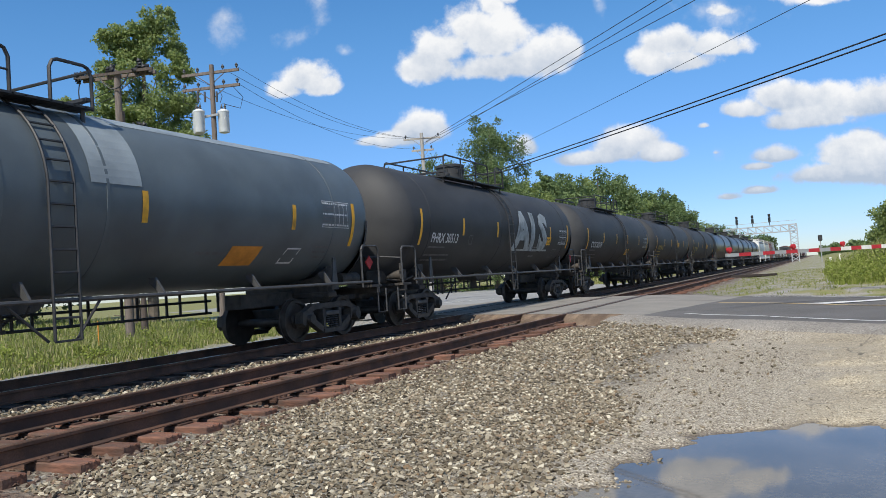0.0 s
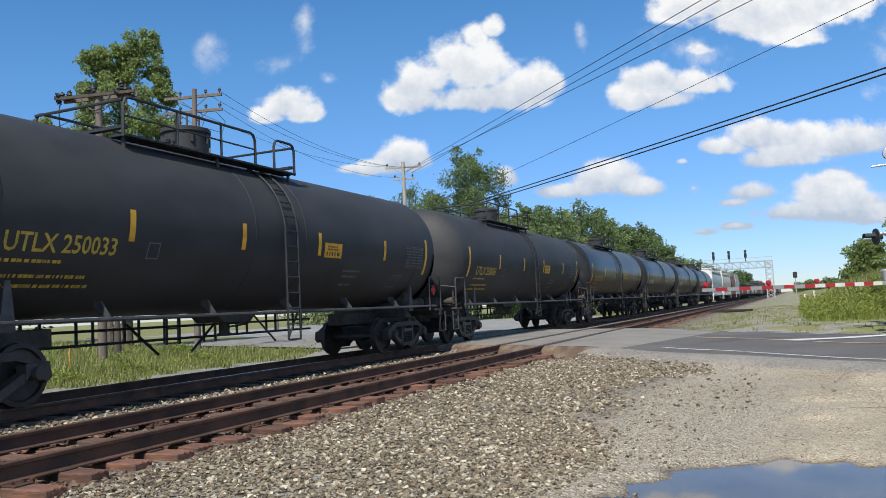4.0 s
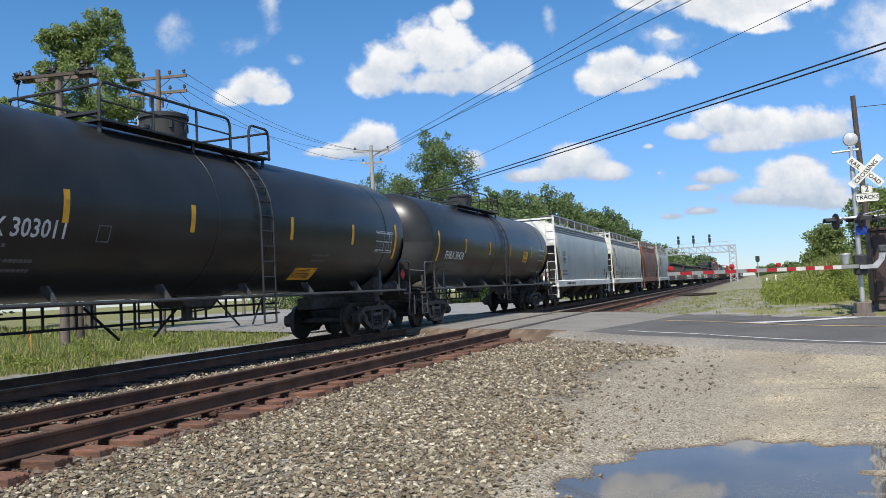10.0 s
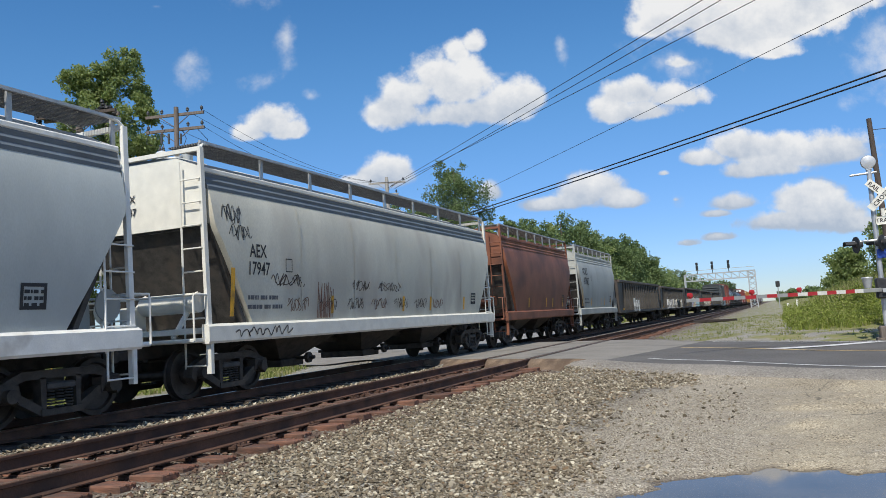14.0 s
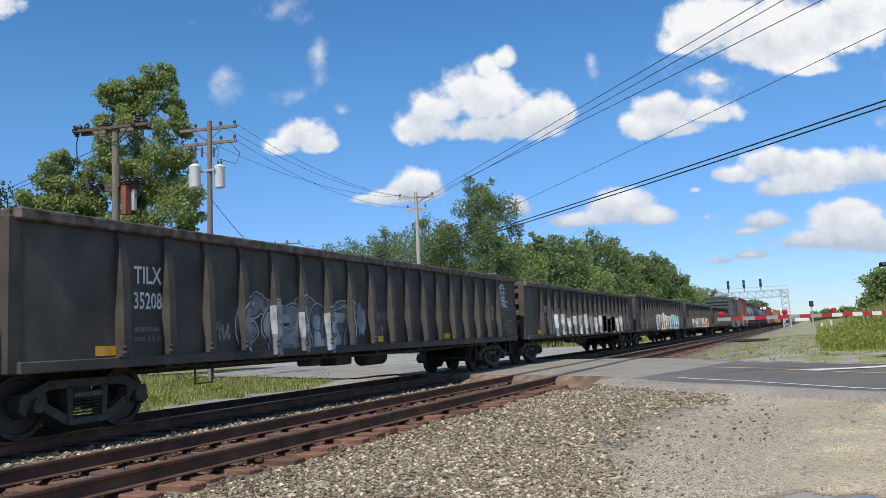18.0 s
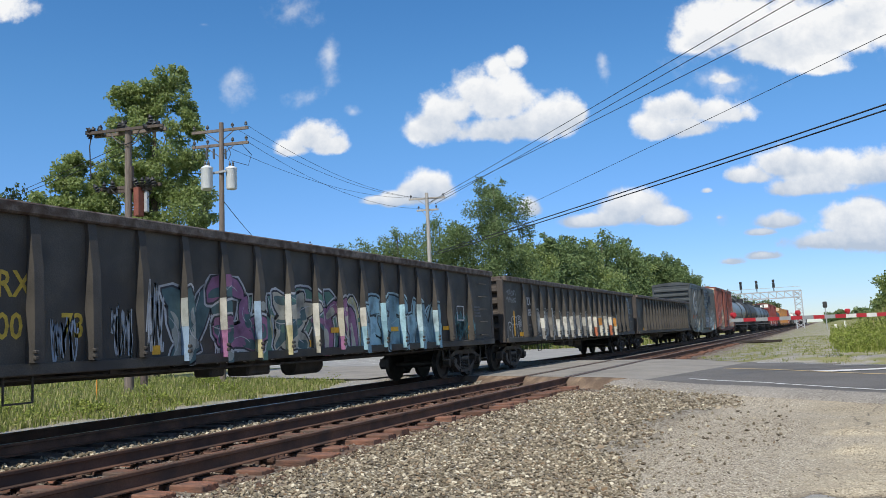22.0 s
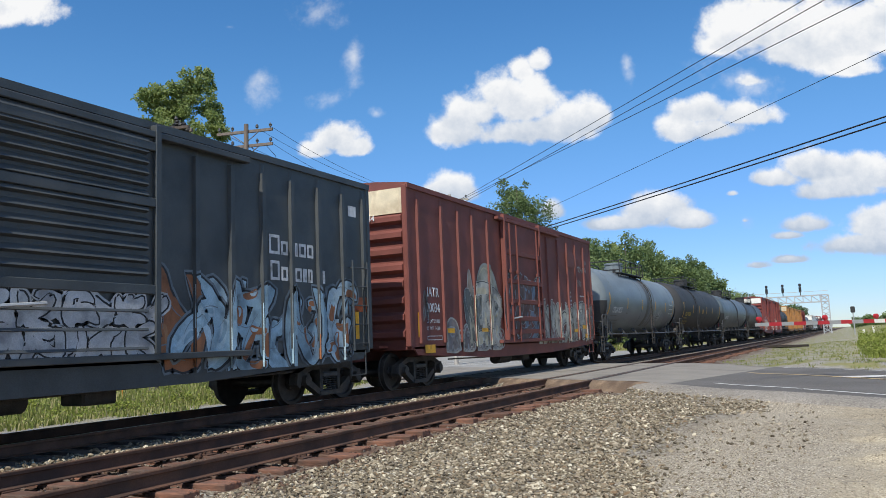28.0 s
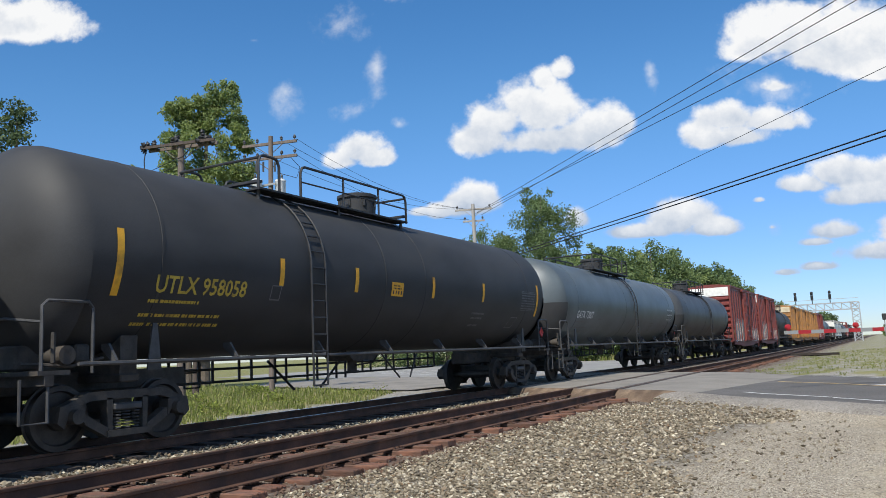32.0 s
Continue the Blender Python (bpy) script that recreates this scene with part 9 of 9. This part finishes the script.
def art_gon_d(car, skin, half):
    graffiti(car, skin, -half + 2.9, -half + 10.2, 0.92, 1.9, ((0.36, 0.355, 0.33), (0.22, 0.215, 0.20), (0.14, 0.135, 0.125), (0.46, 0.45, 0.40)), (0.06, 0.057, 0.053), 35, pitch=1.35, lw=0.045, rim=(0.52, 0.51, 0.46))
    tag(car, skin, -half + 9.6, 1.75, 0.7, 0.5, (0.22, 0.22, 0.22), 152, 0.05, 7)
    y0, y1 = -half + 10.3, -half + 15.0
    stick("graffiti_ground", patch(y0, y1 - 0.1, 0.92, 1.40, 2), spray((0.16, 0.30, 0.26)), car, 0, 0, lambda z: skin(z) - 0.003, label="teal ground of the sprayed piece")
    stick("graffiti_ground", patch(y0 + 0.15, y1 - 0.25, 1.405, 1.80, 2), spray((0.25, 0.26, 0.25)), car, 0, 0, lambda z: skin(z) - 0.003, label="grey ground of the sprayed piece")
    graffiti(car, skin, y0, y1, 1.32, 1.88, ((0.27, 0.27, 0.26), (0.36, 0.36, 0.32), (0.20, 0.21, 0.20), (0.30, 0.30, 0.29), (0.28, 0.12, 0.09)), (0.05, 0.05, 0.05), 36, pitch=0.42, lw=0.016, rim=(0.34, 0.34, 0.32))
    graffiti(car, skin, y0, y1 - 0.2, 0.94, 1.42, ((0.17, 0.34, 0.29), (0.24, 0.40, 0.34), (0.15, 0.24, 0.22), (0.36, 0.42, 0.37), (0.17, 0.34, 0.29), (0.30, 0.36, 0.33)), (0.05, 0.075, 0.075), 38, pitch=0.5, lw=0.018, rim=(0.30, 0.38, 0.36))
    for k, (py, front, w) in enumerate(q for q in POSTS[car.name] if y0 < q[0] < y1):
        cream, orange, red = (0.52, 0.50, 0.42), (0.44, 0.20, 0.04), (0.38, 0.12, 0.06)
        low, high = ((red, cream), (cream, orange), (cream, cream))[k % 3]
        post_flank(car, skin, py - w - 0.005, front, 0.93, 1.33 + 0.07 * (k % 2), low)
        post_flank(car, skin, py - w - 0.005, front, 1.34 + 0.07 * (k % 2), 1.80 - 0.05 * (k % 3), high)
        stick("graffiti_accent", patch(py - w, py + w * 0.7, 0.96 + 0.04 * (k % 3), 1.34, 3), spray(low), car, 0, 0, lambda z: skin(z) + 0.012)
    for k, z in enumerate((2.45, 2.2)):
        tag(car, skin, -half + 0.2, z, 0.85, 0.22, (0.34, 0.35, 0.36), 46 + k, 0.025, 10)
    bubbles(car, skin, -half + 0.15, 0.95, (0.42, 0.5, 0.4), 0.68, (0.46, 0.47, 0.48), 48, 0.035)
    bubbles(car, skin, -half + 0.55, 1.5, (0.45, 0.45), 0.32, (0.46, 0.47, 0.48), 49, 0.03)
    stick("reflector_strip", patch(-half + 0.72, -half + 0.83, 1.1, 1.95, 1), M_YELLOW, car, 0, 0, lambda z: skin(z) + 0.004, label="yellow reflector strip")
    tag(car, skin, -half + 2.75, 1.15, 0.3, 0.95, (0.42, 0.42, 0.42), 148, 0.03, 14)
    tag(car, skin, -half + 16.0, 1.2, 0.3, 1.1, (0.42, 0.42, 0.42), 149, 0.035, 12)
    tag(car, skin, -half + 16.7, 1.7, 0.6, 0.5, (0.42, 0.42, 0.42), 150, 0.04, 10)
    logo_globe(car, half)
    tag(car, skin, half - 1.35, 1.72, 0.85, 0.2, WHITE, 151, 0.03, 10)


def art_gon_e(car, skin, half):
    tag(car, skin, -half + 0.4, 1.35, 0.6, 0.5, (0.12, 0.12, 0.12), 49, 0.02, 16)


def art_box_green(car, skin, half):
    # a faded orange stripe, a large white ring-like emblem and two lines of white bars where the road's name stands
    for y0, y1 in ((-half + 0.1, -3.5), (-2.35, -1.7), (5.95, half - 0.1)):
        stick("side_stripe", patch(y0, y1, 1.82, 2.13, 1), M_ORANGE_OLD, car, 0, 0, skin, label="faded orange stripe")
    ring = [(-5.50 + 0.60 * math.cos(t), 3.14 + 0.74 * math.sin(t)) for t in np.linspace(0.78, 5.6, 40)]
    stick("emblem", stroke(ring, 0.45), M_STENCIL, car, 0, 0, skin, label="large white ring emblem with a pointed foot")
    foot = bpy.data.meshes.new("foot")
    foot.from_pydata([(0, -5.34, 3.02), (0, -5.10, 3.26), (0, -4.42, 3.26), (0, -4.42, 2.62), (0, -4.58, 2.28), (0, -4.58, 2.62), (0, -4.90, 2.62), (0, -4.90, 3.02)], [], [(0, 7, 2, 1), (7, 6, 3, 2), (5, 4, 3)])
    stick("emblem_foot", foot, M_STENCIL, car, 0, 0, lambda z: skin(z) + 0.003)
    for text, y in (("M", -6.55), ("EC", -6.19), ("200", -5.46), ("05", -4.82)):
        stick("reporting_mark", letters(text, 0.31), M_STENCIL, car, y, 1.48, skin, 0.72)
    for k, (y, z) in enumerate(((-6.2, 1.3), (-6.2, 1.15), (-5.46, 1.3), (-5.46, 1.16))):
        stick("stencil_line", bars([(0, 0.34)], 0.07, 0.0, 71 + k), M_STENCIL, car, y, z, skin)
    tag(car, skin, -5.7, 1.78, 0.7, 0.22, (0.30, 0.31, 0.31), 171, 0.025, 9)
    # the road's two-word name as bars
    for z, row in ((2.84, ((4.40, 0.30), (4.74, 0.20), (5.16, 0.08), (5.28, 0.22), (5.54, 0.20))), (2.36, ((4.43, 0.26), (4.74, 0.20), (5.16, 0.20), (5.40, 0.12), (5.56, 0.14), (6.04, 0.08)))):
        for y, w in row:
            stick("road_name", outline_box(y, y + w, z, z + (0.36 if w > 0.25 else 0.26), min(0.055, w * 0.45)), M_STENCIL, car, 0, 0, lambda q: 1.462)
    stick("label_plate", patch(half - 0.75, half - 0.45, 3.85, 4.08, 1), M_STENCIL, car, 0, 0, skin)
    graffiti(car, lambda z: 1.462, -5.85, -1.75, 0.72, 1.98, ((0.05, 0.065, 0.07), (0.09, 0.12, 0.13), (0.20, 0.26, 0.28), (0.05, 0.06, 0.065)), (0.02, 0.02, 0.022), 51, pitch=1.3, lw=0.035, rim=(0.26, 0.35, 0.37))
    for z0, z1, seed in ((1.08, 1.50, 52), (1.52, 1.93, 53)):
        graffiti(car, lambda z: 1.60, -1.0, 1.6, z0, z1, ((0.44, 0.45, 0.46), (0.40, 0.41, 0.42)), BLK, seed, pitch=0.5, lw=0.03)
    graffiti(car, lambda z: 1.462, 1.75, 6.9, 0.80, 2.3, ((0.32, 0.47, 0.56), (0.40, 0.53, 0.60), (0.26, 0.39, 0.47), ORNG, (0.32, 0.47, 0.56), (0.34, 0.17, 0.08)), (0.025, 0.028, 0.034), 54, pitch=0.85, lw=0.045, rim=(0.16, 0.20, 0.23), flank=(0.50, 0.58, 0.60))
    tag(car, skin, -2.9, 2.05, 0.5, 0.3, (0.20, 0.21, 0.22), 56, 0.03, 8)


def art_box_red(car, skin, half):
    def side(z):
        return 1.462
    pale, cream, moss, ash = (0.54, 0.53, 0.46), (0.58, 0.52, 0.36), (0.37, 0.36, 0.28), (0.42, 0.40, 0.34)
    # a tall rounded shape in grey green, with a pale crescent before it
    painted(car, side, [(-3.72, 1.05), (-3.80, 1.9), (-3.72, 2.7), (-3.45, 3.18), (-3.05, 3.32), (-2.62, 3.16), (-2.28, 2.7), (-2.12, 2.05), (-2.2, 1.4), (-2.05, 1.0), (-2.9, 0.92)], moss, 0.0, (0.32, 0.34, 0.31), 0.05)
    painted(car, side, [(-3.35, 2.2), (-3.3, 2.75), (-3.0, 3.05), (-2.68, 2.85), (-2.6, 2.3), (-2.95, 2.0)], ash, 0.003)
    painted(car, side, [(-3.55, 1.15), (-3.6, 1.75), (-3.2, 1.95), (-2.9, 1.6), (-3.0, 1.12)], (0.12, 0.15, 0.15), 0.003, pale, 0.03)
    painted(car, side, [(-2.75, 1.1), (-2.7, 1.8), (-2.35, 1.9), (-2.2, 1.3)], ash, 0.004, (0.10, 0.11, 0.11), 0.03)
    painted(car, side, [(-4.42, 1.25), (-4.30, 1.75), (-4.50, 2.1), (-4.38, 2.5), (-4.22, 3.1), (-4.02, 2.6), (-4.0, 1.9), (-4.08, 1.2)], (0.30, 0.25, 0.20), 0.0, (0.40, 0.39, 0.36), 0.04)
    for k, pts in enumerate(([(-3.6, 2.1), (-3.35, 1.75), (-3.1, 2.05), (-2.85, 1.7), (-2.55, 2.1)], [(-3.6, 2.5), (-3.4, 2.75), (-3.2, 2.5)], [(-2.9, 2.5), (-2.7, 2.72), (-2.5, 2.45)], [(-3.5, 1.5), (-3.1, 1.35), (-2.5, 1.55), (-2.2, 1.3)],
                            [(-4.3, 1.5), (-4.15, 1.8), (-4.3, 2.05), (-4.12, 2.35)], [(-4.25, 2.5), (-4.1, 2.3), (-4.3, 2.2)], [(-3.62, 2.9), (-3.2, 3.2), (-2.7, 3.05)], [(-2.5, 1.9), (-2.3, 2.2), (-2.45, 2.5)])):
        stick("graffiti", stroke(curl(pts), 0.045 if k % 2 else 0.035), spray((0.09, 0.10, 0.10) if k % 3 else cream), car, 0, 0, lambda z: 1.470)
    graffiti(car, lambda z: 1.474, -4.4, -2.1, 0.95, 2.75, (pale, ash, cream, moss, (0.12, 0.13, 0.12)), (0.05, 0.05, 0.048), 67, pitch=0.95, lw=0.025, rim=(0.50, 0.49, 0.44))
    # a low row of round grey letters along the sill
    for k, (y, w, h) in enumerate(((-5.75, 0.75, 0.85), (-4.8, 0.8, 0.7), (-3.9, 0.85, 0.62), (-2.95, 0.85, 0.62))):
        painted(car, side, [(y, 0.86), (y - 0.04, 0.86 + h * 0.6), (y + w * 0.3, 0.86 + h), (y + w * 0.8, 0.86 + h * 0.92), (y + w * 1.04, 0.86 + h * 0.5), (y + w * 0.95, 0.86)], (0.19, 0.155, 0.145) if k % 2 else (0.22, 0.19, 0.18), 0.005, ash, 0.05)
    bubbles(car, lambda z: 1.470, -5.7, 0.9, (0.62, 0.42, 0.4, 0.5, 0.42, 0.5, 0.45, 0.42), 0.6, (0.33, 0.33, 0.32), 62, 0.05)
    for k in range(10):
        tag(car, lambda z: 1.474, -4.35 + (k % 5) * 0.45, 1.2 + 0.6 * (k // 5) + 0.1 * (k % 3), 0.4, 0.4, (0.10, 0.11, 0.105) if k % 2 else (0.36, 0.35, 0.32), 600 + k, 0.018, 10)
    for y0, y1, z0, z1 in ((-5.75, -5.28, 1.34, 1.46), (-6.95, -6.42, 0.86, 1.06), (-3.55, -3.1, 1.36, 1.46)):
        stick("reflector_strip", patch(y0, y1, z0, z1, 1), M_YELLOW, car, 0, 0, lambda z: 1.488, label="yellow reflector strip")
    graffiti(car, lambda z: 1.575, -1.8, 1.1, 1.15, 3.3, ((0.12, 0.06, 0.05), (0.20, 0.18, 0.12), (0.15, 0.09, 0.08), (0.16, 0.21, 0.27), (0.17, 0.045, 0.035), (0.17, 0.045, 0.035)), (0.07, 0.05, 0.045), 64, pitch=1.1, lw=0.03, rim=(0.30, 0.34, 0.38))
    graffiti(car, lambda z: 1.462, 1.2, half - 0.4, 0.95, 2.32, ((0.36, 0.345, 0.30), (0.28, 0.265, 0.235), (0.16, 0.085, 0.07), (0.46, 0.44, 0.37)), (0.05, 0.042, 0.04), 63, pitch=0.85, lw=0.04, rim=(0.50, 0.48, 0.42))
    for k in range(5):
        stick("stencil_line", bars([(0, 0.34)], 0.06, 0.0, 240 + k), M_STENCIL, car, half - 3.05, 2.75 - 0.15 * k, skin)
    for k, (w, z) in enumerate(((0.7, 2.36), (0.8, 2.24), (0.75, 2.12), (0.6, 2.66))):
        stick("stencil_line", bars([(0, w)], 0.05, 0.0, 260 + k), M_STENCIL, car, half - 1.62, z, skin)
    tag(car, skin, half - 1.65, 3.55, 1.0, 0.3, (0.40, 0.39, 0.36), 165, 0.035, 12)
    tag(car, skin, half - 0.75, 3.95, 0.22, 0.18, (0.40, 0.39, 0.36), 166, 0.03, 6)
    for y0, y1, z0, z1 in ((half - 1.55, half - 1.05, 1.42, 1.56), (half - 1.25, half - 0.72, 1.06, 1.22), (half - 2.6, half - 2.15, 1.30, 1.42)):
        stick("reflector_strip", patch(y0, y1, z0, z1, 1), M_YELLOW, car, 0, 0, lambda z: 1.488, label="yellow reflector strip")
    tag(car, skin, 5.5, 3.0, 0.75, 0.35, (0.30, 0.29, 0.28), 164, 0.03, 8)
    tag(car, skin, -half + 0.5, 1.55, 0.4, 0.9, (0.30, 0.28, 0.26), 65, 0.03, 10)
    stick("fresh_paint", patch(4.38, 5.3, 3.72, 4.25, 1), M_BOX_RED, car, 0, 0, lambda z: 1.54, label="bolted steel plate")


def art_far_red(car, skin, half):
    graffiti(car, lambda z: 1.462, -half + 0.8, -1.6, 1.0, 2.6, (WHITE, (0.42, 0.40, 0.38)), (0.2, 0.05, 0.04), 71, pitch=1.0)
    graffiti(car, lambda z: 1.462, 2.0, half - 0.6, 1.0, 2.0, (WHITE, (0.42, 0.40, 0.38)), (0.2, 0.05, 0.04), 72, pitch=1.0)


# where each pair of couplers meets, along the track at the clip's start
JOINTS = [-1.7, 16.8, 33.45, 50.45, 67.3, 84.2, 101.35, 118.25, 135.45, 152.4, 169.35, 186.3, 198.4, 210.1, 230.55, 251.0, 271.95, 292.5, 313.0, 330.35, 347.3, 364.55, 383.2, 401.6, 418.1, 433.1, 447.1, 462.1]


def travel(t):
    """How far the slowly braking train has come by t seconds."""
    return 11.45 * t - 0.0075 * t ** 2


CARS = []


def build_train():
    black = "black tank car with yellow reflector strips"
    J = JOINTS

    def L(k):
        return J[k + 1] - J[k]
    add = CARS.append
    Rb = 1.53
    ylab = "black tank car with yellow lettering"
    utl = (1.92, -0.27, 0.72, 0.32)
    add(build_tank_car(L(0), 1.47, M_TANK_SLATE, "dark grey tank car with an orange panel", art=art_grey_tank, lad=0.0, dome_y=-1.6, strips=(L(0) / 2 - 1.65, L(0) / 2 - 3.85, 1.55, -2.4, -L(0) / 2 + 1.65)))
    add(build_tank_car(L(1), Rb, M_TANK, "black tank car with big pale graffiti letters", mark="FHRX 30513", art=art_panel_tank, lad=-0.15, dome_y=-1.3, panel=(4.2, -0.45, 0.5, 0.3)))
    add(build_tank_car(L(2), Rb, M_TANK, black, mark="CTCX 302159", panel=(1.72, -0.80, 0.75, 0.30), lad=0.6, dome_y=-0.75))
    add(build_tank_car(L(3), Rb, M_TANK, ylab, writing=M_STENCIL_YELLOW, mark="UTLX 250033", panel=utl, lad=0.2, dome_y=-1.0))
    add(build_tank_car(L(4), Rb, M_TANK, ylab, writing=M_STENCIL_YELLOW, mark="UTLX 250081", panel=utl, lad=0.15, dome_y=-1.05))
    add(build_tank_car(L(5), Rb, M_TANK_SHINY, "glossy black tank car with yellow lettering", writing=M_STENCIL_YELLOW, mark="UTLX 250182", panel=utl, lad=0.22, dome_y=0.95))
    h7 = L(6) / 2
    add(build_tank_car(L(6), Rb, M_TANK_SHINY, black, mark="GATX 206042", panel=(1.8, -0.46, 0.72, 0.31), lad=0.5, dome_y=-0.75, strips=(-h7 + 1.65, -4.4, -2.9, -1.25, 1.2, 2.88, 4.64, h7 - 1.65)))
    add(build_tank_car(L(7), Rb, M_TANK_SHINY, "glossy black tank car with white lettering", mark="CTCX 303011", panel=(2.75, -1.11, 0.95, 0.26), lad=0.6, dome_y=-0.5, strips=(-6.95, -4.4, -1.6, 1.65, 4.44, 6.95)))
    add(build_tank_car(L(8), Rb, M_TANK_SHINY, "glossy black tank car with white lettering", mark="FHRX 30424", panel=(3.4, -0.38, 0.70, 0.46), lad=0.3, dome_y=-0.5, strips=(-6.82, -4.3, -1.6, 1.1, 4.36, 6.82)))
    add(build_hopper(L(9), M_HOP_GREY, "pale grey covered hopper with white ends", mark="AEX 17929", art=art_hopper_white))
    add(build_hopper(L(10), M_HOP_CREAM, "cream covered hopper with scrawled graffiti", mark="AEX 17947", art=art_hopper_cream, cage=M_GATE_WHITE))
    add(build_hopper(L(11), M_HOP_BROWN, "short rust-brown covered hopper", cage=M_HOP_BROWN, eave=M_HOP_BROWN, bays=2))
    add(build_hopper(L(12), M_HOP_PALE, "short pale grey covered hopper with big black lettering", mark="AOKX 497002", bays=2, cage=M_HOP_PALE, big=True, eave=M_HOP_PALE))
    gl = "black ribbed gondola car with graffiti"
    add(build_gondola(L(13), gl, "TILX 35208", art=art_gon_a))
    add(build_gondola(L(14), gl, "SMIX 6525", art=art_gon_b, top=2.9, drop=0.28))
    add(build_gondola(L(15), "black gondola car with colourful graffiti and yellow lettering", "MQRX 110073", ink=M_STENCIL_YELLOW, art=art_gon_c, top=3.05, wide_bay=1.4))
    add(build_gondola(L(16), gl, "TILX 35190", art=art_gon_d))
    add(build_gondola(L(17), "black ribbed gondola car with white lettering", "TILX 35216", art=art_gon_e))
    add(build_boxcar(L(18), M_BOX_GREEN, "dark green boxcar with a louvred door and blue graffiti", 4.62, (-7.55, -6.75, -5.9, -5.02, -4.14, -3.28, -2.43, -1.59, 2.57, 3.4, 4.22, 5.05, 5.91, 6.76, 7.55), (-1.2, 1.65), True, art=art_box_green))
    add(build_boxcar(L(19), M_BOX_RED, "oxide red high-cube boxcar with weathered graffiti", 4.98, (-7.1, -5.82, -4.82, -3.9, -2.85, 1.5, 2.3, 3.45, 4.53, 5.54, 6.6), (-1.8, 1.28), False, M_BOX_CREAM, True, "IATR 20034", art=art_box_red))
    add(build_tank_car(L(20), 1.53, M_TANK_GREY, "grey tank car with dark saddle band", mark="CRGX 8557", art=art_tagged_tank, lad=0.85, dome_y=-0.25, strips=(-6.95, -3.8, -0.8, 2.15, 4.85, 6.98)))
    add(build_tank_car(L(21), 1.58, M_TANK, ylab, writing=M_STENCIL_YELLOW, mark="UTLX 958058", panel=(-0.4, -0.27, 0.48, 0.30), lad=-3.3, dome_y=0.4, rear_rail=True, strips=(-7.68, -4.25, -1.95, 1.2, 3.9, 7.68)))
    add(build_tank_car(L(22), 1.53, M_TANK_SLATE, "slate grey tank car", mark="GATX 72007", yellow=False))
    add(build_tank_car(L(23), 1.50, M_TANK_DARKGREY, "short dark grey tank car", yellow=False))
    for k in (24, 25):
        add(build_boxcar(L(k), M_BOX_BRIGHT, "red high-cube boxcar with a white end and graffiti", 5.05, None, (-1.4, 1.5), False, M_WHITE, True, art=art_far_red))
    add(build_tank_car(L(26), 1.5, M_TANK, "black tank car far back in the train", yellow=False))
    # the rest of the train, coming out of the distance
    y = J[-1]
    rnd = random.Random(9)
    for k in range(24):
        if k < 3:
            ln = 15.2
            c = build_boxcar(ln, M_BOX_YELLOW, "yellow boxcar with a cream end", 4.9, None, (-1.4, 1.5), False, M_BOX_CREAM, True) if k == 0 else copy_thing(CARS[27], Matrix())
        else:
            src = rnd.choice((1, 4, 9, 12, 13, 22, 6, 24))
            ln = JOINTS[src + 1] - JOINTS[src]
            c = copy_thing(CARS[src], Matrix())
        JOINTS.append(y + ln)
        y += ln
        add(c)


def motions():
    """The train rolls by, losing a little speed."""
    for k, car in enumerate(CARS):
        mid = (JOINTS[k] + JOINTS[k + 1]) / 2
        walk(car, [(float(t), pose(FAR, mid - travel(t), 0)) for t in range(33)])
        # the wheels turn while their car is close by
        for truck in car.children:
            for wheel in truck.children:
                if truck.name.startswith("truck") and wheel.name.startswith("wheelset"):
                    base = wheel.matrix_basis.translation
                    spot = mid + truck.matrix_basis.translation.y + base.y
                    near = [n / 30 for n in range(961) if 3.0 < spot - travel(n / 30) < 30.0]
                    if len(near) < 4 or k > 22:
                        continue
                    rows = [(t, pose(base.x, base.y, base.z, math.degrees((travel(t) - travel(near[0])) / 0.447))) for t in near]
                    if near[0] > 0.05:
                        rows.insert(0, (0.0, rows[0][1]))
                    if near[-1] < 31.9:
                        rows.append((32.0, rows[-1][1]))
                    walk(wheel, rows)


build_ground()
build_road()
build_tracks()
build_train()
build_gantry()
build_crossing_signal()
build_poles()
build_wires()
build_marker()
build_trees()
build_plants()
build_stones()
motions()
